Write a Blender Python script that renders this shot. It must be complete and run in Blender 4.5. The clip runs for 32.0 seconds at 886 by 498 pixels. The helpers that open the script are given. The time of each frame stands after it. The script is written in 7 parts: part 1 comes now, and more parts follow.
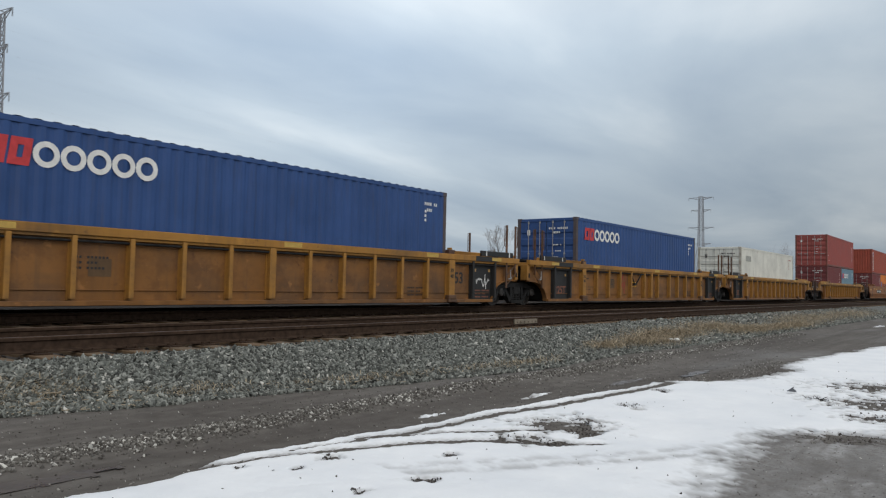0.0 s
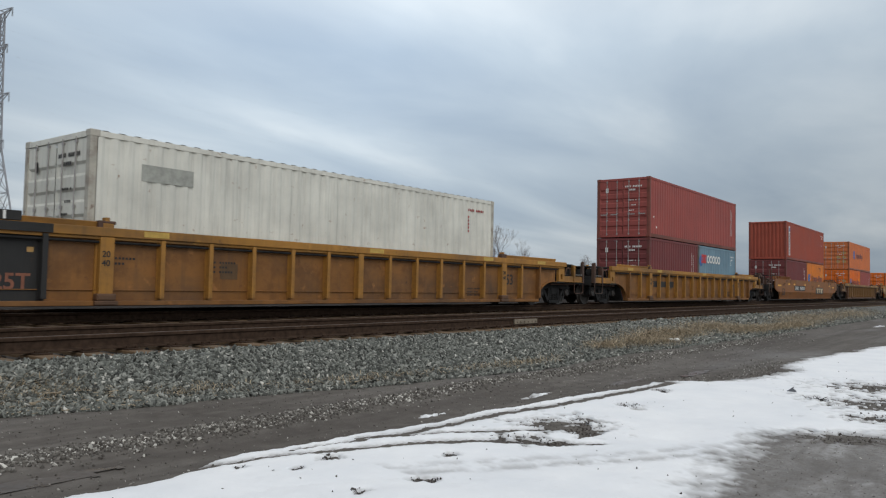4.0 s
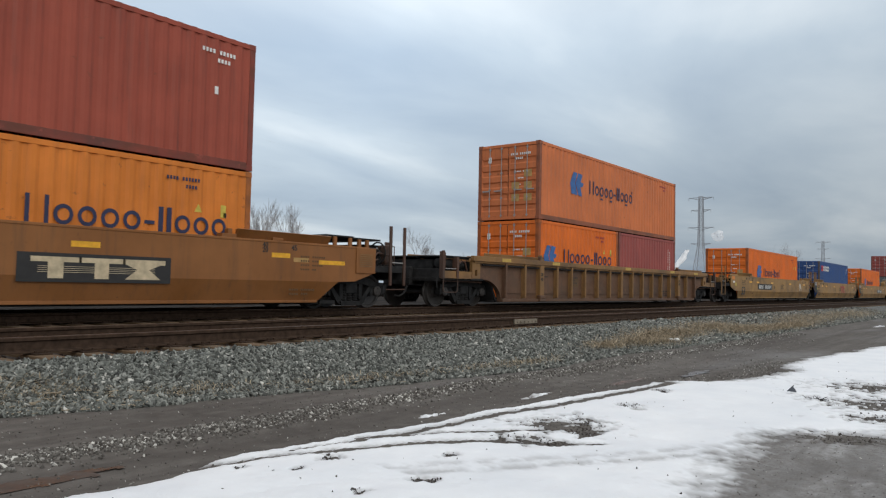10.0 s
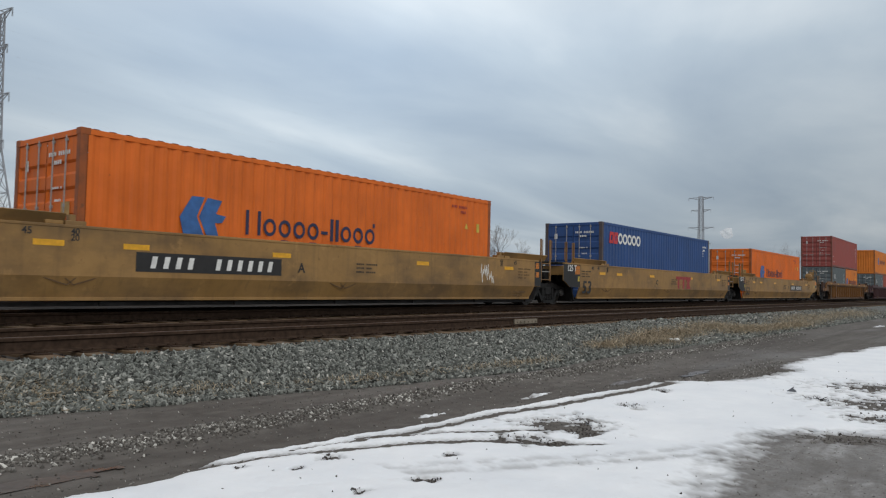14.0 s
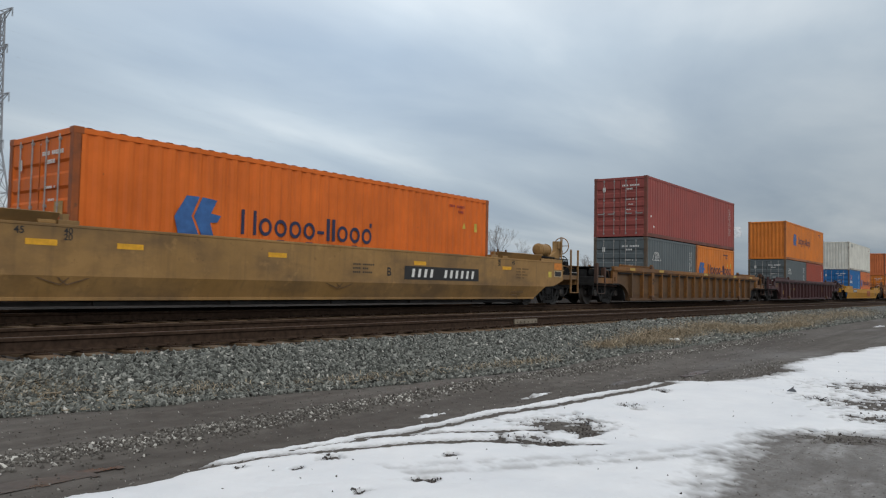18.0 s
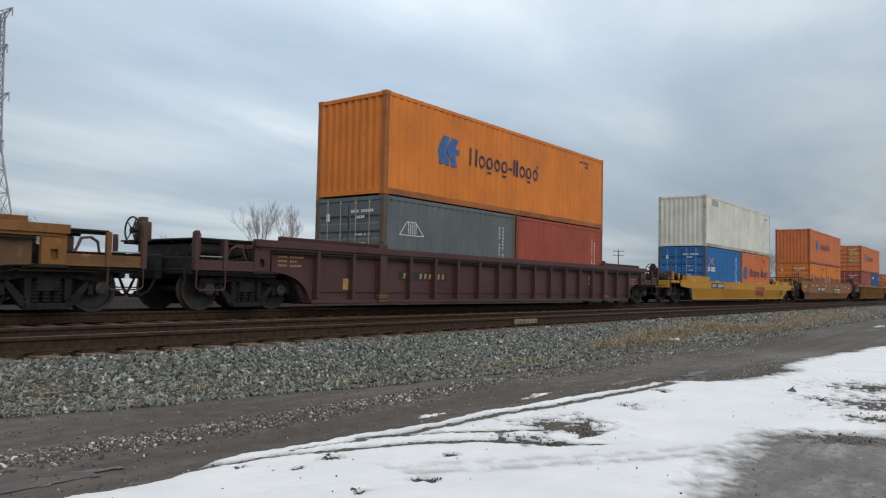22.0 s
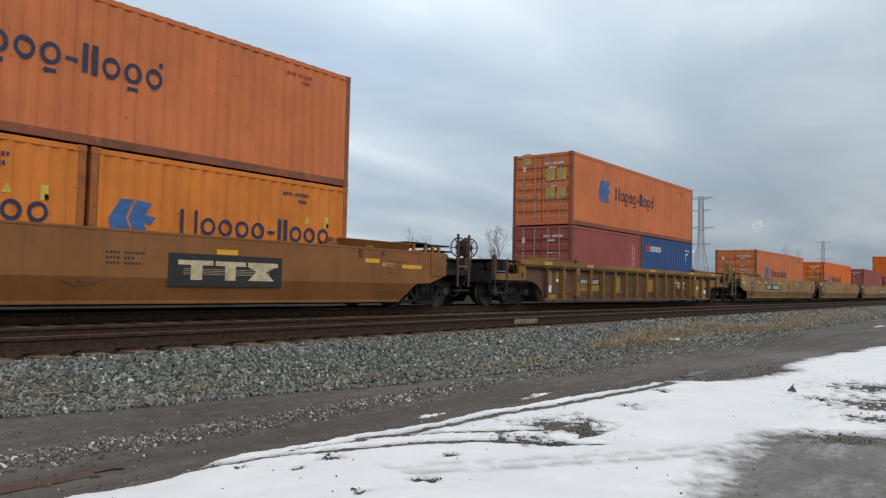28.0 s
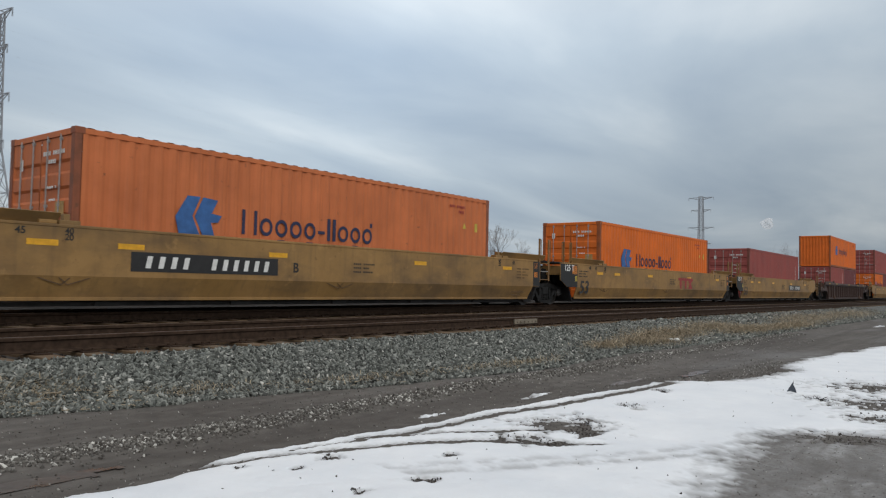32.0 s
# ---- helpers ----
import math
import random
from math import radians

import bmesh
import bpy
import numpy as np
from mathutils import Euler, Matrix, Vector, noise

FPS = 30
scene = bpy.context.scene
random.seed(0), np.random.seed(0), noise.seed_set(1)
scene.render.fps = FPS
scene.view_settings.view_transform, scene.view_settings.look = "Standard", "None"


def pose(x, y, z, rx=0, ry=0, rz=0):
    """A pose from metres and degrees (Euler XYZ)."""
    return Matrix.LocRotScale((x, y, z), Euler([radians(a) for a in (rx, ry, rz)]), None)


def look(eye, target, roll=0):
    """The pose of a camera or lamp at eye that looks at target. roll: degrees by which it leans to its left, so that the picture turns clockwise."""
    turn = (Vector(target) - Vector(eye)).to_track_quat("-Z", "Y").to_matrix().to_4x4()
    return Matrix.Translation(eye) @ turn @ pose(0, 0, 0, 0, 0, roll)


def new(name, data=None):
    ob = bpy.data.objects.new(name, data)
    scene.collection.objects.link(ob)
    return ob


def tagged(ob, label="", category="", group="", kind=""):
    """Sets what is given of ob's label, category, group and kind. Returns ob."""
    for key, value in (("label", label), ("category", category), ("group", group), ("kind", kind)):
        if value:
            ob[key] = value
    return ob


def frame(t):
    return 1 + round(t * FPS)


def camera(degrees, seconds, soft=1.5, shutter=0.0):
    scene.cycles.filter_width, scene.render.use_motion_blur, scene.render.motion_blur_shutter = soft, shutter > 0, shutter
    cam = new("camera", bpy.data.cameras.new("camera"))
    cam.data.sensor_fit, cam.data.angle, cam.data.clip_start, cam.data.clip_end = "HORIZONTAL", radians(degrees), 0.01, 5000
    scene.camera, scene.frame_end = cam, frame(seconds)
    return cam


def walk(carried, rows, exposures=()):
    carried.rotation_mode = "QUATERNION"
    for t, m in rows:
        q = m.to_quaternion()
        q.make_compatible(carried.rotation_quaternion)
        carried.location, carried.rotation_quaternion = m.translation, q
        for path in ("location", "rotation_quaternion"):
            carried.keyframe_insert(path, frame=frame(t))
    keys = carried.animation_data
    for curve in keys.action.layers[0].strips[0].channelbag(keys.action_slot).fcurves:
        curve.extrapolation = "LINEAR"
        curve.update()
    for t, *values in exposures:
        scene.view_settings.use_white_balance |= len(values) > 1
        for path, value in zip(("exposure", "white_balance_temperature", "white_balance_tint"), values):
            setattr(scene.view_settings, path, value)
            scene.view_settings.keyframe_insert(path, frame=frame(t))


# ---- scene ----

# Axes: x runs along the railway, y across it away from the viewer, z up; z = 0 is the dirt road.
EYE = 1.2
cam = camera(61.47, 32.0, soft=1.2, shutter=0.06)
STAND = pose(0, 0, EYE) @ pose(0, 0, 0, 90 + 2.767, 0, -52.33) @ pose(0, 0, 0, 0, 0, 1.2)
walk(cam, [(0.0, STAND), (32.0, STAND)],
     exposures=[(0.0, 0.06), (6.0, 0.08), (7.0, 0.14), (8.0, 0.15), (11.0, 0.18), (12.2, 0.14), (13.0, 0.06), (14.0, 0.01), (17.0, -0.01), (19.0, 0.0), (20.0, 0.08), (20.6, 0.22), (21.2, 0.20), (22.0, 0.14), (24.0, 0.16), (25.0, 0.18), (28.0, 0.17), (30.0, 0.19), (32.0, 0.0)])

# ---------------------------------------------------------------- world and sun
SUN_EL, SUN_AZ = radians(33), radians(205)
world = bpy.data.worlds.new("overcast_sky")
scene.world = world
world.use_nodes = True
wn, wl = world.node_tree.nodes, world.node_tree.links
wn.clear()


def wnode(kind, **values):
    n = wn.new(kind)
    for k, v in values.items():
        n.inputs[k].default_value = v
    return n


def wmath(op, a, b=None):
    n = wn.new("ShaderNodeMath")
    n.operation = op
    for i, v in enumerate((a, b)):
        if v is None:
            continue
        if isinstance(v, (int, float)):
            n.inputs[i].default_value = v
        else:
            wl.new(v, n.inputs[i])
    return n.outputs[0]


sky = wn.new("ShaderNodeTexSky")
sky.sky_type, sky.sun_disc = "NISHITA", False
sky.sun_elevation, sky.sun_rotation = SUN_EL, SUN_AZ
sky.air_density, sky.dust_density = 1.2, 3.0
coord = wn.new("ShaderNodeTexCoord")
split = wn.new("ShaderNodeSeparateXYZ")
wl.new(coord.outputs["Generated"], split.inputs[0])
rise = wmath("ADD", wmath("MAXIMUM", split.outputs[2], 0.0), 0.10)
layer = wn.new("ShaderNodeCombineXYZ")
wl.new(wmath("DIVIDE", split.outputs[0], rise), layer.inputs[0])
wl.new(wmath("DIVIDE", split.outputs[1], rise), layer.inputs[1])
bands = wn.new("ShaderNodeMapping")
bands.inputs["Scale"].default_value = (0.42, 0.9, 1.0)
bands.inputs["Rotation"].default_value = (0, 0, radians(-28))
bands.inputs["Location"].default_value = (2.3, 1.1, 0)
wl.new(layer.outputs[0], bands.inputs[0])
billow = wnode("ShaderNodeTexNoise", Scale=1.1, Detail=7.0, Roughness=0.5, Distortion=0.35)
wl.new(bands.outputs[0], billow.inputs["Vector"])
broad = wnode("ShaderNodeTexNoise", Scale=0.38, Detail=3.0, Roughness=0.5)
wl.new(bands.outputs[0], broad.inputs["Vector"])
cloud = wmath("ADD", wmath("MULTIPLY", billow.outputs[0], 0.6), wmath("MULTIPLY", broad.outputs[0], 0.4))
ramp = wn.new("ShaderNodeValToRGB")
ramp.color_ramp.elements[0].position, ramp.color_ramp.elements[0].color = 0.36, (0.375, 0.465, 0.572, 1)
ramp.color_ramp.elements[1].position, ramp.color_ramp.elements[1].color = 0.66, (0.752, 0.82, 0.866, 1)
mid = ramp.color_ramp.elements.new(0.50)
mid.color = (0.503, 0.592, 0.678, 1)
wl.new(cloud, ramp.inputs[0])
veil = wn.new("ShaderNodeMix")
veil.data_type = "RGBA"
veil.inputs[0].default_value = 0.92
haze = wn.new("ShaderNodeVectorMath")
haze.operation = "SCALE"
haze.inputs["Scale"].default_value = 0.08
wl.new(sky.outputs[0], haze.inputs[0])
wl.new(haze.outputs[0], veil.inputs[6])
wl.new(ramp.outputs[0], veil.inputs[7])
lift = wn.new("ShaderNodeMapRange")
lift.inputs["From Max"].default_value = 0.34
lift.inputs["To Min"].default_value, lift.inputs["To Max"].default_value = 0.75, 1.24
wl.new(split.outputs[2], lift.inputs[0])
high = wn.new("ShaderNodeMapRange")
high.inputs["From Min"].default_value, high.inputs["From Max"].default_value = 0.30, 0.75
wl.new(split.outputs[2], high.inputs[0])
crown = wn.new("ShaderNodeMix")
crown.data_type = "RGBA"
wl.new(high.outputs[0], crown.inputs[0])
wl.new(veil.outputs[2], crown.inputs[6])
crown.inputs[7].default_value = (0.66, 0.66, 0.66, 1)
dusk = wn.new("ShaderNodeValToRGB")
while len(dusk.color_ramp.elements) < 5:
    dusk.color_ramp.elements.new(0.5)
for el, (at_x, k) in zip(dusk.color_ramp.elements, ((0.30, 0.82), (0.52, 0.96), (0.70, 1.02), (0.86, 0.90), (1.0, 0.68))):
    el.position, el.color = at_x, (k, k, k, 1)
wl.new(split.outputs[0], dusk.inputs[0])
back = wnode("ShaderNodeBackground")
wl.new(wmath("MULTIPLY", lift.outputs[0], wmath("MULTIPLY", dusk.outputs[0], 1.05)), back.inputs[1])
wl.new(crown.outputs[2], back.inputs[0])
wout = wn.new("ShaderNodeOutputWorld")
wl.new(back.outputs[0], wout.inputs[0])

sun = new("sun", bpy.data.lights.new("sun", "SUN"))
sun.data.energy, sun.data.angle, sun.data.color = 0.92, radians(60), (1.0, 0.94, 0.86)
sun.matrix_basis = look((0, 0, 0), (-math.cos(SUN_EL) * math.sin(SUN_AZ), -math.cos(SUN_EL) * math.cos(SUN_AZ), -math.sin(SUN_EL)))


# ---------------------------------------------------------------- materials
def material(name, rough=0.7, metal=0.0):
    m = bpy.data.materials.new(name)
    m.use_nodes = True
    b = m.node_tree.nodes["Principled BSDF"]
    b.inputs["Roughness"].default_value, b.inputs["Metallic"].default_value = rough, metal
    return m, m.node_tree.nodes, m.node_tree.links, b


def noise_tex(n, l, scale, detail=4.0, rough=0.55, stretch=None, vector="Object"):
    tc = n.new("ShaderNodeTexCoord")
    mp = n.new("ShaderNodeMapping")
    if stretch:
        mp.inputs["Scale"].default_value = stretch
    l.new(tc.outputs[vector], mp.inputs[0])
    t = n.new("ShaderNodeTexNoise")
    t.inputs["Scale"].default_value, t.inputs["Detail"].default_value, t.inputs["Roughness"].default_value = scale, detail, rough
    l.new(mp.outputs[0], t.inputs["Vector"])
    return t.outputs[0]


def ramped(n, l, value, stops):
    r = n.new("ShaderNodeValToRGB")
    e = r.color_ramp.elements
    while len(e) < len(stops):
        e.new(0.5)
    for el, (p, c) in zip(e, stops):
        el.position = p
        el.color = (*c, 1) if len(c) == 3 else c
    l.new(value, r.inputs[0])
    return r.outputs[0]


def mixed(n, l, fac, a, b, how="MIX"):
    m = n.new("ShaderNodeMix")
    m.data_type, m.blend_type = "RGBA", how
    for sock, v in ((m.inputs[0], fac), (m.inputs[6], a), (m.inputs[7], b)):
        if isinstance(v, (int, float)):
            sock.default_value = v
        elif isinstance(v, tuple):
            sock.default_value = (*v, 1)
        else:
            l.new(v, sock)
    return m.outputs[2]


def bumped(n, l, b, height, strength, distance=0.01):
    k = n.new("ShaderNodeBump")
    k.inputs["Strength"].default_value, k.inputs["Distance"].default_value = strength, distance
    l.new(height, k.inputs["Height"])
    l.new(k.outputs[0], b.inputs["Normal"])


def paint(name, colour, wear=0.3, rust=(0.10, 0.045, 0.025), rough=0.55, grime=(0.05, 0.042, 0.036), dirt=0.35):
    """Weathered paint on steel: faded patches, run-down streaks, spots of rust."""
    m, n, l, b = material(name, rough)
    fade = noise_tex(n, l, 0.8, 5, 0.6)
    pale = tuple(min(1, c * 1.12 + 0.012) for c in colour)
    deep = tuple(c * 0.82 for c in colour)
    base = mixed(n, l, ramped(n, l, fade, [(0.3, (0, 0, 0)), (0.7, (1, 1, 1))]), deep, pale)
    streak = noise_tex(n, l, 3.0, 5, 0.6, (3.0, 3.0, 0.22))
    base = mixed(n, l, ramped(n, l, streak, [(0.52, (0, 0, 0)), (0.78, (dirt, dirt, dirt))]), base, grime)
    spots = noise_tex(n, l, 5.5, 7, 0.65)
    base = mixed(n, l, ramped(n, l, spots, [(0.72 - 0.2 * wear, (0, 0, 0)), (0.80 - 0.18 * wear, (0.85, 0.85, 0.85))]), base, rust)
    if wear >= 0.4:
        worn = 0.75 if wear >= 0.5 else 0.3
        blot = noise_tex(n, l, 1.7, 7, 0.68)
        base = mixed(n, l, ramped(n, l, blot, [(0.48, (0, 0, 0)), (0.60, (worn, worn, worn))]), base, tuple(0.55 * c + 0.45 * r for c, r in zip(deep, rust)))
        soot = noise_tex(n, l, 0.55, 6, 0.62, (0.8, 1.0, 1.6))
        base = mixed(n, l, ramped(n, l, soot, [(0.46, (0, 0, 0)), (0.66, (0.55, 0.55, 0.55))]), base, grime)
        chip = noise_tex(n, l, 2.9, 6, 0.6)
        base = mixed(n, l, ramped(n, l, chip, [(0.62, (0, 0, 0)), (0.68, (0.8 * worn, 0.8 * worn, 0.8 * worn))]), base, tuple(min(1, c * 1.5 + 0.02) for c in colour))
    l.new(base, b.inputs["Base Color"])
    b.inputs["Specular IOR Level"].default_value = 0.3
    l.new(ramped(n, l, fade, [(0.3, (rough - 0.1,) * 3), (0.7, (rough + 0.15,) * 3)]), b.inputs["Roughness"])
    bumped(n, l, b, spots, 0.25, 0.004)
    return m


def plain(name, colour, rough=0.6, metal=0.0, spread=0.25, scale=6.0):
    m, n, l, b = material(name, rough, metal)
    t = noise_tex(n, l, scale, 5)
    lo, hi = tuple(c * (1 - spread) for c in colour), tuple(min(1, c * (1 + spread)) for c in colour)
    l.new(ramped(n, l, t, [(0.3, lo), (0.7, hi)]), b.inputs["Base Color"])
    bumped(n, l, b, t, 0.2, 0.005)
    return m


ORANGE = paint("orange_paint", (0.68, 0.140, 0.010), 0.2, dirt=0.22)
ORANGE_B = paint("orange_paint_light", (0.63, 0.186, 0.021), 0.35, dirt=0.25)
ORANGE_C = paint("orange_paint_pinkish", (0.56, 0.158, 0.050), 0.36, dirt=0.25)
MAROON = paint("maroon_paint", (0.155, 0.034, 0.034), 0.25)
RED = paint("red_oxide_paint", (0.31, 0.060, 0.033), 0.3)
BLUE = paint("navy_blue_paint", (0.023, 0.068, 0.210), 0.2)
BLUE_B = paint("bright_blue_paint", (0.012, 0.13, 0.36), 0.2)
PALE_BLUE = paint("grey_blue_paint", (0.15, 0.25, 0.32), 0.3)
GREY = paint("slate_grey_paint", (0.105, 0.125, 0.132), 0.2)
WHITE = paint("off_white_paint", (0.66, 0.66, 0.60), 0.38, rust=(0.24, 0.12, 0.055), dirt=0.26)
# Ribbed walls are browner than their trim; recess shade is mixed into that colour.
OCHRE = paint("ochre_yellow_paint", (0.225, 0.098, 0.023), 0.55, rust=(0.11, 0.048, 0.022))
OCHRE_TRIM = paint("yellow_trim_paint", (0.355, 0.17, 0.030), 0.4)
BROWN = paint("weathered_brown_paint", (0.125, 0.064, 0.034), 0.5)
BROWN_TRIM = paint("tan_brown_paint", (0.245, 0.130, 0.044), 0.4)
BROWN_B = paint("rusty_brown_paint", (0.082, 0.042, 0.028), 0.5)
RUST_ORANGE = paint("orange_brown_paint", (0.235, 0.092, 0.024), 0.35)
RUSTED = paint("rust_patched_yellow_paint", (0.125, 0.062, 0.030), 0.6, rust=(0.075, 0.032, 0.018))
PATCH_YELLOW = paint("old_yellow_patch_paint", (0.31, 0.175, 0.030), 0.35)
RUSTED_TRIM = paint("worn_yellow_trim_paint", (0.27, 0.135, 0.026), 0.6, rust=(0.10, 0.045, 0.02))
HULL = paint("dull_ochre_paint", (0.118, 0.062, 0.024), 0.5)
TAN = paint("tan_yellow_paint", (0.315, 0.180, 0.060), 0.42, rust=(0.15, 0.08, 0.035), dirt=0.3)
WINE = paint("wine_brown_paint", (0.066, 0.027, 0.028), 0.3)
YELLOW = paint("bright_yellow_paint", (0.47, 0.228, 0.019), 0.25)
DARK_CAR = paint("sooty_brown_paint", (0.075, 0.045, 0.038), 0.4)
SOOT = plain("sooty_steel", (0.018, 0.0175, 0.0175), 0.7, 0.0, 0.5)
BLACK = paint("black_panel_paint", (0.019, 0.019, 0.019), 0.3, rust=(0.06, 0.04, 0.03))
SOOT.node_tree.nodes["Principled BSDF"].inputs["Specular IOR Level"].default_value = 0.2
STEEL = plain("worn_steel", (0.045, 0.04, 0.037), 0.6, 0.2, 0.3)
GALV = plain("galvanised_rod", (0.31, 0.30, 0.29), 0.5, 0.3)
RAIL_RUST = plain("rusted_rail", (0.047, 0.030, 0.021), 0.85, 0.0, 0.4, 14)
RAIL_RUST.node_tree.nodes["Principled BSDF"].inputs["Specular IOR Level"].default_value = 0.12
RAIL_TOP = plain("rail_running_face", (0.082, 0.06, 0.05), 0.5, 0.1, 0.2, 20)
RUBBER = plain("black_seal", (0.012, 0.012, 0.012), 0.8)
MARK_WHITE = plain("white_marking", (0.72, 0.72, 0.70), 0.6, 0, 0.12)
MARK_RED = plain("red_marking", (0.50, 0.035, 0.04), 0.6)
MARK_BLUE = plain("blue_marking", (0.032, 0.115, 0.32), 0.6)
MARK_NAVY = plain("navy_marking", (0.018, 0.022, 0.065), 0.6)
MARK_BLACK = plain("black_marking", (0.018, 0.017, 0.017), 0.6)
MARK_YELLOW = plain("yellow_reflector", (0.72, 0.36, 0.015), 0.4)
MARK_AMBER = plain("amber_marking", (0.47, 0.31, 0.07), 0.6)
MARK_TAN = plain("tan_marking", (0.40, 0.24, 0.08), 0.6)
MARK_DARKRED = plain("dark_red_marking", (0.30, 0.03, 0.03), 0.6)
MARK_LIME = plain("yellow_sticker", (0.55, 0.43, 0.06), 0.5)
MARK_BROWN = plain("faded_brown_marking", (0.10, 0.055, 0.022), 0.7)
MARK_ORANGE = plain("orange_reflector", (0.62, 0.20, 0.015), 0.5)
MARK_BRICK = plain("faded_brick_marking", (0.22, 0.085, 0.05), 0.7)
MARK_CREAM = plain("cream_marking", (0.50, 0.41, 0.27), 0.7, 0, 0.3)
MARK_SALMON = plain("salmon_marking", (0.70, 0.22, 0.12), 0.5)


# ---------------------------------------------------------------- mesh helpers
MESHES = {}


def box(bm, x0, x1, y0, y1, z0, z1, m=None, mat=0):
    v = [bm.verts.new((x, y, z)) for x in (x0, x1) for y in (y0, y1) for z in (z0, z1)]
    if m is not None:
        for w in v:
            w.co = m @ w.co
    for q in ((0, 1, 3, 2), (4, 6, 7, 5), (0, 4, 5, 1), (2, 3, 7, 6), (0, 2, 6, 4), (1, 5, 7, 3)):
        bm.faces.new([v[i] for i in q]).material_index = mat
    return v


def soft_box(bm, x0, x1, y0, y1, z0, z1, r=0.012):
    v = box(bm, x0, x1, y0, y1, z0, z1)
    edges = {e for w in v for e in w.link_edges}
    bmesh.ops.bevel(bm, geom=list(edges), offset=r, segments=2, affect="EDGES", profile=0.6)


def rod(bm, a, b, r, seg=8, r2=None):
    a, b = Vector(a), Vector(b)
    q = (b - a).to_track_quat("Z", "Y")
    r2 = r if r2 is None else r2
    rings = []
    for p, rr in ((a, r), (b, r2)):
        rings.append([bm.verts.new(p + q @ Vector((rr * math.cos(2 * math.pi * i / seg), rr * math.sin(2 * math.pi * i / seg), 0))) for i in range(seg)])
    for i in range(seg):
        bm.faces.new((rings[0][i], rings[0][(i + 1) % seg], rings[1][(i + 1) % seg], rings[1][i]))
    bm.faces.new(rings[0][::-1])
    bm.faces.new(rings[1])


def ring(bm, c, r, t, axis="y", seg=20, tube=6):
    grid = []
    for i in range(seg):
        a = 2 * math.pi * i / seg
        row = []
        for j in range(tube):
            b = 2 * math.pi * j / tube
            rr, h = r + t * math.cos(b), t * math.sin(b)
            p = (rr * math.cos(a), h, rr * math.sin(a)) if axis == "y" else (h, rr * math.cos(a), rr * math.sin(a))
            row.append(bm.verts.new(Vector(c) + Vector(p)))
        grid.append(row)
    for i in range(seg):
        for j in range(tube):
            bm.faces.new((grid[i][j], grid[(i + 1) % seg][j], grid[(i + 1) % seg][(j + 1) % tube], grid[i][(j + 1) % tube]))


def lathe(bm, prof, axis="y", seg=20, c=(0, 0, 0), a0=0.0):
    """prof: (distance along the axis, radius); closed at both ends."""
    rings = []
    for h, r in prof:
        rr = []
        for i in range(seg):
            a = a0 + 2 * math.pi * i / seg
            p = {"y": (r * math.cos(a), h, r * math.sin(a)), "x": (h, r * math.cos(a), r * math.sin(a)), "z": (r * math.cos(a), r * math.sin(a), h)}[axis]
            rr.append(bm.verts.new(Vector(c) + Vector(p)))
        rings.append(rr)
    for p, q in zip(rings, rings[1:]):
        for i in range(seg):
            bm.faces.new((p[i], p[(i + 1) % seg], q[(i + 1) % seg], q[i]))
    bm.faces.new(rings[0])
    bm.faces.new(rings[-1][::-1])


def slab(bm, outline, y0, y1):
    """A plate with an outline in x and z, between two y."""
    a = [bm.verts.new((x, y0, z)) for x, z in outline]
    b = [bm.verts.new((x, y1, z)) for x, z in outline]
    bm.faces.new(a)
    bm.faces.new(b[::-1])
    k = len(outline)
    for i in range(k):
        bm.faces.new((a[i], b[i], b[(i + 1) % k], a[(i + 1) % k]))


def mesh_of(key, build, *mats):
    if key not in MESHES:
        bm = bmesh.new()
        build(bm)
        bmesh.ops.recalc_face_normals(bm, faces=bm.faces[:])
        me = bpy.data.meshes.new(str(key[0]))
        bm.to_mesh(me)
        bm.free()
        for m in mats:
            me.materials.append(m)
        MESHES[key] = me
    return MESHES[key]


def part(name, me, parent, label="", at=None):
    ob = new(name, me)
    ob.parent = parent
    if at is not None:
        ob.matrix_basis = at
    if label:
        tagged(ob, label)
    return ob


def letters(text, height, mat, lean=0.0):
    """Flat lettering in the xz plane, facing -y, from the built-in font; its lower left corner at the origin."""
    key = ("lettering", text, height, mat.name, lean)
    if key not in MESHES:
        cu = bpy.data.curves.new("lettering", "FONT")
        cu.body, cu.size, cu.extrude, cu.shear, cu.offset = text, height * 1.42, 0.002, lean, height * 0.025
        ob = bpy.data.objects.new("lettering", cu)
        me = bpy.data.meshes.new_from_object(ob)
        me.transform(Matrix.Rotation(radians(90), 4, "X"))
        me.materials.clear()
        me.materials.append(mat)
        bpy.data.objects.remove(ob)
        MESHES[key] = me
    return MESHES[key]


def frame_block(bm, x0, x1, z0, z1, t, y=0.0, d=0.004, lean=0.0):
    """A hollow block of a lettered row."""
    def put(a0, a1, c0, c1):
        v = box(bm, a0, a1, y - d, y, c0, c1)
        for w in v:
            w.co.x += lean * (w.co.z - z0)
    put(x0, x0 + t, z0, z1)
    put(x1 - t, x1, z0, z1)
    put(x0 + t, x1 - t, z0, z0 + t)
    put(x0 + t, x1 - t, z1 - t, z1)


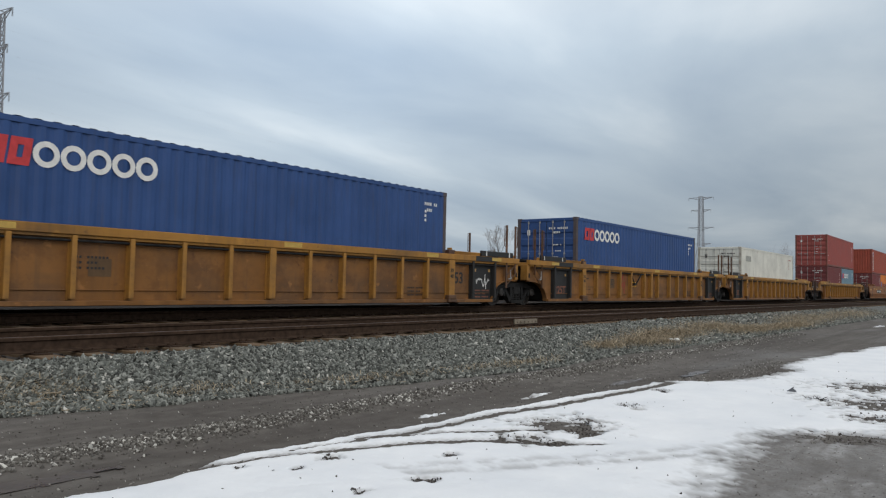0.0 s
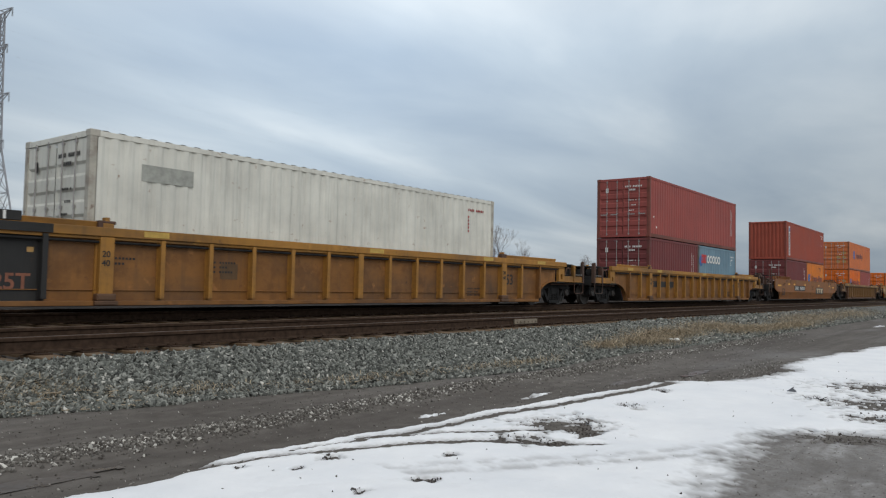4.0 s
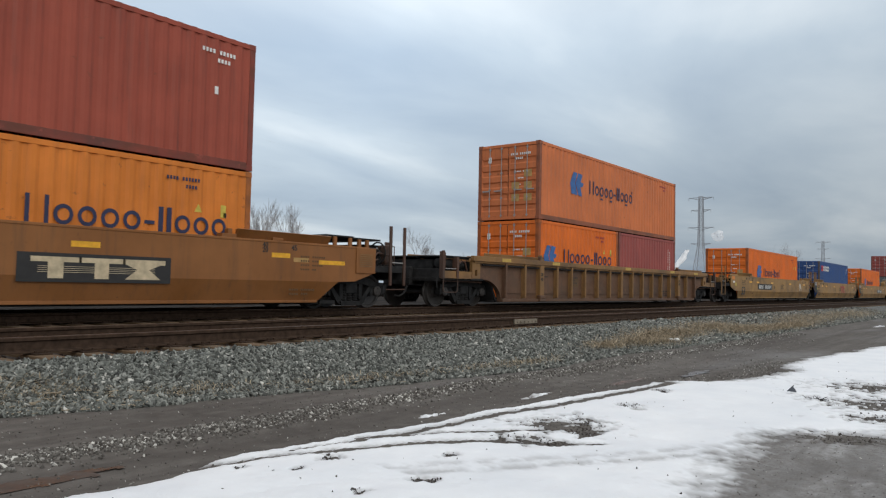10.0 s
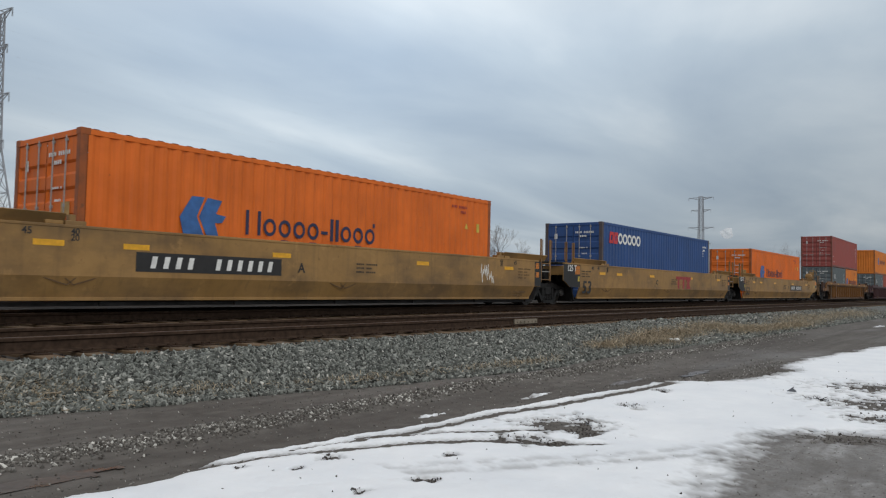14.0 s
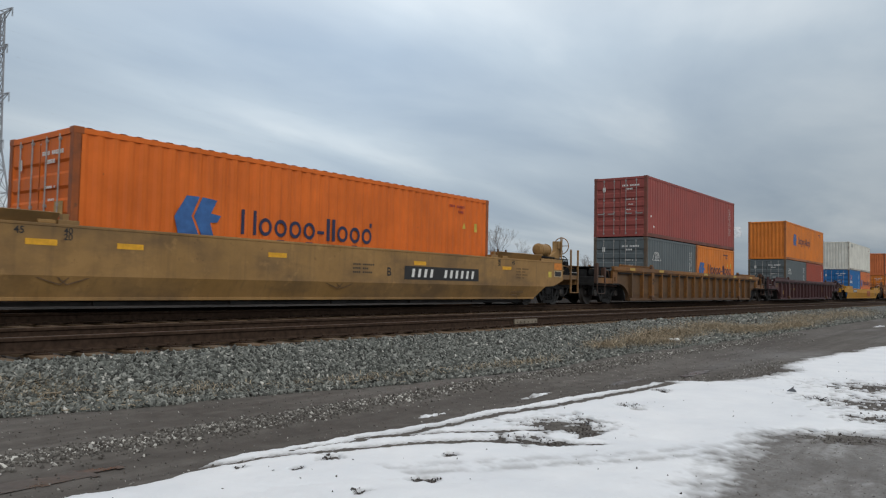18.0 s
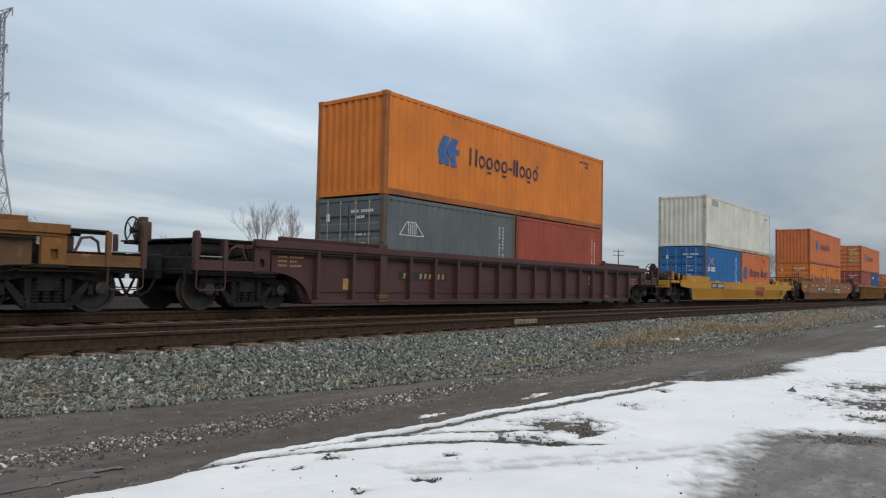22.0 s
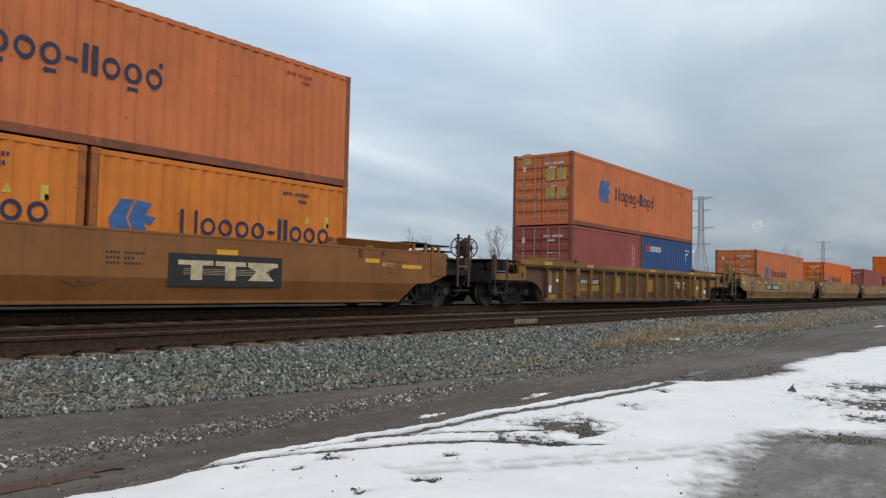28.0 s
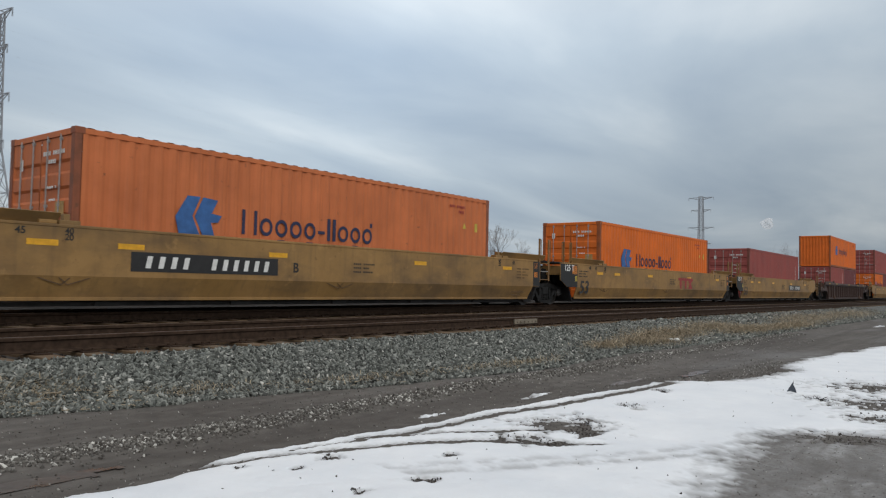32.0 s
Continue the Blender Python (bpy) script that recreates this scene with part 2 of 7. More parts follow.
def bar_word(bm, shape, x, z, h, lean=0.0, wide=1.0, gap=0.16):
    """A row of plain blocks as long and tall as a word: T and d tall, o low, g low with a tail, l thin, '-' dash, ' ' gap, # full height."""
    t = h * 0.20
    for c in shape:
        w = h * wide * {"T": 0.62, "o": 0.56, "g": 0.56, "l": 0.2, "d": 0.56, "-": 0.36, " ": 0.35, "#": 0.55, "i": 0.2}[c]
        lo, hi = {"T": (0, 1), "o": (0, 0.72), "g": (-0.26, 0.72), "l": (0, 1), "d": (0, 1), "-": (0.3, 0.5), " ": (0, 0), "#": (0, 1), "i": (0, 0.72)}[c]
        if c != " ":
            thin = 1.0 if c in "li-" else 0.52
            for q in box(bm, x + w * (1 - thin) / 2, x + w * (1 + thin) / 2, -0.004, 0, z + lo * h, z + hi * h):
                q.co.x += lean * (q.co.z - z)
        x += w + gap * h * wide
    return x


# ---------------------------------------------------------------- ground
def fbm(x, y, scale, seed=0.0, octaves=4):
    return noise.fractal((x * scale, y * scale, seed), 1.0, 2.0, octaves, noise_basis="PERLIN_ORIGINAL")


def lerp_table(x, table):
    if x <= table[0][0]:
        return table[0][1]
    for (a, p), (b, q) in zip(table, table[1:]):
        if x <= b:
            return p + (q - p) * (x - a) / (b - a)
    return table[-1][1]


TOE = [(0, 7.05), (2.8, 6.95), (4.2, 6.6), (5.5, 6.45), (8, 5.95), (10, 5.75), (13, 5.95), (20, 5.7), (32, 5.55), (60, 5.4)]
SHOULDER = 7.62          # top of the ballast slope
BED = 0.36               # ballast level at the sleepers
NEAR_RAIL, FAR_RAIL = 0.56, 0.60      # rail heads of the two tracks
TRACKS = (9.05, 13.522)


def ballast_height(x, y):
    toe = lerp_table(x, TOE)
    if y < toe:
        return -0.2
    if y < SHOULDER:
        k = (y - toe) / (SHOULDER - toe)
        return BED * (k ** 1.15)
    if y < 7.9:
        return BED
    if y < 15.6:
        return BED - 0.03
    return BED - 0.03 - 0.06 * min(1.0, (y - 15.6) / 0.9)


def ground_height(x, y):
    h = 0.0
    if -3 < x < 60 and -6 < y < 8:
        h += 0.018 * fbm(x, y, 0.7, 3.1) + 0.007 * fbm(x, y, 4.0, 7.7, 3)
        h -= 0.022 * math.exp(-((y - 5.75 - 0.15 * math.sin(x * 0.25)) / 0.42) ** 2)
        h -= 0.025 * math.exp(-((y - 4.45) / 0.35) ** 2)
        h += 0.022 * math.exp(-((y - 5.12) / 0.22) ** 2)
    if y > 16:
        h += 0.12 * min(1.0, (y - 16) / 3)
    return h


def spread(*runs):
    out = []
    for a, b, step in runs:
        k = max(1, round((b - a) / step))
        out += [a + (b - a) * i / k for i in range(k)]
    return out + [runs[-1][1]]


def sheet(name, xs, ys, height, mat, keep=None):
    verts = [(x, y, height(x, y)) for y in ys for x in xs]
    w = len(xs)
    faces = [(j * w + i, j * w + i + 1, (j + 1) * w + i + 1, (j + 1) * w + i) for j in range(len(ys) - 1) for i in range(w - 1)
             if keep is None or any(verts[k][2] > keep for k in (j * w + i, j * w + i + 1, (j + 1) * w + i + 1, (j + 1) * w + i))]
    me = bpy.data.meshes.new(name)
    me.from_pydata(verts, [], faces)
    me.polygons.foreach_set("use_smooth", [True] * len(me.polygons))
    me.materials.append(mat)
    return new(name, me)


def dirt_material():
    m, n, l, b = material("wet_dirt", 0.85)
    big = noise_tex(n, l, 0.55, 5, 0.6)
    mid_ = noise_tex(n, l, 5.0, 6, 0.65)
    fine = noise_tex(n, l, 60.0, 6, 0.7)
    base = ramped(n, l, big, [(0.3, (0.074, 0.066, 0.059)), (0.5, (0.110, 0.100, 0.091)), (0.7, (0.154, 0.143, 0.132))])
    base = mixed(n, l, 0.5, base, ramped(n, l, mid_, [(0.3, (0.058, 0.053, 0.048)), (0.7, (0.178, 0.165, 0.151))]))
    base = mixed(n, l, ramped(n, l, fine, [(0.62, (0, 0, 0)), (0.75, (0.6, 0.6, 0.6))]), base, (0.19, 0.18, 0.17))
    l.new(base, b.inputs["Base Color"])
    b.inputs["Specular IOR Level"].default_value = 0.25
    lanes = noise_tex(n, l, 1.0, 5, 0.6, (0.12, 3.0, 1.0))
    base = mixed(n, l, ramped(n, l, lanes, [(0.42, (0, 0, 0)), (0.68, (0.55, 0.55, 0.55))]), base, (0.045, 0.037, 0.033))
    l.new(base, b.inputs["Base Color"])
    wet = noise_tex(n, l, 0.42, 4, 0.5, (0.35, 1.0, 1.0))
    l.new(ramped(n, l, wet, [(0.50, (0.92, 0.92, 0.92)), (0.66, (0.55, 0.55, 0.55))]), b.inputs["Roughness"])
    bumped(n, l, b, mixed(n, l, 0.5, mid_, fine), 0.5, 0.02)
    return m


def field_material():
    m, n, l, b = material("snowy_field", 0.8)
    t = noise_tex(n, l, 0.25, 6, 0.65, (0.3, 1.0, 1.0))
    g = noise_tex(n, l, 2.0, 6, 0.65)
    snow_c = mixed(n, l, g, (0.62, 0.64, 0.66), (0.80, 0.81, 0.82))
    l.new(mixed(n, l, ramped(n, l, t, [(0.52, (0, 0, 0)), (0.60, (1, 1, 1))]), snow_c, (0.11, 0.085, 0.055)), b.inputs["Base Color"])
    return m


DIRT = dirt_material()
FIELD = field_material()
ground = sheet("ground", spread((-2500, -300, 550), (-300, -30, 30), (-30, 0, 3), (0, 14, 0.07), (14, 30, 0.16), (30, 70, 0.8), (70, 300, 12), (300, 2500, 550)),
               spread((-2500, -200, 575), (-200, -20, 20), (-20, 0, 1.0), (0, 7.4, 0.06), (7.4, 17, 0.8), (17, 40, 4), (40, 200, 40), (200, 2500, 575)),
               ground_height, DIRT)
tagged(ground, "damp dark brown dirt road with grit and puddles beside the railway", "ground", kind="structure")
field = sheet("far_field_ground", spread((-2500, -200, 460), (-200, 400, 12), (400, 2500, 525)), spread((40.5, 60, 3), (60, 400, 20), (400, 2500, 525)),
              lambda x, y: 0.33 + 0.08 * fbm(x, y, 0.06, 5.5) if y > 41 else 0.1, FIELD)
tagged(field, "flat snowy field with brown dead grass beyond the railway", "ground", kind="structure")

TRACKSIDE = plain("trackside_cinders", (0.026, 0.021, 0.018), 0.95, 0, 0.8, 1.3)
TRACKSIDE.node_tree.nodes["Principled BSDF"].inputs["Specular IOR Level"].default_value = 0.05
beyond = sheet("trackside_ground", spread((-60, 60, 1.5), (60, 300, 12), (300, 1200, 150)), spread((16.2, 20, 0.6), (20, 41.5, 2.2)), lambda x, y: 0.24 + 0.10 * min(1, (y - 16) / 2) + 0.05 * fbm(x, y, 0.35, 2.7), TRACKSIDE)
tagged(beyond, "dark cinders and dead weeds beyond the far track", "ground", kind="structure")

# snow over the road's edge
SNOW_EDGE = [(0, 4.1), (1.96, 4.08), (2.56, 3.98), (2.95, 4.22), (3.11, 4.31), (3.61, 4.25), (4.1, 4.22), (4.73, 4.10), (5.81, 4.08), (7.04, 3.93), (8.41, 3.76), (9.6, 3.66), (9.85, 3.28), (10.22, 3.10), (10.8, 2.90), (11.39, 2.73),
             (12.2, 2.84), (13.24, 3.09), (15.69, 2.96), (20.18, 2.46), (24, 2.2), (30, 1.9), (40, 1.6)]
MUD_EDGE = [(0, 1.25), (3.4, 1.30), (4.37, 1.47), (4.8, 1.60), (5.6, 1.68), (6.1, 1.66), (6.85, 1.58), (7.05, 1.25), (7.3, 0.88), (8.5, 0.3), (10, -0.5), (14, -2)]
# wheel ruts through the snow's edge: x, y and half width along each
RUTS = (((4.24, 4.05, 0.030), (4.61, 3.90, 0.045), (5.15, 3.89, 0.050), (5.94, 3.87, 0.045), (7.11, 3.68, 0.045), (8.02, 3.59, 0.050), (9.47, 3.54, 0.060)),
        ((3.60, 4.17, 0.015), (4.18, 3.99, 0.020), (4.56, 3.84, 0.025), (5.04, 3.53, 0.030), (5.47, 3.17, 0.035), (5.79, 2.93, 0.030)),
        ((2.60, 4.12, 0.040), (3.04, 4.19, 0.040), (3.54, 4.03, 0.030), (3.85, 3.83, 0.035), (4.40, 3.56, 0.045), (4.72, 3.31, 0.050), (5.13, 2.79, 0.035), (5.38, 2.55, 0.015)))
# bare spots: centre, half width across the view's direction and along it
STREAKS = ((5.78, 3.15, 0.36, 0.38), (5.66, 2.86, 0.16, 0.20), (5.03, 3.08, 0.25, 0.18), (5.09, 2.84, 0.17, 0.12), (3.58, 3.71, 0.07, 0.08), (4.23, 3.16, 0.06, 0.06), (3.59, 2.87, 0.10, 0.06), (3.13, 2.99, 0.05, 0.06),
           (3.25, 3.64, 0.04, 0.05), (3.04, 3.95, 0.035, 0.04), (7.21, 3.14, 0.11, 0.20), (5.95, 3.0, 0.17, 0.40), (8.56, 3.34, 0.10, 0.18), (10.98, 1.28, 0.80, 0.62), (9.28, 1.21, 0.58, 0.60), (8.22, 1.07, 0.36, 0.26), (6.95, 1.14, 0.40, 0.24))


def snow_state(x, y):
    """How far a spot lies inside the snow, and how far its snow has turned to grey slush (0 to 1)."""
    e = lerp_table(x, SNOW_EDGE)
    n1, n2, n3 = fbm(x, y, 1.6, 1.3), fbm(x, y, 7.0, 4.2), fbm(x, y, 17.0, 8.8, 2)
    d = (e - y) + (0.05 if x < 9.3 else 0.16) * n1 + (0.03 if x < 9.3 else 0.12) * n2
    q = (lerp_table(x, MUD_EDGE) - y + 0.26) / 0.42 + 0.55 * n1 + 0.40 * n2 + 0.28 * n3
    melt = min(1.0, max(0.0, q)) ** 1.3
    d = min(d, 0.8 * (x - 1.05) + 0.5 * n1 + 0.15 * n2, 0.8 * (y + 2.7) + 0.9 * n1 + 0.2 * n2)
    if x > 9.3:
        melt = max(melt, min(0.75, max(0.0, 0.75 - 3.0 * d + 0.9 * n2)))
    if 2.5 < x < 9.8:
        for rut in RUTS:
            for (ax, ay, aw), (bx, by, bw) in zip(rut, rut[1:]):
                if x < ax - 0.3 or x > bx + 0.3:
                    continue
                ux, uy = bx - ax, by - ay
                k = min(1.0, max(0.0, ((x - ax) * ux + (y - ay) * uy) / (ux * ux + uy * uy)))
                gap, w = math.hypot(x - ax - k * ux, y - ay - k * uy), aw + k * (bw - aw)
                d = min(d, (gap - 1.15 * w) * 0.8 + 0.03 * n2 + 0.03 * n3)
                melt = max(melt, 0.95 * math.exp(-(gap / (1.5 * w)) ** 2) * min(1.0, max(0.5, 0.95 + 0.9 * n2)))
    # faint tyre tracks beside the slush
    for o, k in ((0.0, 0.5), (0.20, 0.38)):
        if 3.6 < x < 7.6:
            line = abs(0.611 * (y - 1.84 - o) + 0.7915 * (x - 5.85 - o) * 0.0 + 0.40 * (x - 5.6) + 0.06)
            melt = max(melt, k * math.exp(-(line / 0.05) ** 2) * min(1.0, max(0.0, 0.7 + 1.2 * n2 + 0.8 * n3)))
    for cx, cy, ru, rv in STREAKS:
        if abs(x - cx) < 2.5 and abs(y - cy) < 2.5:
            u, v = 0.611 * (x - cx) - 0.7915 * (y - cy), 0.7915 * (x - cx) + 0.611 * (y - cy)
            q = math.hypot(u / ru, v / rv) + 0.9 * n2 + 0.75 * n3
            if q < 2.0:
                d = min(d, (q - 0.62) * 0.10 + 0.04 * n3)
                melt = max(melt, min(0.9, max(0.0, 1.25 - q)))
    return d, melt


def snow_height(x, y):
    d, melt = snow_state(x, y)
    top = (1 - 0.75 * melt) * 0.020 * (1 - math.exp(-max(d, 0) / 0.035)) + 0.003 * fbm(x, y, 2.2, 9.0) * min(1, max(d, 0) / 0.1) + 0.005 * fbm(x, y, 16.0, 2.0, 3) * min(1, max(d, 0) / 0.05)
    return ground_height(x, y) + 0.004 + top if d > 0 else ground_height(x, y) - 0.05 + 0.04 * max(-1, d / 0.05 + 0.0)


def snow_material():
    m, n, l, b = material("old_snow", 0.65)
    g, f = noise_tex(n, l, 1.4, 6, 0.6), noise_tex(n, l, 26.0, 6, 0.65)
    base = ramped(n, l, g, [(0.3, (0.74, 0.775, 0.82)), (0.7, (0.84, 0.865, 0.895))])
    base = mixed(n, l, ramped(n, l, f, [(0.66, (0, 0, 0)), (0.80, (0.3, 0.3, 0.3))]), base, (0.45, 0.44, 0.43))
    h, k = noise_tex(n, l, 2.2, 6, 0.65, (0.6, 1.3, 1.0)), noise_tex(n, l, 11.0, 6, 0.7)
    wet = ramped(n, l, h, [(0.3, (0.115, 0.108, 0.102)), (0.52, (0.185, 0.180, 0.174)), (0.72, (0.33, 0.33, 0.33))])
    wet = mixed(n, l, ramped(n, l, k, [(0.44, (0, 0, 0)), (0.70, (0.8, 0.8, 0.8))]), wet, (0.105, 0.090, 0.078))
    speck, drag = noise_tex(n, l, 55.0, 5, 0.75), noise_tex(n, l, 4.0, 5, 0.6, (0.25, 1.6, 1.0))
    wet = mixed(n, l, ramped(n, l, speck, [(0.52, (0, 0, 0)), (0.70, (0.75, 0.75, 0.75))]), wet, (0.055, 0.046, 0.040))
    wet = mixed(n, l, ramped(n, l, speck, [(0.30, (0.5, 0.5, 0.5)), (0.40, (0, 0, 0))]), wet, (0.36, 0.35, 0.34))
    wet = mixed(n, l, ramped(n, l, drag, [(0.50, (0, 0, 0)), (0.66, (0.65, 0.65, 0.65))]), wet, (0.085, 0.075, 0.068))
    at = n.new("ShaderNodeAttribute")
    at.attribute_name = "melt"
    base = mixed(n, l, at.outputs["Fac"], base, wet)
    l.new(base, b.inputs["Base Color"])
    bumped(n, l, b, f, 0.35, 0.015)
    return m


SNOW = snow_material()
snow = sheet("snow_ground", spread((0.5, 1.8, 0.1), (1.8, 8.4, 0.03), (8.4, 12, 0.05), (12, 20, 0.085), (20, 40, 0.3)), spread((-3.5, 0.2, 0.3), (0.2, 4.5, 0.03)), snow_height, SNOW, keep=-0.035)
melt_of = snow.data.attributes.new("melt", "FLOAT", "POINT")
melt_of.data.foreach_set("value", [snow_state(v.co.x, v.co.y)[1] for v in snow.data.vertices])
tagged(snow, "thin trampled old snow melting into grey slush on the dirt road", "snow", kind="structure")


for cx, cy, rx, ry, seed in ((42.6, 5.75, 2.0, 0.20, 1.0), (32.4, 4.15, 1.1, 0.16, 3.0), (27.5, 3.05, 1.6, 0.09, 6.0), (5.55, 4.38, 0.16, 0.05, 12.0), (7.3, 4.30, 0.22, 0.05, 15.0)):
    def patch_top(x, y):
        q = math.hypot((x - cx) / rx, (y - cy) / ry) + 1.5 * fbm(x, y, 1.6 / ry ** 0.5, seed)
        return ground_height(x, y) + 0.016 * (1 - q) - 0.002 if q < 1.2 else -0.5
    ob = sheet("snow_patch", spread((cx - 1.4 * rx, cx + 1.4 * rx, rx / 18)), spread((cy - 1.5 * ry, cy + 1.5 * ry, ry / 12)), patch_top, SNOW, keep=-0.4)
    bmw = bmesh.new()
    bmw.from_mesh(ob.data)
    bmesh.ops.delete(bmw, geom=[v for v in bmw.verts if v.co.z < -0.4], context="VERTS")
    bmw.to_mesh(ob.data)
    bmw.free()
    ob.data.attributes.new("melt", "FLOAT", "POINT").data.foreach_set("value", [min(1.0, max(0.0, 0.35 + 0.9 * fbm(v.co.x, v.co.y, 9.0, seed))) for v in ob.data.vertices])
    tagged(ob, "small leftover patch of old snow on the dirt road", "snow", kind="structure")

PUDDLE, pn, plk, pb = material("puddle_water", 0.3)
plk.new(ramped(pn, plk, noise_tex(pn, plk, 7.0, 4), [(0.3, (0.050, 0.040, 0.034)), (0.7, (0.080, 0.066, 0.056))]), pb.inputs["Base Color"])
plk.new(ramped(pn, plk, noise_tex(pn, plk, 5.0, 3), [(0.35, (0.24, 0.24, 0.24)), (0.65, (0.55, 0.55, 0.55))]), pb.inputs["Roughness"])
bumped(pn, plk, pb, noise_tex(pn, plk, 25.0, 2), 0.03, 0.004)
for cx, cy, rx, ry, seed in ((1.6, 4.62, 1.15, 0.17, 2.0), (10.8, 3.66, 0.62, 0.10, 5.0), (9.2, 4.05, 0.5, 0.08, 7.0)):
    def rim_of(x, y):
        q = math.hypot((x - cx) / rx, (y - cy) / ry) + 0.55 * fbm(x, y, 3.5, seed)
        return (ground_height(cx, cy) + 0.006) if q < 1 else -0.5
    ob = sheet("puddle_water", spread((cx - 1.4 * rx, cx + 1.4 * rx, 0.05)), spread((cy - 1.5 * ry, cy + 1.5 * ry, 0.025)), rim_of, PUDDLE, keep=-0.4)
    bmw = bmesh.new()
    bmw.from_mesh(ob.data)
    bmesh.ops.delete(bmw, geom=[v for v in bmw.verts if v.co.z < -0.4], context="VERTS")
    bmw.to_mesh(ob.data)
    bmw.free()
    tagged(ob, "shallow muddy puddle lying in a wheel rut", "puddle", kind="structure")


def ballast_material():
    m, n, l, b = material("ballast_bed", 0.9)
    tc = n.new("ShaderNodeTexCoord")
    v = n.new("ShaderNodeTexVoronoi")
    v.inputs["Scale"].default_value = 22.0
    l.new(tc.outputs["Object"], v.inputs["Vector"])
    base = ramped(n, l, v.outputs["Color"], [(0.1, (0.055, 0.058, 0.055)), (0.6, (0.13, 0.14, 0.135)), (0.95, (0.22, 0.23, 0.22))])
    dirt_n = noise_tex(n, l, 1.2, 5)
    base = mixed(n, l, ramped(n, l, dirt_n, [(0.5, (0, 0, 0)), (0.7, (0.6, 0.6, 0.6))]), base, (0.10, 0.075, 0.05))
    l.new(base, b.inputs["Base Color"])
    bumped(n, l, b, v.outputs["Distance"], 0.9, 0.05)
    return m


BALLAST = ballast_material()
ballast = sheet("ballast_ground", spread((-400, -40, 40), (-40, 0, 4), (0, 24, 0.25), (24, 70, 1.0), (70, 900, 60)),
                spread((5.2, 7.95, 0.11)),
                lambda x, y: ballast_height(x, y) + (0.03 * fbm(x, y, 3.0, 6.0) if x < 70 and y < 7.7 else 0.0), BALLAST)
tagged(ballast, "sloping bed of grey crushed stone along the railway", "ballast", kind="structure")
BED_DIRT = plain("oily_track_bed", (0.036, 0.028, 0.023), 0.9, 0, 0.45, 9)
bed = sheet("track_bed_ground", spread((-400, -40, 40), (-40, 0, 4), (0, 40, 0.3), (40, 70, 2), (70, 900, 60)), spread((7.95, 15.6, 0.3), (15.6, 17.4, 0.3), (17.4, 27.5, 1.0)),
            lambda x, y: ballast_height(x, y) + (0.02 * fbm(x, y, 2.0, 6.0) if 0 < x < 70 else 0.0), BED_DIRT)
tagged(bed, "dark oily stone bed between the two tracks", "track bed", kind="structure")


def stone_material(name, stops, bump=0.3):
    m, n, l, b = material(name, 0.85)
    g = n.new("ShaderNodeNewGeometry")
    t = noise_tex(n, l, 30, 4)
    base = ramped(n, l, g.outputs["Random Per Island"], stops)
    l.new(mixed(n, l, 0.5, base, mixed(n, l, t, (0.4, 0.4, 0.4), (1.6, 1.6, 1.6)), "MULTIPLY"), b.inputs["Base Color"])
    bumped(n, l, b, t, bump, 0.01)
    return m


STONE = stone_material("ballast_stone", [(0.0, (0.040, 0.041, 0.038)), (0.3, (0.105, 0.112, 0.102)), (0.7, (0.19, 0.201, 0.183)), (0.96, (0.28, 0.288, 0.265)), (1.0, (0.55, 0.54, 0.50))])
DARK_STONE = stone_material("oily_stone", [(0.0, (0.018, 0.015, 0.013)), (0.6, (0.046, 0.037, 0.031)), (1.0, (0.085, 0.07, 0.06))])
GRIT = stone_material("road_grit", [(0.0, (0.048, 0.042, 0.037)), (0.5, (0.115, 0.107, 0.096)), (0.86, (0.22, 0.21, 0.192)), (1.0, (0.60, 0.59, 0.55))])

PHI = (1 + 5 ** 0.5) / 2
ICO_V = np.array([(a * 1.0, b * PHI, 0) for a in (-1, 1) for b in (-1, 1)] + [(0, a, b * PHI) for a in (-1, 1) for b in (-1, 1)] + [(b * PHI, 0, a) for a in (-1, 1) for b in (-1, 1)], float)
ICO_V /= np.linalg.norm(ICO_V[0])
ICO_F = [(i, j, k) for i in range(12) for j in range(i + 1, 12) for k in range(j + 1, 12)
         if all(np.linalg.norm(ICO_V[a] - ICO_V[b]) < 1.1 for a, b in ((i, j), (j, k), (i, k)))]
ICO_F = np.array([f if np.dot(np.cross(ICO_V[f[1]] - ICO_V[f[0]], ICO_V[f[2]] - ICO_V[f[0]]), ICO_V[f[0]]) > 0 else (f[0], f[2], f[1]) for f in ICO_F])
CUBE_V = np.array([(x, y, z) for x in (-1, 1) for y in (-1, 1) for z in (-1, 1)], float) * 0.75
CUBE_F = np.array([(0, 1, 3), (0, 3, 2), (4, 6, 7), (4, 7, 5), (0, 4, 5), (0, 5, 1), (2, 3, 7), (2, 7, 6), (0, 2, 6), (0, 6, 4), (1, 5, 7), (1, 7, 3)])


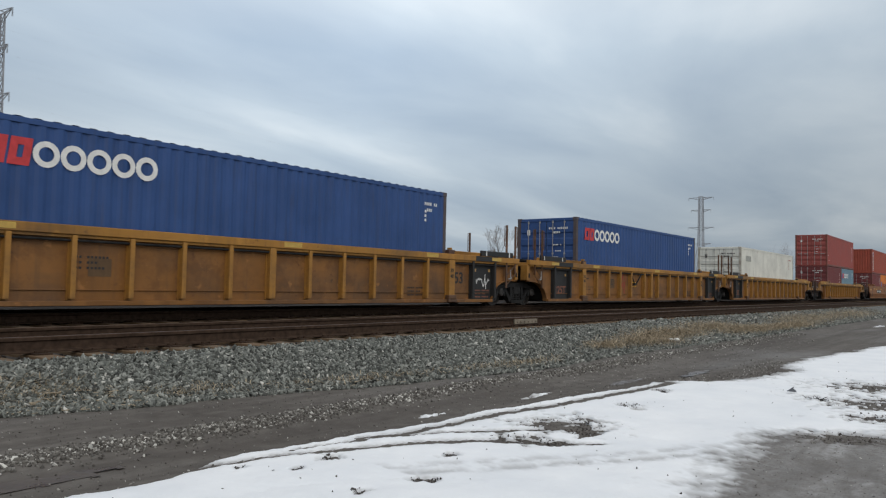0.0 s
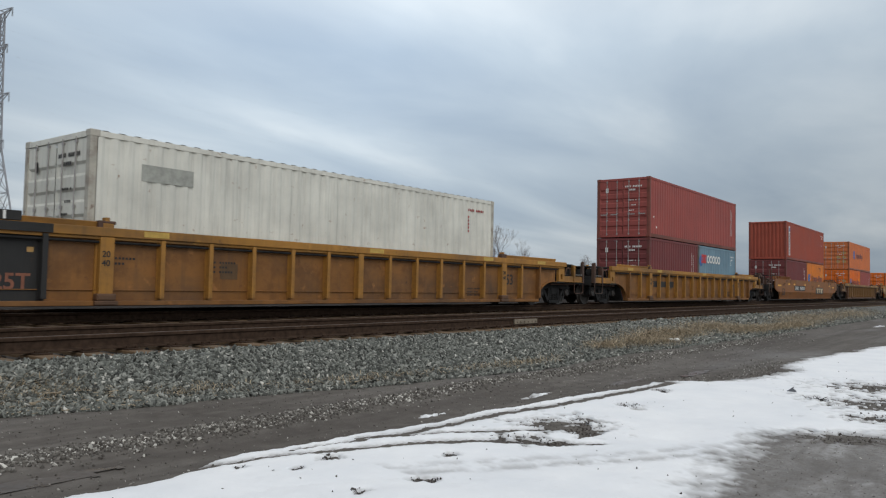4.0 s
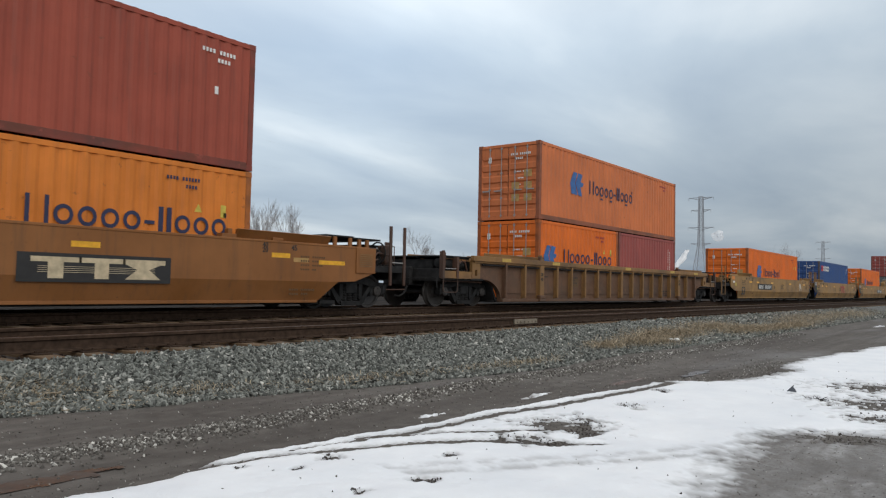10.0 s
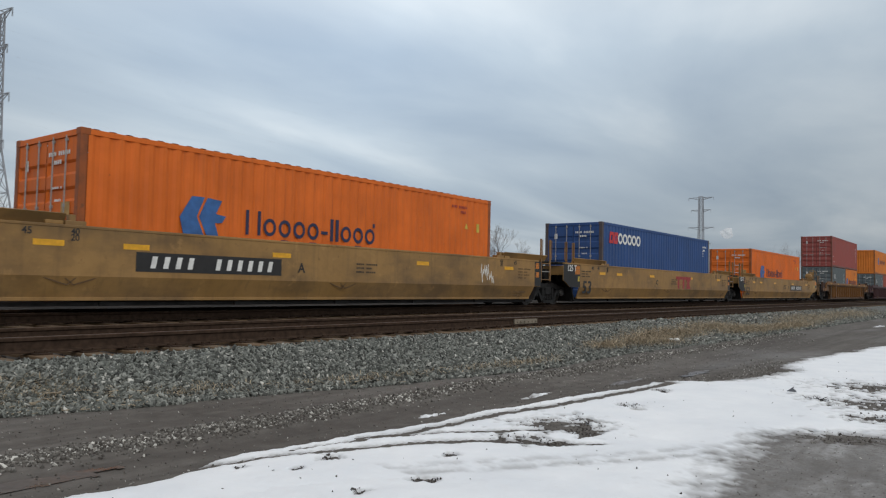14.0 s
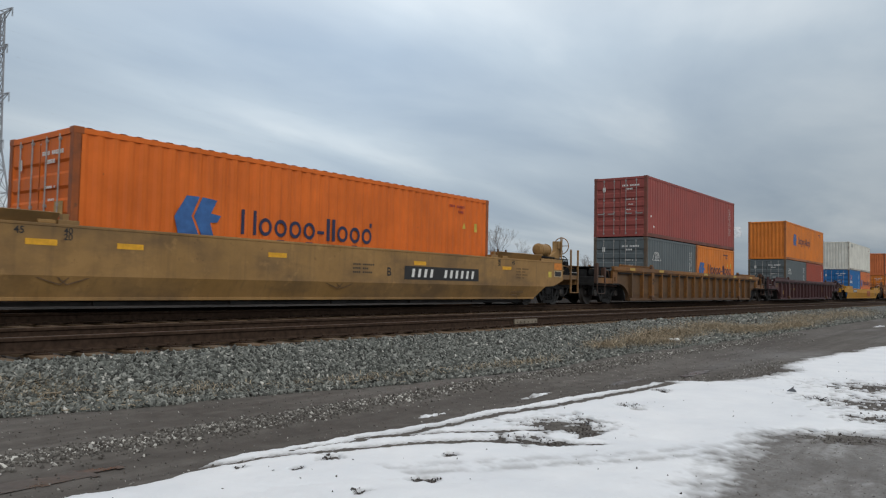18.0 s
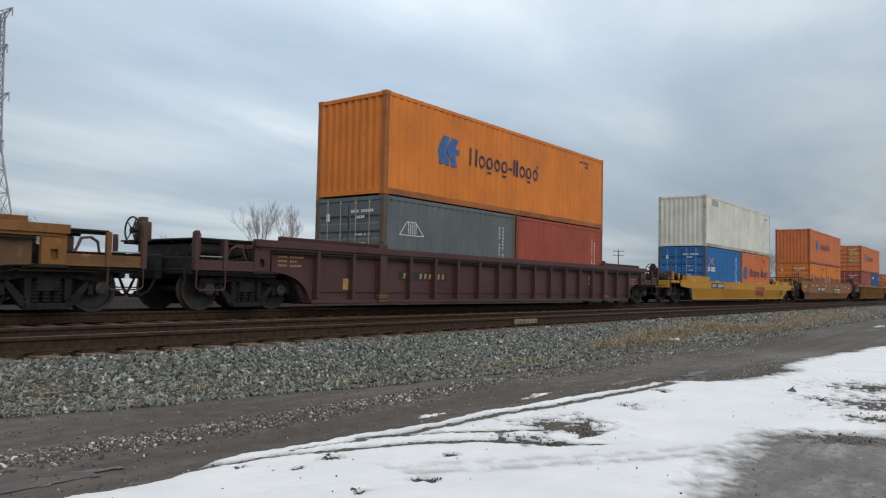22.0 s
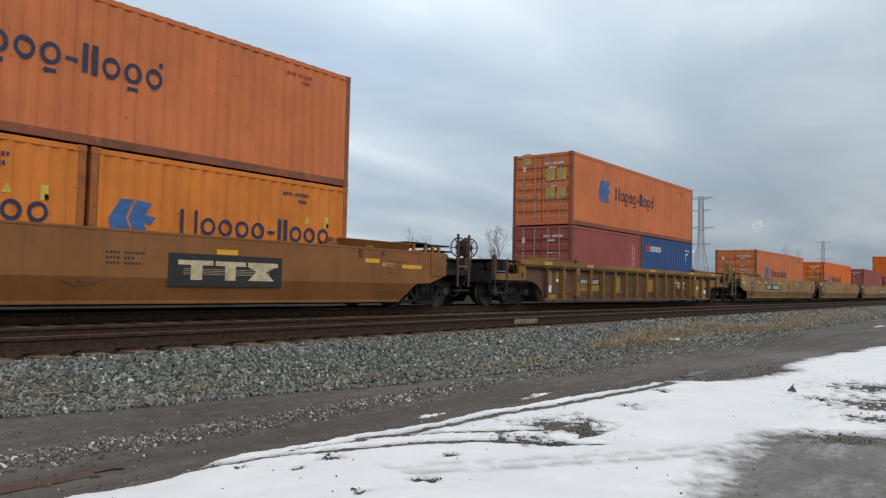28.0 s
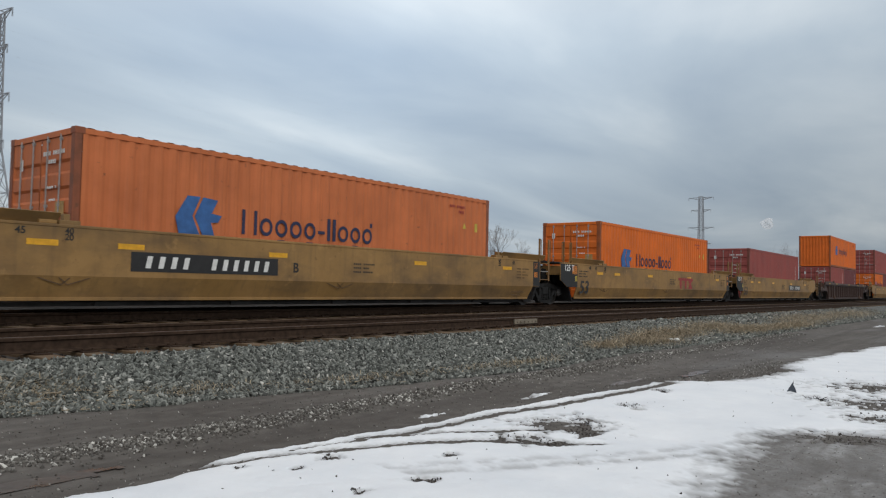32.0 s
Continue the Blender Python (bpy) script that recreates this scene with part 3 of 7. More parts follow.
def scatter(name, places, sizes, mat, rng, flat=0.75, rough=0.35, cheap=False, long=1.0):
    """Many broken stones in one mesh."""
    bv, bf = (CUBE_V, CUBE_F) if cheap else (ICO_V, ICO_F)
    k = len(places)
    v = np.repeat(bv[None], k, 0) * (1 + rng.uniform(-rough, rough, (k, len(bv), 1))) + rng.uniform(-0.12, 0.12, (k, len(bv), 3))
    v *= rng.uniform(0.65, 1.3, (k, 1, 3)) * np.array([long, 1 / long ** 0.5, flat])
    q = rng.normal(size=(k, 4))
    q /= np.linalg.norm(q, axis=1)[:, None]
    w, x, y, z = q.T
    rot = np.stack([np.stack([1 - 2 * (y * y + z * z), 2 * (x * y - z * w), 2 * (x * z + y * w)], -1),
                    np.stack([2 * (x * y + z * w), 1 - 2 * (x * x + z * z), 2 * (y * z - x * w)], -1),
                    np.stack([2 * (x * z - y * w), 2 * (y * z + x * w), 1 - 2 * (x * x + y * y)], -1)], 1)
    v = np.einsum("kij,knj->kni", rot, v) * np.asarray(sizes)[:, None, None] + np.asarray(places)[:, None, :]
    f = (bf[None] + (np.arange(k) * len(bv))[:, None, None]).reshape(-1, 3)
    me = bpy.data.meshes.new(name)
    me.from_pydata(v.reshape(-1, 3).tolist(), [], f.tolist())
    me.materials.append(mat)
    return new(name, me)


rng = np.random.default_rng(11)


def slope_places(k, x0, x1, y1, power):
    out = []
    for u, v in zip(rng.random(k), rng.random(k)):
        x = x0 + (x1 - x0) * u ** power
        toe = lerp_table(x, TOE)
        y = toe - 0.18 + (y1 - toe + 0.18) * v
        h = max(ballast_height(x, y), ground_height(x, y))
        out.append((x, y, h + rng.uniform(-0.006, 0.028)))
    return out


p = slope_places(40000, 1.6, 17, 7.64, 1.45)
tagged(scatter("ballast_stones", p, rng.uniform(0.012, 0.029, len(p)), STONE, rng, flat=0.5, rough=0.45, long=1.35), "loose grey-green crushed ballast stones on the slope", "gravel", kind="stuff")
p = slope_places(12000, 17, 52, 7.70, 1.5)
tagged(scatter("distant_ballast_stones", p, rng.uniform(0.02, 0.045, len(p)), STONE, rng, cheap=True), "loose grey ballast stones farther along the track", "gravel", kind="stuff")
p = [(x, y, BED - 0.03 + rng.uniform(-0.02, 0.012)) for x, y in zip(1 + 30 * rng.random(9000) ** 1.3, rng.uniform(7.95, 15.4, 9000))]
tagged(scatter("track_stones", p, rng.uniform(0.015, 0.03, len(p)), DARK_STONE, rng, cheap=True), "oily dark ballast stones between the sleepers", "gravel", kind="stuff")
p = []
for u, v in zip(rng.random(15000), rng.normal(size=15000)):
    x = 1.6 + 22 * u ** 1.6
    y = 5.14 + 0.13 * v + 0.05 * math.sin(x)
    p.append((x, y, ground_height(x, y) + 0.004))
for u, v in zip(rng.random(3600), rng.random(3600)):
    x = 1.6 + 20 * u ** 1.5
    y = 3.9 + (lerp_table(x, TOE) - 3.9) * v
    p.append((x, y, ground_height(x, y) + 0.003))
for u, v in zip(rng.random(1000), rng.normal(size=1000)):
    x = 9.6 + 4.2 * u
    y = lerp_table(x, SNOW_EDGE) + 0.10 + abs(v) * 0.28
    p.append((x, y, ground_height(x, y) + 0.004))
tagged(scatter("road_gravel", p, rng.uniform(0.0035, 0.0115, len(p)) * (1 + 0.9 * (rng.random(len(p)) > 0.97)) * np.where(np.arange(len(p)) < 15000, 1.3, 0.75), GRIT, rng, long=1.2), "loose gravel strewn along the middle of the dirt road", "gravel", kind="stuff")
p = []
while len(p) < 2600:
    x, y = 3.5 + 11 * rng.random(), rng.uniform(-0.6, 3.6)
    d_, m_ = snow_state(x, y)
    if rng.random() < m_ ** 1.5 and (m_ > 0.3 or d_ < 0):
        p.append((x, y, max(ground_height(x, y), snow_height(x, y)) + 0.001))
tagged(scatter("slush_grit", p, rng.uniform(0.0018, 0.0055, len(p)), GRIT, rng), "brown grit frozen into the grey slush", "gravel", kind="stuff")
# clods that lie on and beside the snow
p = []
for cx, cy, rx, ry in STREAKS:
    for _ in range(int(30 + 240 * rx)):
        a, r = rng.uniform(0, 2 * math.pi), rng.random() ** 0.6
        u, v = rx * r * math.cos(a), ry * r * math.sin(a)
        x, y = cx + 0.611 * u + 0.7915 * v, cy - 0.7915 * u + 0.611 * v
        p.append((x, y, max(ground_height(x, y), snow_height(x, y)) + 0.004))
for _ in range(120):
    x, y = 1.8 + 14 * rng.random() ** 1.3, rng.uniform(1.2, 3.9)
    p.append((x, y, max(ground_height(x, y), snow_height(x, y)) + 0.003))
CLOD = plain("earth_clod", (0.045, 0.038, 0.034), 0.9, 0, 0.4, 30)
tagged(scatter("earth_clods", p, rng.uniform(0.002, 0.0075, len(p)) * (1 + 1.2 * (rng.random(len(p)) > 0.97)), CLOD, rng, long=1.5, flat=0.5), "small dark earth clods scattered on the snow", "clods", kind="stuff")


STRAW = stone_material("dry_grass_straw", [(0.0, (0.17, 0.132, 0.085)), (0.5, (0.31, 0.25, 0.165)), (1.0, (0.46, 0.39, 0.28))], 0.1)


def straw(name, places, lengths, label):
    """Bent blades lying over the ground, in one mesh."""
    v, f = [], []
    for (x, y, z), ln in zip(places, lengths):
        a = rng.uniform(0, 2 * math.pi)
        d = Vector((math.cos(a), math.sin(a), rng.uniform(0.05, 0.9))).normalized()
        w = Vector((-d.y, d.x, 0)).normalized() * rng.uniform(0.002, 0.0045)
        p0 = Vector((x, y, z))
        p1, p2 = p0 + d * ln * 0.5, p0 + d * ln - Vector((0, 0, ln * 0.25))
        n0 = len(v)
        v += [tuple(p0 - w), tuple(p0 + w), tuple(p1 + w), tuple(p1 - w), tuple(p2)]
        f += [(n0, n0 + 1, n0 + 2, n0 + 3), (n0 + 3, n0 + 2, n0 + 4)]
    me = bpy.data.meshes.new(name)
    me.from_pydata(v, [], f)
    me.materials.append(STRAW)
    return tagged(new(name, me), label, "grass", kind="stuff")


p = []
for cx, up, rx, ry, k in ((13.6, 0.40, 0.8, 0.20, 1300), (15.6, 0.45, 1.3, 0.32, 3800), (17.4, 0.75, 1.6, 0.34, 4200), (20.8, 0.95, 1.8, 0.40, 3600), (22.6, 0.45, 2.0, 0.30, 3800), (26.5, 0.35, 2.6, 0.30, 3600), (31, 0.9, 4.0, 0.5, 3000), (40, 0.9, 7, 0.6, 3000), (3.2, 0.34, 0.45, 0.20, 450), (2.4, 0.25, 0.6, 0.2, 500), (4.5, 0.16, 0.6, 0.12, 250), (6.5, 0.10, 1.0, 0.10, 300), (9.5, 0.15, 1.4, 0.12, 500)):
    for _ in range(k):
        x, dy = cx + rx * rng.normal() * 0.6, up + ry * rng.normal() * 0.6
        y = lerp_table(x, TOE) + max(-0.15, dy)
        p.append((x, y, max(ballast_height(x, y), ground_height(x, y)) + 0.028 + 0.016 * max(0, x - 8) / 10))
straw("dry_grass", p, rng.uniform(0.05, 0.14, len(p)) * (1 + np.array([q[0] for q in p]) / 25), "matted tan dead grass growing on the stone slope")


def build_litter(bm):
    rr = random.Random(3)
    for i in range(130):
        x, y = (rr.uniform(2, 9) if i % 3 == 0 else rr.uniform(1.8, 3.9)), 0
        y = lerp_table(x, TOE) + rr.uniform(-0.2, 0.3)
        z = max(ballast_height(x, y), ground_height(x, y)) + 0.025
        a, ln = rr.uniform(0, 6.28), rr.uniform(0.04, 0.14)
        rod(bm, (x, y, z), (x + ln * math.cos(a), y + ln * math.sin(a), z + 0.01), rr.uniform(0.003, 0.008), 5)


def build_wrap(bm):
    for i, (x, y) in enumerate(((0, 0), (0.16, 0.02), (0.30, -0.03))):
        soft_box(bm, 0.55 * x, 0.55 * x + 0.09, y - 0.04, y + 0.04, 0.01 * (i % 2), 0.03 + 0.02 * ((i + 1) % 2), 0.012)


wrap = tagged(new("white_litter", mesh_of(("white_litter",), build_wrap, MARK_WHITE)), "crumpled white litter lying in the dead grass", "litter")
wrap.matrix_basis = pose(16.2, 6.15, ballast_height(16.2, 6.15) + 0.03, rz=-30)


def build_sprig(bm):
    rr = random.Random(12)
    for i in range(22):
        a = rr.uniform(0, 6.28)
        p0 = Vector((rr.uniform(-0.07, 0.07), rr.uniform(-0.04, 0.04), -0.01))
        rod(bm, p0, p0 + Vector((0.07 * math.cos(a), 0.05 * math.sin(a), rr.uniform(0.005, 0.05))), 0.004, 4, 0.002)


sprig = tagged(new("dead_sprig", mesh_of(("dead_sprig",), build_sprig, SOOT)), "dark dead weed sprig poking through the snow", "weed")
sprig.matrix_basis = pose(9.25, 1.82, snow_height(9.25, 1.82), rz=-50)
tagged(new("wood_splinters", mesh_of(("wood_splinters",), build_litter, plain("bleached_splinter", (0.30, 0.25, 0.18), 0.9))), "bleached wood splinters along the foot of the slope", "litter", kind="stuff")

# ---------------------------------------------------------------- the two tracks
def wood_material():
    m, n, l, b = material("sleeper_wood", 0.9)
    g = noise_tex(n, l, 5.0, 6, 0.65, (12.0, 0.8, 6.0))
    o = n.new("ShaderNodeObjectInfo")
    base = ramped(n, l, g, [(0.3, (0.055, 0.038, 0.024)), (0.7, (0.17, 0.115, 0.066))])
    l.new(mixed(n, l, o.outputs["Random"], base, mixed(n, l, 0.5, base, (0.15, 0.085, 0.04))), b.inputs["Base Color"])
    bumped(n, l, b, g, 0.6, 0.01)
    return m


WOOD = wood_material()
RAIL_PROFILE = [(-0.072, 0), (0.072, 0), (0.072, 0.012), (0.012, 0.032), (0.010, 0.115), (0.036, 0.130), (0.037, 0.158), (0.026, 0.168), (-0.026, 0.168), (-0.037, 0.158), (-0.036, 0.130), (-0.010, 0.115), (-0.012, 0.032), (-0.072, 0.012)]


def build_rail(bm):
    rings = [[bm.verts.new((x, y, z)) for y, z in RAIL_PROFILE] for x in (-300, -30, 0, 30, 80, 900)]
    k = len(RAIL_PROFILE)
    for a, b in zip(rings, rings[1:]):
        for i in range(k):
            f = bm.faces.new((a[i], a[(i + 1) % k], b[(i + 1) % k], b[i]))
            f.material_index = 1 if i == 7 else 0
    bm.faces.new(rings[0])
    bm.faces.new(rings[-1][::-1])


def track(yc, head, label):
    t = tagged(new("railway_track"), label, "railway track", "railway tracks")
    t.matrix_basis = pose(0, yc, head - 0.168)
    for s in (-0.7525, 0.7525):
        part("rail", mesh_of(("rail",), build_rail, RAIL_RUST, RAIL_TOP), t, "rusty steel rail with a worn head", at=pose(0, s, 0))
    sl = mesh_of(("sleeper",), lambda bm: soft_box(bm, -0.115, 0.115, -1.30, 1.30, -0.18, 0.0, 0.01), WOOD)

    def plate(bm):
        box(bm, -0.09, 0.09, -0.17, 0.17, 0, 0.016)
        for sx in (-0.055, 0.055):
            for sy in (-0.09, 0.09):
                box(bm, sx - 0.012, sx + 0.012, sy - 0.012, sy + 0.012, 0.016, 0.045)
    pl = mesh_of(("tie_plate",), plate, RAIL_RUST)
    rr = random.Random(round(yc * 10))
    for i in range(96):
        x = -1.0 + i * 0.52 + rr.uniform(-0.03, 0.03)
        o = part("sleeper", sl, t, at=pose(x, rr.uniform(-0.05, 0.05), -0.016 + rr.uniform(-0.008, 0), rz=rr.uniform(-1, 1)))
        for s in (-0.7525, 0.7525):
            part("tie_plate", pl, o, at=pose(0, s - o.location.y, 0))

    def rest(bm):
        for i in range(230):
            x = -1.0 + (96 + i) * 0.52
            box(bm, x - 0.115, x + 0.115, -1.3, 1.3, -0.2, -0.018)
    tagged(part("distant_sleepers", mesh_of(("distant_sleepers",), rest, WOOD), t), kind="stuff")
    return t


near_track = track(TRACKS[0], NEAR_RAIL, "empty railway track with rusty rails on worn wooden sleepers")
track(TRACKS[1], FAR_RAIL, "railway track under the train, rusty rails on wooden sleepers")


def build_joint(bm):
    for s in (-1, 1):
        soft_box(bm, -0.45, 0.45, s * 0.045 - 0.02, s * 0.045 + 0.02, 0.03, 0.125, 0.008)
    for i in range(6):
        rod(bm, (-0.375 + 0.15 * i, -0.09, 0.075), (-0.375 + 0.15 * i, 0.09, 0.075), 0.018, 6)


JOINT = plain("pale_joint_bar", (0.19, 0.16, 0.12), 0.8)
part("joint_bar", mesh_of(("joint_bar",), build_joint, JOINT), near_track, "pale bolted joint bar clamped to the rail", at=pose(13.6, -0.7525, 0))


# ---------------------------------------------------------------- freight containers
WIDE = 2.438


def corrugated(bm, x0, x1, z0, z1, depth, pitch, place):
    """A trapezoidal sheet along x, its crests at y = 0 and its troughs at y = depth, with thickness, put in place by a matrix."""
    k = max(2, round((x1 - x0) / pitch))
    p = (x1 - x0) / k
    prof = [(x0, 0.0)]
    for i in range(k):
        a = x0 + i * p
        prof += [(a + 0.26 * p, 0.0), (a + 0.49 * p, depth), (a + 0.76 * p, depth), (a + 0.99 * p, 0.0)]
    prof.append((x1, 0.0))
    lo = [bm.verts.new(place @ Vector((x, y, z0))) for x, y in prof]
    hi = [bm.verts.new(place @ Vector((x, y, z1))) for x, y in prof]
    for i in range(len(prof) - 1):
        bm.faces.new((lo[i], lo[i + 1], hi[i + 1], hi[i]))


def turned(rz, x=0.0, y=0.0):
    return Matrix.Translation((x, y, 0)) @ Matrix.Rotation(radians(rz), 4, "Z")


def emblem(bm, x, z, s):
    """Two folded arrow shapes that stand for a carrier's sign."""
    for pts in (((0.0, 0.48), (0.30, 0.98), (0.64, 0.98), (0.44, 0.52), (0.68, 0.02), (0.12, 0.04)),
                ((0.50, 0.52), (0.72, 0.98), (1.12, 0.94), (0.96, 0.62), (1.24, 0.58), (1.14, 0.42), (0.94, 0.40), (1.08, 0.0), (0.76, 0.02))):
        slab(bm, [(x + a * s, z + b * s) for a, b in pts], -0.004, 0)


def star(bm, x, z, s):
    for a, b in (((-0.5, -0.22), (0.5, 0.28)), ((-0.5, 0.28), (0.5, -0.24))):
        v = Vector((b[0] - a[0], 0, b[1] - a[1])).normalized()
        w = Vector((-v.z, 0, v.x)) * 0.055
        m = Vector((x, 0, z))
        pts = [m + s * (Vector((a[0], 0, a[1]))), m + s * w * 1.0, m + s * (Vector((b[0], 0, b[1]))), m - s * w * 1.0]
        slab(bm, [(q.x, q.z) for q in pts], -0.004, 0)


def column_marks(bm, x, z0, z1, rows, w=0.05, cols=1):
    h = (z1 - z0) / rows
    for c in range(cols):
        for i in range(rows):
            if (i * 7 + c * 3) % 9 != 4:
                box(bm, x + c * w * 3.2, x + c * w * 3.2 + w * 0.7, -0.004, 0, z0 + i * h, z0 + i * h + 0.6 * h)


def row_marks(bm, x, z, n, w=0.07, h=0.1):
    for i in range(n):
        if i != 4:
            box(bm, x + i * w * 1.3, x + i * w * 1.3 + w * 0.8, -0.004, 0, z, z + h * 0.85)


COLOURS = {"orange": ORANGE, "light orange": ORANGE_B, "pinkish orange": ORANGE_C, "maroon": MAROON, "red oxide": RED, "navy blue": BLUE, "bright blue": BLUE_B,
           "grey-blue": PALE_BLUE, "slate grey": GREY, "off-white": WHITE, "brick red": paint("brick_red_paint", (0.295, 0.066, 0.055), 0.25)}

# corner posts wear faster than the panels
SHADES = {"orange": (0.33, 0.085, 0.018), "light orange": (0.38, 0.12, 0.025), "pinkish orange": (0.28, 0.085, 0.038), "maroon": (0.13, 0.035, 0.03), "red oxide": (0.22, 0.045, 0.028), "navy blue": (0.085, 0.07, 0.075), "bright blue": (0.09, 0.075, 0.08),
          "grey-blue": (0.14, 0.15, 0.15), "slate grey": (0.11, 0.085, 0.06), "off-white": (0.48, 0.46, 0.40), "brick red": (0.19, 0.055, 0.038)}
POSTS = {k: paint(k.replace(" ", "_") + "_post_paint", c, 0.6, rust=(0.12, 0.055, 0.028)) for k, c in SHADES.items()}


def container(colour, feet, tall, sign, doors, label):
    """A steel box container, its base centre at the origin; its length runs along x, doors (if any) at the -x end."""
    mat = COLOURS[colour]
    lng, h = (12.192, 2.896 if tall else 2.591) if feet == 40 else (6.058, 2.591)
    hx, hy = lng / 2, WIDE / 2
    key = (colour, feet, tall)
    c = tagged(new("shipping_container"), label, "container", "containers on the train")

    def mk(name, build, *mats, lab="", at=None, extra=()):
        return part(name, mesh_of((name, *key, *extra), build, *(mats or (mat,))), c, lab, at)
    for s in (-1, 1):
        mk("side_panel", lambda bm: corrugated(bm, -hx + 0.14, hx - 0.14, 0.15, h - 0.10, 0.026, 0.278, Matrix.Translation((0, -hy + 0.006, 0))), at=turned(0 if s < 0 else 180))
        mk("top_rail", lambda bm: soft_box(bm, -hx + 0.15, hx - 0.15, -hy, -hy + 0.06, h - 0.11, h - 0.015, 0.008), at=turned(0 if s < 0 else 180))
        mk("bottom_rail", lambda bm: soft_box(bm, -hx + 0.15, hx - 0.15, -hy, -hy + 0.05, 0.012, 0.165, 0.008), POSTS[colour], at=turned(0 if s < 0 else 180))
    mk("roof_panel", lambda bm: corrugated(bm, -hx + 0.1, hx - 0.1, -hy + 0.05, hy - 0.05, 0.02, 0.30, Matrix.Translation((0, 0, h - 0.012)) @ Matrix.Rotation(radians(-90), 4, "X") @ Matrix.Scale(-1, 4, (0, 1, 0))))

    def base(bm):
        box(bm, -hx + 0.12, hx - 0.12, -hy + 0.06, hy - 0.06, 0.10, 0.16)
        for i in range(int(lng / 0.45)):
            x = -hx + 0.3 + i * 0.45
            if x < hx - 0.2:
                box(bm, x, x + 0.05, -hy + 0.05, hy - 0.05, 0.03, 0.10)
    mk("floor_frame", base, SOOT)

    def post(bm):
        slab(bm, [(0, 0.115), (0.13, 0.115), (0.13, h - 0.115), (0, h - 0.115)], -0.10, 0)
        soft_box(bm, -0.006, 0.06, -0.104, 0.0, 0.115, h - 0.115, 0.006)
    for sx, sy, rz in ((-1, -1, 0), (1, -1, 90), (1, 1, 180), (-1, 1, 270)):
        m = Matrix.Translation((sx * (hx - 0.003), sy * (hy - 0.003), 0)) @ Matrix.Rotation(radians(rz), 4, "Z")
        mk("corner_post", lambda bm: soft_box(bm, 0, 0.13, 0, 0.13, 0.11, h - 0.11, 0.012), POSTS[colour], at=m)

        def casting(bm):
            soft_box(bm, -0.004, 0.174, -0.004, 0.158, 0, 0.118, 0.01)
        for z in (0.0, h - 0.118):
            mk("corner_casting", casting, POSTS[colour], at=Matrix.Translation((0, 0, z)) @ m)
    for s, kind in ((-1, doors), (1, not doors)):
        at = turned(-90, -hx, 0) if s < 0 else turned(90, hx, 0)
        mk("end_header", lambda bm: soft_box(bm, -hy + 0.13, hy - 0.13, 0.0, 0.09, h - 0.125, h - 0.02, 0.008), at=at)
        mk("end_sill", lambda bm: soft_box(bm, -hy + 0.13, hy - 0.13, 0.0, 0.09, 0.02, 0.14, 0.008), at=at)
        if not kind:
            mk("end_panel", lambda bm: corrugated(bm, -hy + 0.13, hy - 0.13, 0.14, h - 0.12, 0.046, 0.245, Matrix.Translation((0, 0.012, 0))), at=at)
            continue
        for d in (-1, 1):
            def leaf(bm):
                prof = [(0.145, 0.022), (0.24, 0.022)]
                k = 5
                for i in range(k):
                    z, g = 0.30 + i * (h - 0.62) / k, (h - 0.62) / k
                    prof += [(z, 0.022), (z + 0.05, 0.055), (z + g * 0.45, 0.055), (z + g * 0.45 + 0.05, 0.022)]
                prof += [(h - 0.13, 0.022)]
                cols = []
                for x, y_ in ((0.012, 0.02), (0.06, None), (hy - 0.18, None), (hy - 0.135, 0.02)):
                    cols.append([bm.verts.new((x, y if y_ is None else y_, z)) for z, y in prof])
                for p0, p1 in zip(cols, cols[1:]):
                    for i in range(len(prof) - 1):
                        bm.faces.new((p0[i], p1[i], p1[i + 1], p0[i + 1]))
            door = mk("door", leaf, at=at @ Matrix.Scale(d, 4, (1, 0, 0)))

            def gasket(bm):
                box(bm, 0.0, 0.012, 0.035, 0.055, 0.15, h - 0.135)
            part("door_seal", mesh_of(("door_seal", *key), gasket, RUBBER), door)

            def lock_rod(bm):
                rod(bm, (0, -0.002, 0.10), (0, -0.002, h - 0.09), 0.014, 8)
                for z in (0.16, 0.75, 1.05, 1.6, h - 0.17):
                    box(bm, -0.032, 0.032, -0.012, 0.03, z - 0.025, z + 0.025)
                box(bm, -0.02, 0.28, -0.03, -0.012, 0.98, 1.02)
            for xx in (0.27, 0.74):
                part("lock_rod", mesh_of(("lock_rod", h), lock_rod, GALV), door, "galvanised locking rod", pose(xx, 0, 0))

        def end_marks(bm):
            row_marks(bm, 0.10, h - 0.42, 11, 0.055, 0.085)
            row_marks(bm, 0.30, h - 0.57, 4, 0.055, 0.085)
            for i in range(3):
                row_marks(bm, 0.28 + 0.1 * (i % 2), h - 1.0 - 0.22 * i, 6 - i, 0.045, 0.05)
            box(bm, -0.80, -0.68, -0.004, 0, h - 0.62, h - 0.42)
        tagged(mk("door_marking", end_marks, MARK_BLACK if colour == "off-white" else MARK_WHITE, lab="painted data rows", at=at @ Matrix.Translation((0, 0.011, 0))), kind="stuff")
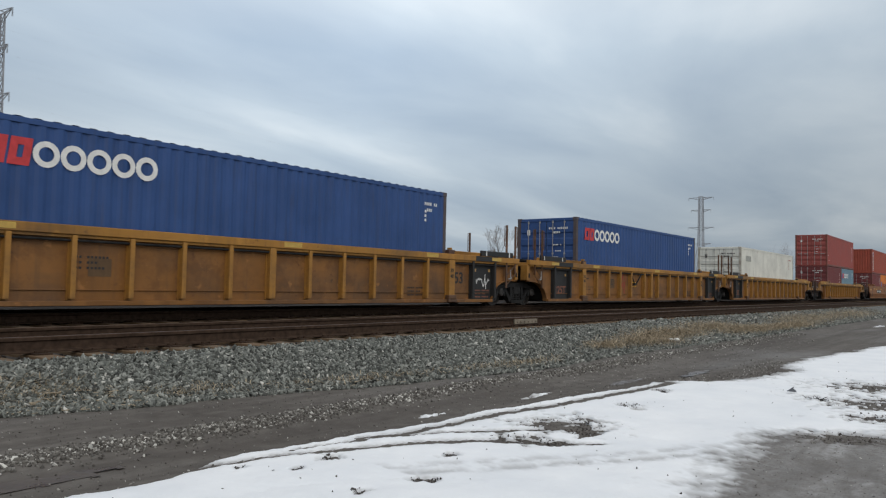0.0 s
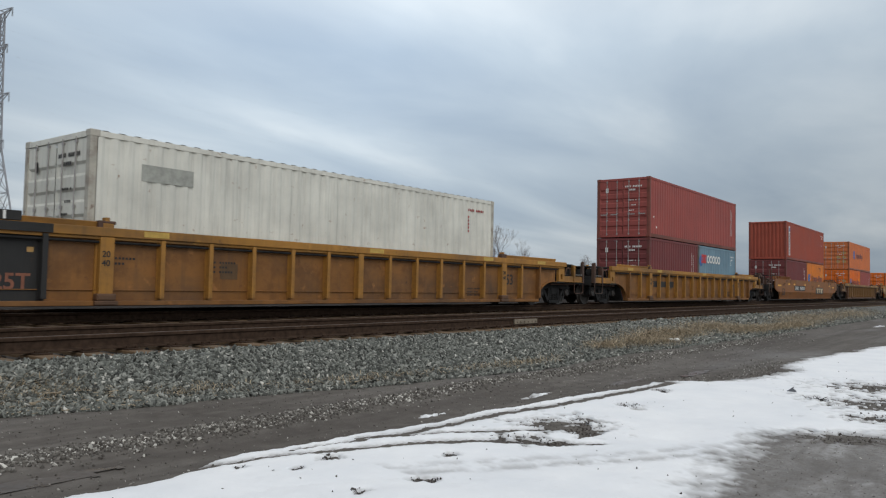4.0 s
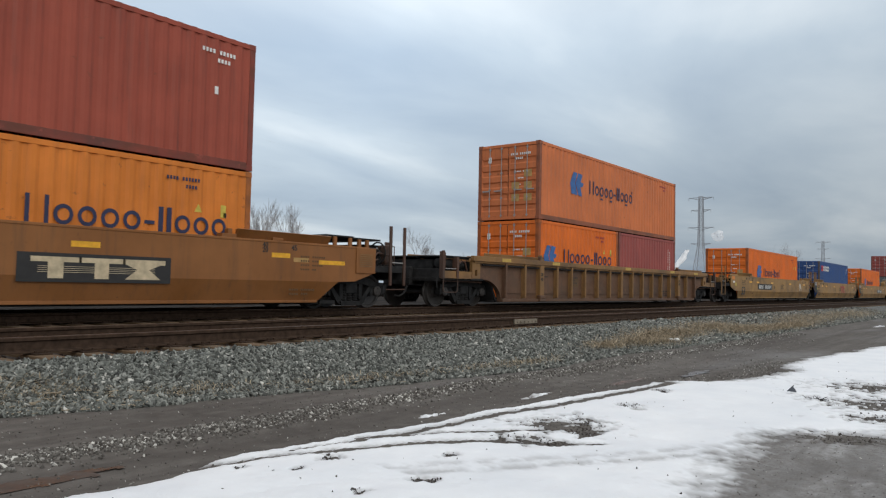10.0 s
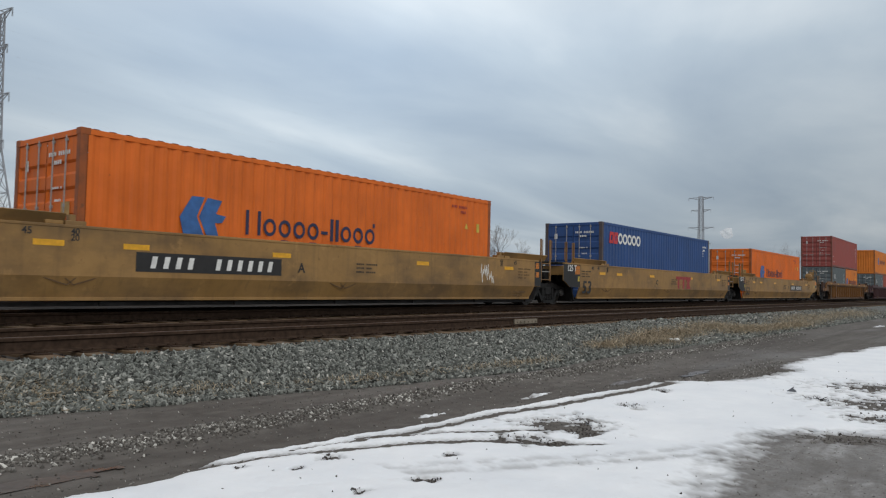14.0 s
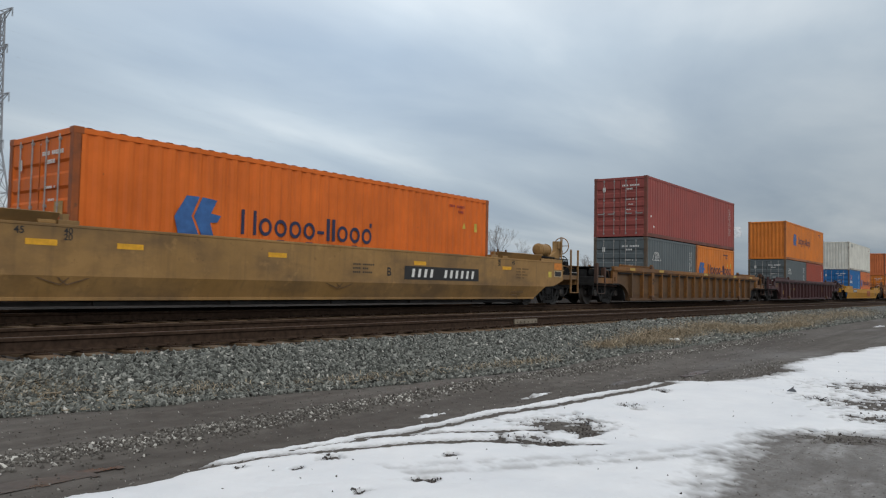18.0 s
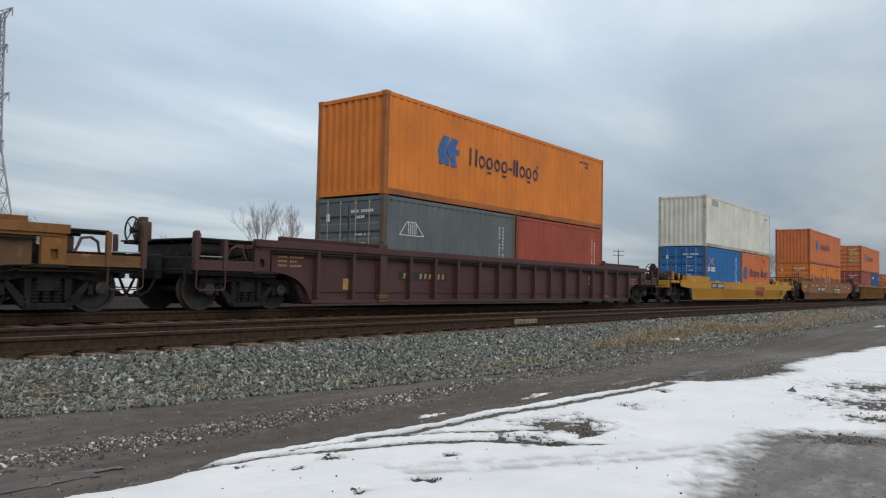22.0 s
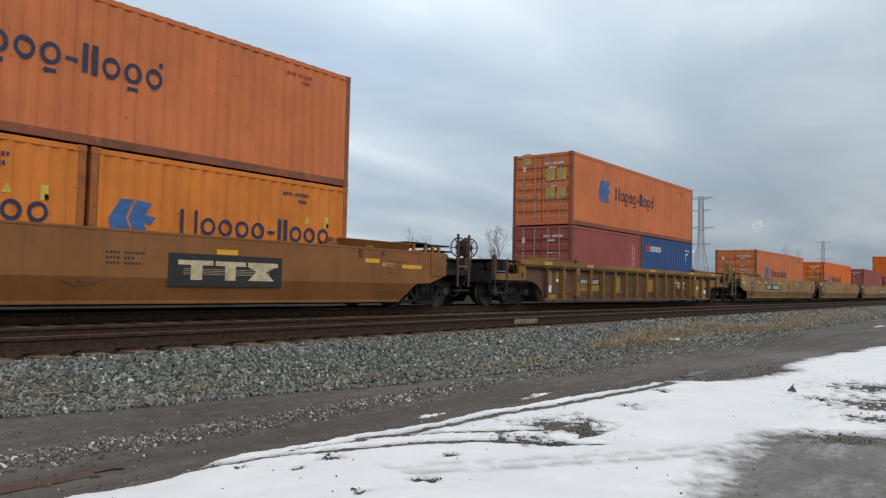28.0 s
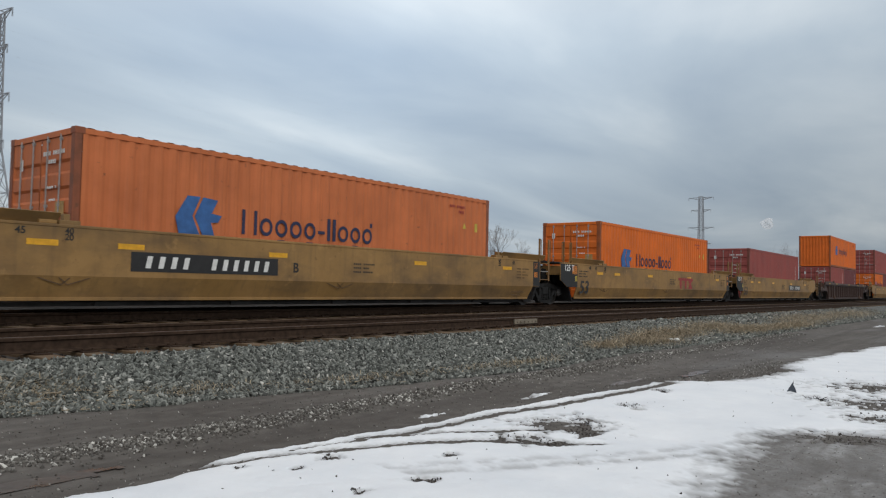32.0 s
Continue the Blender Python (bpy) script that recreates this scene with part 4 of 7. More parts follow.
        if "orange" in colour:
            bold = doors == "labelled"
            for x, z in ((0.16, 1.60), (0.62, 1.60), (0.16, 0.92), (0.62, 0.92), (-0.82, 2.22)) if bold else ((0.14, 0.62), (0.62, 0.62), (0.14, 1.02), (0.62, 1.02), (0.62, 1.42)):
                mk("bold_door_sticker" if bold else "door_sticker", lambda bm: box(bm, 0, 0.36 if bold else 0.30, -0.004, 0, 0, 0.40 if bold else 0.24), MARK_AMBER if bold else MARK_TAN, lab="dull yellow sticker" if bold else "faded tan sticker", at=at @ Matrix.Translation((x, 0.009, z)))
    # what is painted on the near side; x0 is that side's left end
    x0 = -hx
    face = Matrix.Translation((0, -hy + 0.004, 0))

    def signs(name, build, m, lab):
        ob = mk(name, build, m, lab=lab, at=face, extra=(sign,))
        if name in ("data_marking", "strip_row", "warning_sticker", "brand_sign", "red_brand_sign"):
            tagged(ob, kind="stuff")
    if sign == "arrows":
        z, e, t, wd = (1.30 if tall else 1.18, 1.0, 0.50, 0.93) if feet == 40 else (1.22, 0.86, 0.46, 0.95)
        ex, tx = ((1.90, 3.40) if tall else (2.10, 3.58)) if feet == 40 else (0.34, 1.72)
        signs("emblem", lambda bm: emblem(bm, x0 + ex, z - 0.14, e * 0.82), MARK_BLUE, "blue folded-arrow sign")
        signs("brand_sign", lambda bm: fit_word(bm, "nogog-llogd", x0 + tx, x0 + tx + (3.80 if feet == 40 else 3.75), z + 0.02, t), MARK_NAVY, "dark blue row of blocks")
        signs("data_marking", lambda bm: (row_marks(bm, hx - 1.9, h - 0.36, 11, 0.05, 0.08), row_marks(bm, hx - 1.5, h - 0.5, 4, 0.05, 0.08)), MARK_DARKRED if colour != "light orange" else MARK_NAVY, "small painted data row")
        if feet == 20 or tall:
            signs("warning_sticker", lambda bm: (box(bm, hx - 0.72, hx - 0.60, -0.004, 0, h - 0.98, h - 0.74), slab(bm, [(hx - 1.30, h - 0.92), (hx - 1.14, h - 0.92), (hx - 1.22, h - 0.76)], -0.004, 0)), MARK_LIME, "yellow warning stickers")
    elif sign in ("round", "small round"):
        small = sign == "small round"
        z, t, g, w = (2.12, 0.44, 0.62, 1.40) if feet == 40 else (1.74, 0.42, 0.40, 1.22)
        if small:
            z, t, g, w = 1.98, 0.24, 0.42, 0.90
        signs("red_brand_sign", lambda bm: (frame_block(bm, x0 + g, x0 + g + 0.84 * t, z, z + t, 0.27 * t, lean=0.12), frame_block(bm, x0 + g + 0.93 * t, x0 + g + 1.68 * t, z, z + t, 0.27 * t, lean=0.12)), MARK_RED, "red pair of blocks")

        def rounds(bm):
            for i in range(5):
                cx, r = x0 + w + 0.5 * t + i * 0.99 * t, t * 0.5
                ring_flat(bm, cx, z + r, r * 0.97, r * 0.42)
        signs("brand_sign", rounds, MARK_WHITE, "white row of round blocks")
        signs("data_marking", lambda bm: (row_marks(bm, hx - 0.95, h - 0.42, 7, 0.06, 0.09), column_marks(bm, hx - 0.94, h - 0.85, h - 0.5, 3, 0.10), row_marks(bm, hx - 0.85, h - 0.58, 3, 0.06, 0.09)), MARK_WHITE, "small white data rows")
        if feet == 20 and not small:
            signs("blue_disc", lambda bm: lathe(bm, [(-0.003, 0.26), (0.0, 0.26)], "y", 24, (x0 + 0.36, 0, z + 0.1)), MARK_BLUE, "blue disc")
    elif sign == "strip":
        signs("name_strip", lambda bm: soft_box(bm, x0 + 0.66, x0 + 1.06, -0.004, 0, 0.30, 2.28, 0.001), MARK_WHITE, "tall white name strip")
        signs("strip_row", lambda bm: [frame_block(bm, x0 + 0.74, x0 + 0.98, 0.36 + i * 0.215, 0.36 + i * 0.215 + 0.16, 0.05, -0.004) for i in range(7)], MARK_NAVY, "navy blocks one above another")
        signs("strip_emblem", lambda bm: slab(bm, [(x0 + 0.72, 1.92), (x0 + 1.0, 1.92), (x0 + 1.0, 2.20), (x0 + 0.82, 2.20)], -0.008, -0.004), MARK_BLUE, "blue emblem")
        signs("data_marking", lambda bm: (row_marks(bm, hx - 1.25, h - 0.40, 10, 0.06, 0.09), row_marks(bm, hx - 0.9, h - 0.56, 4, 0.06, 0.09), box(bm, hx - 0.95, hx - 0.87, -0.004, 0, 1.4, 1.55)), MARK_WHITE, "small white data rows")
    elif sign == "star":
        signs("emblem", lambda bm: star(bm, x0 + 0.95, 1.86, 0.92), MARK_SALMON, "salmon crossed sign")
        signs("brand_sign", lambda bm: [frame_block(bm, x0 + 0.36 + 0.24 * i, x0 + 0.36 + 0.24 * i + (0.10 if i == 1 else 0.19), 1.36, 1.58, 0.055) for i in range(5)], MARK_WHITE, "white row of blocks")
        signs("data_marking", lambda bm: column_marks(bm, hx - 1.1, 0.9, 2.25, 12, 0.06, 2), MARK_WHITE, "white column of data marks")
    elif sign == "peak":
        def peak(bm):
            for a, b in (((0.0, 0.0), (0.28, 0.42)), ((0.28, 0.42), (0.62, 0.42)), ((0.62, 0.42), (0.95, 0.0))):
                v = Vector((b[0] - a[0], 0, b[1] - a[1]))
                q = Vector((-v.z, 0, v.x)).normalized() * 0.010
                slab(bm, [(x0 + 0.62 + a[0] - q.x, 1.64 + 0.8 * a[1] - q.z), (x0 + 0.62 + b[0] - q.x, 1.64 + 0.8 * b[1] - q.z), (x0 + 0.62 + b[0] + q.x, 1.64 + 0.8 * b[1] + q.z), (x0 + 0.62 + a[0] + q.x, 1.64 + 0.8 * a[1] + q.z)], -0.004, 0)
            [box(bm, x0 + 0.66 + 0.29 + 0.075 * i, x0 + 0.66 + 0.29 + 0.075 * i + 0.018, -0.004, 0, 1.66, 1.98) for i in range(5)]
            box(bm, x0 + 0.62, x0 + 1.60, -0.004, 0, 1.625, 1.64)
        signs("emblem", peak, MARK_WHITE, "white outlined sign")
        signs("data_marking", lambda bm: column_marks(bm, hx - 0.9, 1.0, 2.2, 12, 0.06, 2), MARK_WHITE, "white column of data marks")
    elif sign == "columns":
        signs("data_marking", lambda bm: (column_marks(bm, hx - (0.9 if feet == 20 else 1.0), 0.75, 2.2, 14, 0.06, 2), box(bm, x0 + 0.7, x0 + 0.82, -0.004, 0, 0.42, 0.5), box(bm, x0 + 0.4, x0 + 0.5, -0.004, 0, 0.85, 0.92)), MARK_WHITE, "white column of data marks")
    elif sign == "patch":
        signs("name_patch", lambda bm: box(bm, x0 + 0.95, x0 + 2.0, -0.003, 0, 2.12, 2.42), plain("grey_patch", (0.33, 0.34, 0.31), 0.7), "faded grey name patch")
        signs("data_marking", lambda bm: (row_marks(bm, hx - 1.3, h - 0.4, 10, 0.06, 0.08), column_marks(bm, hx - 1.3, h - 1.0, h - 0.5, 5, 0.07)), MARK_DARKRED, "rust-coloured data rows")
    return c


def fit_word(bm, shape, xa, xb, z, h):
    """A row of plain rings and bars that fills the length from xa to xb: n a pair of posts, o a ring, g a ring over a short bar, d a ring under one, l a post."""
    wide = {"n": 0.66, "o": 0.58, "g": 0.58, "d": 0.58, "l": 0.17, "-": 0.36}
    k = (xb - xa) / (sum(wide[c] for c in shape) + 0.13 * (len(shape) - 1)) / h
    x, t = xa, 0.15 * h
    for c in shape:
        w = wide[c] * h * k
        if c == "n":
            box(bm, x, x + t, -0.004, 0, z, z + h)
            box(bm, x + w - t, x + w, -0.004, 0, z, z + h)
        elif c == "l":
            box(bm, x, x + w, -0.004, 0, z, z + h)
        elif c == "-":
            box(bm, x, x + w, -0.004, 0, z + 0.28 * h, z + 0.42 * h)
        else:
            first = len(bm.verts)
            ring_flat(bm, 0, 0, 0.37 * h, 0.145 * h, 20)
            bm.verts.ensure_lookup_table()
            for v in bm.verts[first:]:
                v.co.x, v.co.z = x + w / 2 + v.co.x * w / (0.74 * h), z + 0.37 * h + v.co.z
            if c == "g":
                box(bm, x + 0.2 * w, x + 0.8 * w, -0.004, 0, z - 0.26 * h, z - 0.12 * h)
            if c == "d":
                box(bm, x + w - t, x + w, -0.004, 0, z + 0.80 * h, z + h)
        x += w + 0.13 * h * k


def ring_flat(bm, x, z, r, t, seg=18):
    out, inn = [], []
    for i in range(seg):
        a = 2 * math.pi * i / seg
        for lst, rr in ((out, r), (inn, r - t)):
            lst.append((bm.verts.new((x + rr * math.cos(a), -0.004, z + rr * math.sin(a))), bm.verts.new((x + rr * math.cos(a), 0, z + rr * math.sin(a)))))
    for i in range(seg):
        j = (i + 1) % seg
        bm.faces.new((out[i][0], out[j][0], inn[j][0], inn[i][0]))
        bm.faces.new((out[i][1], out[j][1], out[j][0], out[i][0]))


# ---------------------------------------------------------------- well cars
HALF = 1.52             # half the car's width
SILL, CHORD = 0.17, 1.44   # lower and upper edge of the sides over the rail head
WHEEL = 0.42


def build_wheelset(bm):
    rod(bm, (0, -1.12, 0), (0, 1.12, 0), 0.075, 12)
    for s in (-1, 1):
        lathe(bm, [(s * 0.66, WHEEL + 0.028), (s * 0.695, WHEEL + 0.026), (s * 0.715, WHEEL), (s * 0.80, WHEEL - 0.006), (s * 0.80, WHEEL - 0.06), (s * 0.765, WHEEL - 0.085), (s * 0.745, 0.16), (s * 0.80, 0.13), (s * 0.80, 0.08), (s * 0.64, 0.08), (s * 0.66, 0.16), (s * 0.70, WHEEL - 0.085), (s * 0.66, WHEEL - 0.05)], "y", 28)
        lathe(bm, [(s * 0.97, 0.12), (s * 1.12, 0.12), (s * 1.14, 0.085)], "y", 12)
        for i in range(3):
            a = 2 * math.pi * i / 3
            rod(bm, (0.055 * math.cos(a), s * 1.13, 0.055 * math.sin(a)), (0.055 * math.cos(a), s * 1.155, 0.055 * math.sin(a)), 0.016, 6)


def build_side_frame(bm):
    """A cast three-piece truck side, in x and z, about its own plane."""
    y0, y1 = -0.07, 0.07
    slab(bm, [(-1.12, 0.10), (-1.10, 0.20), (-0.78, 0.22), (-0.45, 0.30), (0.45, 0.30), (0.78, 0.22), (1.10, 0.20), (1.12, 0.10), (0.72, 0.09), (0.42, 0.16), (-0.42, 0.16), (-0.72, 0.09)], y0, y1)
    for s in (-1, 1):
        slab(bm, [(s * 0.72, 0.12), (s * 0.62, 0.12), (s * 0.28, -0.24), (s * 0.34, -0.33), (s * 0.44, -0.27)], y0, y1)
        slab(bm, [(s * 0.26, 0.18), (s * 0.37, 0.18), (s * 0.37, -0.20), (s * 0.26, -0.20)], y0, y1)
        slab(bm, [(s * 0.66, 0.12), (s * 0.74, 0.12), (s * 0.74, -0.10), (s * 0.66, -0.12)], y0, y1)
        slab(bm, [(s * 1.02, 0.12), (s * 1.12, 0.12), (s * 1.11, -0.08), (s * 1.03, -0.06)], y0, y1)
    slab(bm, [(-0.36, -0.24), (0.36, -0.24), (0.34, -0.34), (-0.34, -0.34)], y0 - 0.03, y1 + 0.03)


def build_spring(bm):
    prof = []
    for k in range(6):
        prof += [(-0.235 + k * 0.058, 0.052), (-0.220 + k * 0.058, 0.076), (-0.192 + k * 0.058, 0.076)]
    lathe(bm, prof, "z", 12)


WHEELSETS = []


def truck(car, x):
    """A two-axle truck under a car, centred at x."""
    t = part("truck", mesh_of(("truck_bolster",), lambda bm: (soft_box(bm, -0.19, 0.19, -1.12, 1.12, -0.06, 0.17, 0.03), lathe(bm, [(0.17, 0.24), (0.26, 0.24)], "z", 16)), SOOT), car, "sooty two-axle truck", at=pose(x, 0, WHEEL))
    for s in (-1, 1):
        part("side_frame", mesh_of(("side_frame",), build_side_frame, SOOT), t, at=pose(0, s * 1.03, 0))
        [part("coil_spring", mesh_of(("coil_spring",), build_spring, SOOT), t, at=pose(x_, s * 1.03, 0)) for x_ in (-0.18, 0.0, 0.18)]
        part("brake_beam", mesh_of(("brake_beam",), lambda bm: (soft_box(bm, -0.04, 0.04, -0.8, 0.8, -0.10, -0.02, 0.01), box(bm, 0.0, 0.08, -0.82, -0.70, -0.16, 0.06), box(bm, 0.0, 0.08, 0.70, 0.82, -0.16, 0.06)), SOOT), t, at=turned(0 if s > 0 else 180, s * 0.40, 0))
        w = part("wheelset", mesh_of(("wheelset",), build_wheelset, STEEL), t, at=pose(s * 0.89, 0, 0))
        WHEELSETS.append((w, s * 0.89, x))
    return t


def end_outline(kind, s):
    """The side plate's outline at one end (s = -1 left, 1 right), from the lower edge upwards: an arch over the truck's wheels."""
    if kind == "coupler":
        root, flat, top, tip = (8.37 if s < 0 else 8.14), (9.42 if s < 0 else 9.15), 0.78, 9.36
    else:
        root, flat, top, tip = (8.62 if s < 0 else 8.10), (9.55 if s < 0 else 9.0), 0.76, (9.75 if s < 0 else 9.42)
    pts = [(s * root, SILL - 0.02)]
    for i in range(1, 11):
        a = radians(9 * i)
        pts.append((s * (root + (min(flat, tip - 0.02) - root) * (1 - math.cos(a))), SILL - 0.02 + (top - SILL + 0.02) * math.sin(a)))
    return pts + [(s * tip, top), (s * tip, CHORD - 0.18)]


def chord_len(kind, s):
    return 9.88 if kind == "coupler" else 9.83 if s < 0 else 9.46


SHORTER = 0.38           # one car's right end stands nearer to its middle
RIBS = (0.0, 1.02, 2.04, 3.05, 4.05, 5.05, 6.08, 7.08, 8.17)


def ribbed_side(car, mat, trim, le, re, s):
    """One ribbed side with its upper and lower sills."""
    tag = (mat.name, le, re)
    at = turned(0) if s < 0 else Matrix.Scale(-1, 4, (0, 1, 0))
    less = SHORTER if mat is RUSTED else 0.0

    def outline_of(kind, e):
        return [(x - (less if e > 0 else 0.0), z) for x, z in end_outline(kind, e)]
    side = part("side_wall", mesh_of(("side_wall", *tag), lambda bm: slab(bm, outline_of(le, -1) + outline_of(re, 1)[::-1], -1.37, -1.34), mat), car, at=at)
    a, b = -chord_len(le, -1), chord_len(re, 1) - less

    def chord(bm):
        soft_box(bm, a, b, -HALF, -1.40, CHORD - 0.15, CHORD, 0.012)
        soft_box(bm, a + 0.1, b - 0.1, -1.475, -1.43, CHORD - 0.20, CHORD - 0.15, 0.006)
    part("top_chord", mesh_of(("top_chord", *tag), chord, trim), side)
    part("air_pipe", mesh_of(("air_pipe", *tag), lambda bm: rod(bm, (a + 0.5, -1.46, CHORD - 0.245), (b - 0.5, -1.46, CHORD - 0.245), 0.022, 8), SOOT), side, "dark air pipe")
    lo, hi = -outline_of(le, -1)[0][0], outline_of(re, 1)[0][0]
    part("bottom_sill", mesh_of(("bottom_sill", *tag), lambda bm: (soft_box(bm, -lo + 0.03, hi - 0.03, -1.49, -1.36, SILL - 0.03, SILL + 0.05, 0.01), soft_box(bm, -lo + 0.1, hi - 0.1, -1.40, -1.365, SILL + 0.22, SILL + 0.235, 0.004)), mat), side)
    # a rolled lip along the arch
    for kind, e in ((le, -1), (re, 1)):
        def lip(bm):
            rows = [[bm.verts.new((x, y, z + dz)) for y, dz in ((-1.45, 0.0), (-1.45, 0.022), (-1.30, 0.022), (-1.30, 0.0))] for x, z in outline_of(kind, e)[:-1]]
            for a_, b_ in zip(rows, rows[1:]):
                for i in range(4):
                    bm.faces.new((a_[i], a_[(i + 1) % 4], b_[(i + 1) % 4], b_[i]))
            bm.faces.new(rows[0][::-1])
            bm.faces.new(rows[-1])
        part("arch_lip", mesh_of(("arch_lip", *tag, e), lip, mat), side)
    inner = 0.29 if le == re == "joint" else 0.0          # the middle car's inner ribs stand closer together
    for x, i in [(q * (r - (inner if i == 1 else 0.0)) - (less if q > 0 and i > 5 else 0.0), i) for i, r in enumerate(RIBS) for q in ((-1, 1) if i else (1,))]:
        kind = le if x < 0 else re
        wide = 0.155 if i == 6 else 0.10 if i == 0 else 0.055
        black = kind == "joint" and i >= 7
        low = 0.06 if i < 8 else 0.0
        # Lighter trim on ribs: the recessed wall's shade is painted by the darker colour.
        m = BLACK if black else trim if i < 8 or kind == "joint" else mat
        part("rib", mesh_of(("rib", m.name, wide), lambda bm: (slab(bm, [(-wide, SILL + low), (wide, SILL + low), (wide, CHORD - 0.15), (-wide, CHORD - 0.15)], -1.40, -1.36), soft_box(bm, -wide * 0.8, wide * 0.8, -HALF + 0.01, -1.38, SILL + 0.08, CHORD - 0.16, 0.012)), m), side, at=pose(x, 0, 0))
        if i == 6:
            part("lift_pad", mesh_of(("lift_pad", mat.name), lambda bm: (soft_box(bm, -0.20, 0.20, -1.55, -1.40, SILL - 0.02, SILL + 0.05, 0.015), soft_box(bm, -0.17, 0.17, -1.545, -1.40, SILL + 0.05, SILL + 0.17, 0.03)), RUSTED), side, "rust-stained jacking pad", at=pose(x, 0, 0))
            part("stop_latch", mesh_of(("stop_latch", mat.name), lambda bm: (soft_box(bm, -0.10, 0.10, -1.50, -1.38, CHORD, CHORD + 0.07, 0.012), rod(bm, (-0.14, -1.46, CHORD + 0.085), (0.14, -1.46, CHORD + 0.085), 0.03, 8), soft_box(bm, -0.17, -0.09, -1.51, -1.38, CHORD - 0.02, CHORD + 0.11, 0.012)), BROWN_B), side, at=pose(x, 0, 0))
    for kind, e in ((le, -1), (re, 1)):
        if kind == "joint":
            x0, x1 = (7.16, 8.30) if e > 0 else (-8.24, -7.02)
            part("black_panel", mesh_of(("black_panel", e), lambda bm: (box(bm, x0, x1, -1.3728, -1.369, SILL, CHORD - 0.17), box(bm, x0, x1 - e * 0.04, -HALF - 0.003, -HALF, CHORD - 0.145, CHORD - 0.005)), BLACK), side, "black painted panel")
        else:
            # end post with its slot, a narrow gap before it
            def end_post(bm):
                p, q = 9.47, 9.86
                lo_ = (0.80, CHORD - 0.15)
                for x0, x1, z0, z1 in ((p, p + 0.14, *lo_), (q - 0.13, q, *lo_), (p + 0.14, q - 0.13, lo_[0], 0.88), (p + 0.14, q - 0.13, 1.04, lo_[1])):
                    box(bm, e * x1 if e < 0 else x0, e * x0 if e < 0 else x1, -1.45, -1.36, z0, z1)
                box(bm, min(e * (p + 0.14), e * (q - 0.13)), max(e * (p + 0.14), e * (q - 0.13)), -1.37, -1.36, 0.88, 1.04)
            move = pose(-less if e > 0 else 0.0, 0, 0)
            part("end_post", mesh_of(("end_post", *tag, e), end_post, trim if mat is not WINE else mat), side, "end post with a dark slot", move)
            part("gap_plate", mesh_of(("gap_plate", *tag, e), lambda bm: soft_box(bm, min(e * 9.30, e * 9.90), max(e * 9.30, e * 9.90), -1.45, -1.30, 0.745, 0.80, 0.008), SOOT), side, at=move)
            part("under_plate", mesh_of(("under_plate", *tag, e), lambda bm: soft_box(bm, min(e * 9.2, e * 11.16), max(e * 9.2, e * 11.16), -1.42, -1.10, 0.735, 0.765, 0.008), SOOT), side, at=move)
    return side


def smooth_side(car, mat, le, re, s):
    """One smooth plate side whose lower part leans inwards."""
    tag = (mat.name, le, re)
    at = turned(0) if s < 0 else Matrix.Scale(-1, 4, (0, 1, 0))
    a, b = (10.32 if k == "coupler" else 9.62 for k in (le, re))
    e = 0.0
    if re == "joint":
        b, e = 8.58, 0.62
    elif mat is RUST_ORANGE:
        b, e = 9.47, 0.85
    elif mat is TAN:
        b, e = 10.12, 0.2
    rim = CHORD if mat is not YELLOW else 1.06
    fold = 0.62 if mat is not YELLOW else 0.70
    tip = 0.84 if mat is not YELLOW else 0.78

    def upper(bm):
        slab(bm, [(-9.16, fold)] + ([(-9.68, fold + 0.02), (-10.06, 0.75)] if le == "coupler" else [(-9.5, tip - 0.04)]) + [(-a, tip), (-a, rim - 0.10), (-a + 0.18, rim - 0.02), (b - 0.18, rim - 0.02), (b, rim - 0.10), (b, tip)] + ([(10.06 - e, 0.75), (9.68 - e, fold + 0.02)] if re == "coupler" else [(min(9.5, b), tip - 0.04)]) + [(9.16 - e, fold)], -HALF, -HALF + 0.03)
        soft_box(bm, -a + 0.18, b - 0.18, -HALF - 0.01, -1.38, rim - 0.05, rim, 0.012)

    def lower(bm):
        low = SILL + (0.08 if mat is TAN else 0.02)
        xa, xb = (-8.68, -9.16) if le == "coupler" else (-8.40, -8.46)
        if mat is YELLOW:
            xa, xb = -8.40, -8.95
        ya, yb = (8.68 - e, 9.16 - e) if re == "coupler" else (8.06, 8.16)
        o = [(xa, low), (xb, fold), (yb, fold), (ya, low)]
        v = [bm.verts.new((x, -HALF + (0.0 if z > 0.5 else 0.15) + d, z)) for d in (0.0, 0.03) for x, z in o]
        for q in ((0, 1, 2, 3), (7, 6, 5, 4), (0, 4, 5, 1), (1, 5, 6, 2), (2, 6, 7, 3), (3, 7, 4, 0)):
            bm.faces.new([v[i] for i in q])
        soft_box(bm, xa + 0.02, ya - 0.02, -HALF + 0.125, -1.33, low - 0.03, low + 0.03, 0.01)
    side = part("side_wall", mesh_of(("side_wall", *tag), upper, mat), car, at=at)
    part("lower_wall", mesh_of(("lower_wall", *tag), lower, mat), side)
    for x in (-6.59, 6.59):
        part("lift_pad", mesh_of(("lift_pad", mat.name), lambda bm: (soft_box(bm, -0.14, 0.14, -1.50, -1.38, rim, rim + 0.06, 0.012), rod(bm, (-0.1, -1.45, rim + 0.08), (0.1, -1.45, rim + 0.08), 0.028, 8)), mat), side, at=pose(x, 0, 0))
    return side


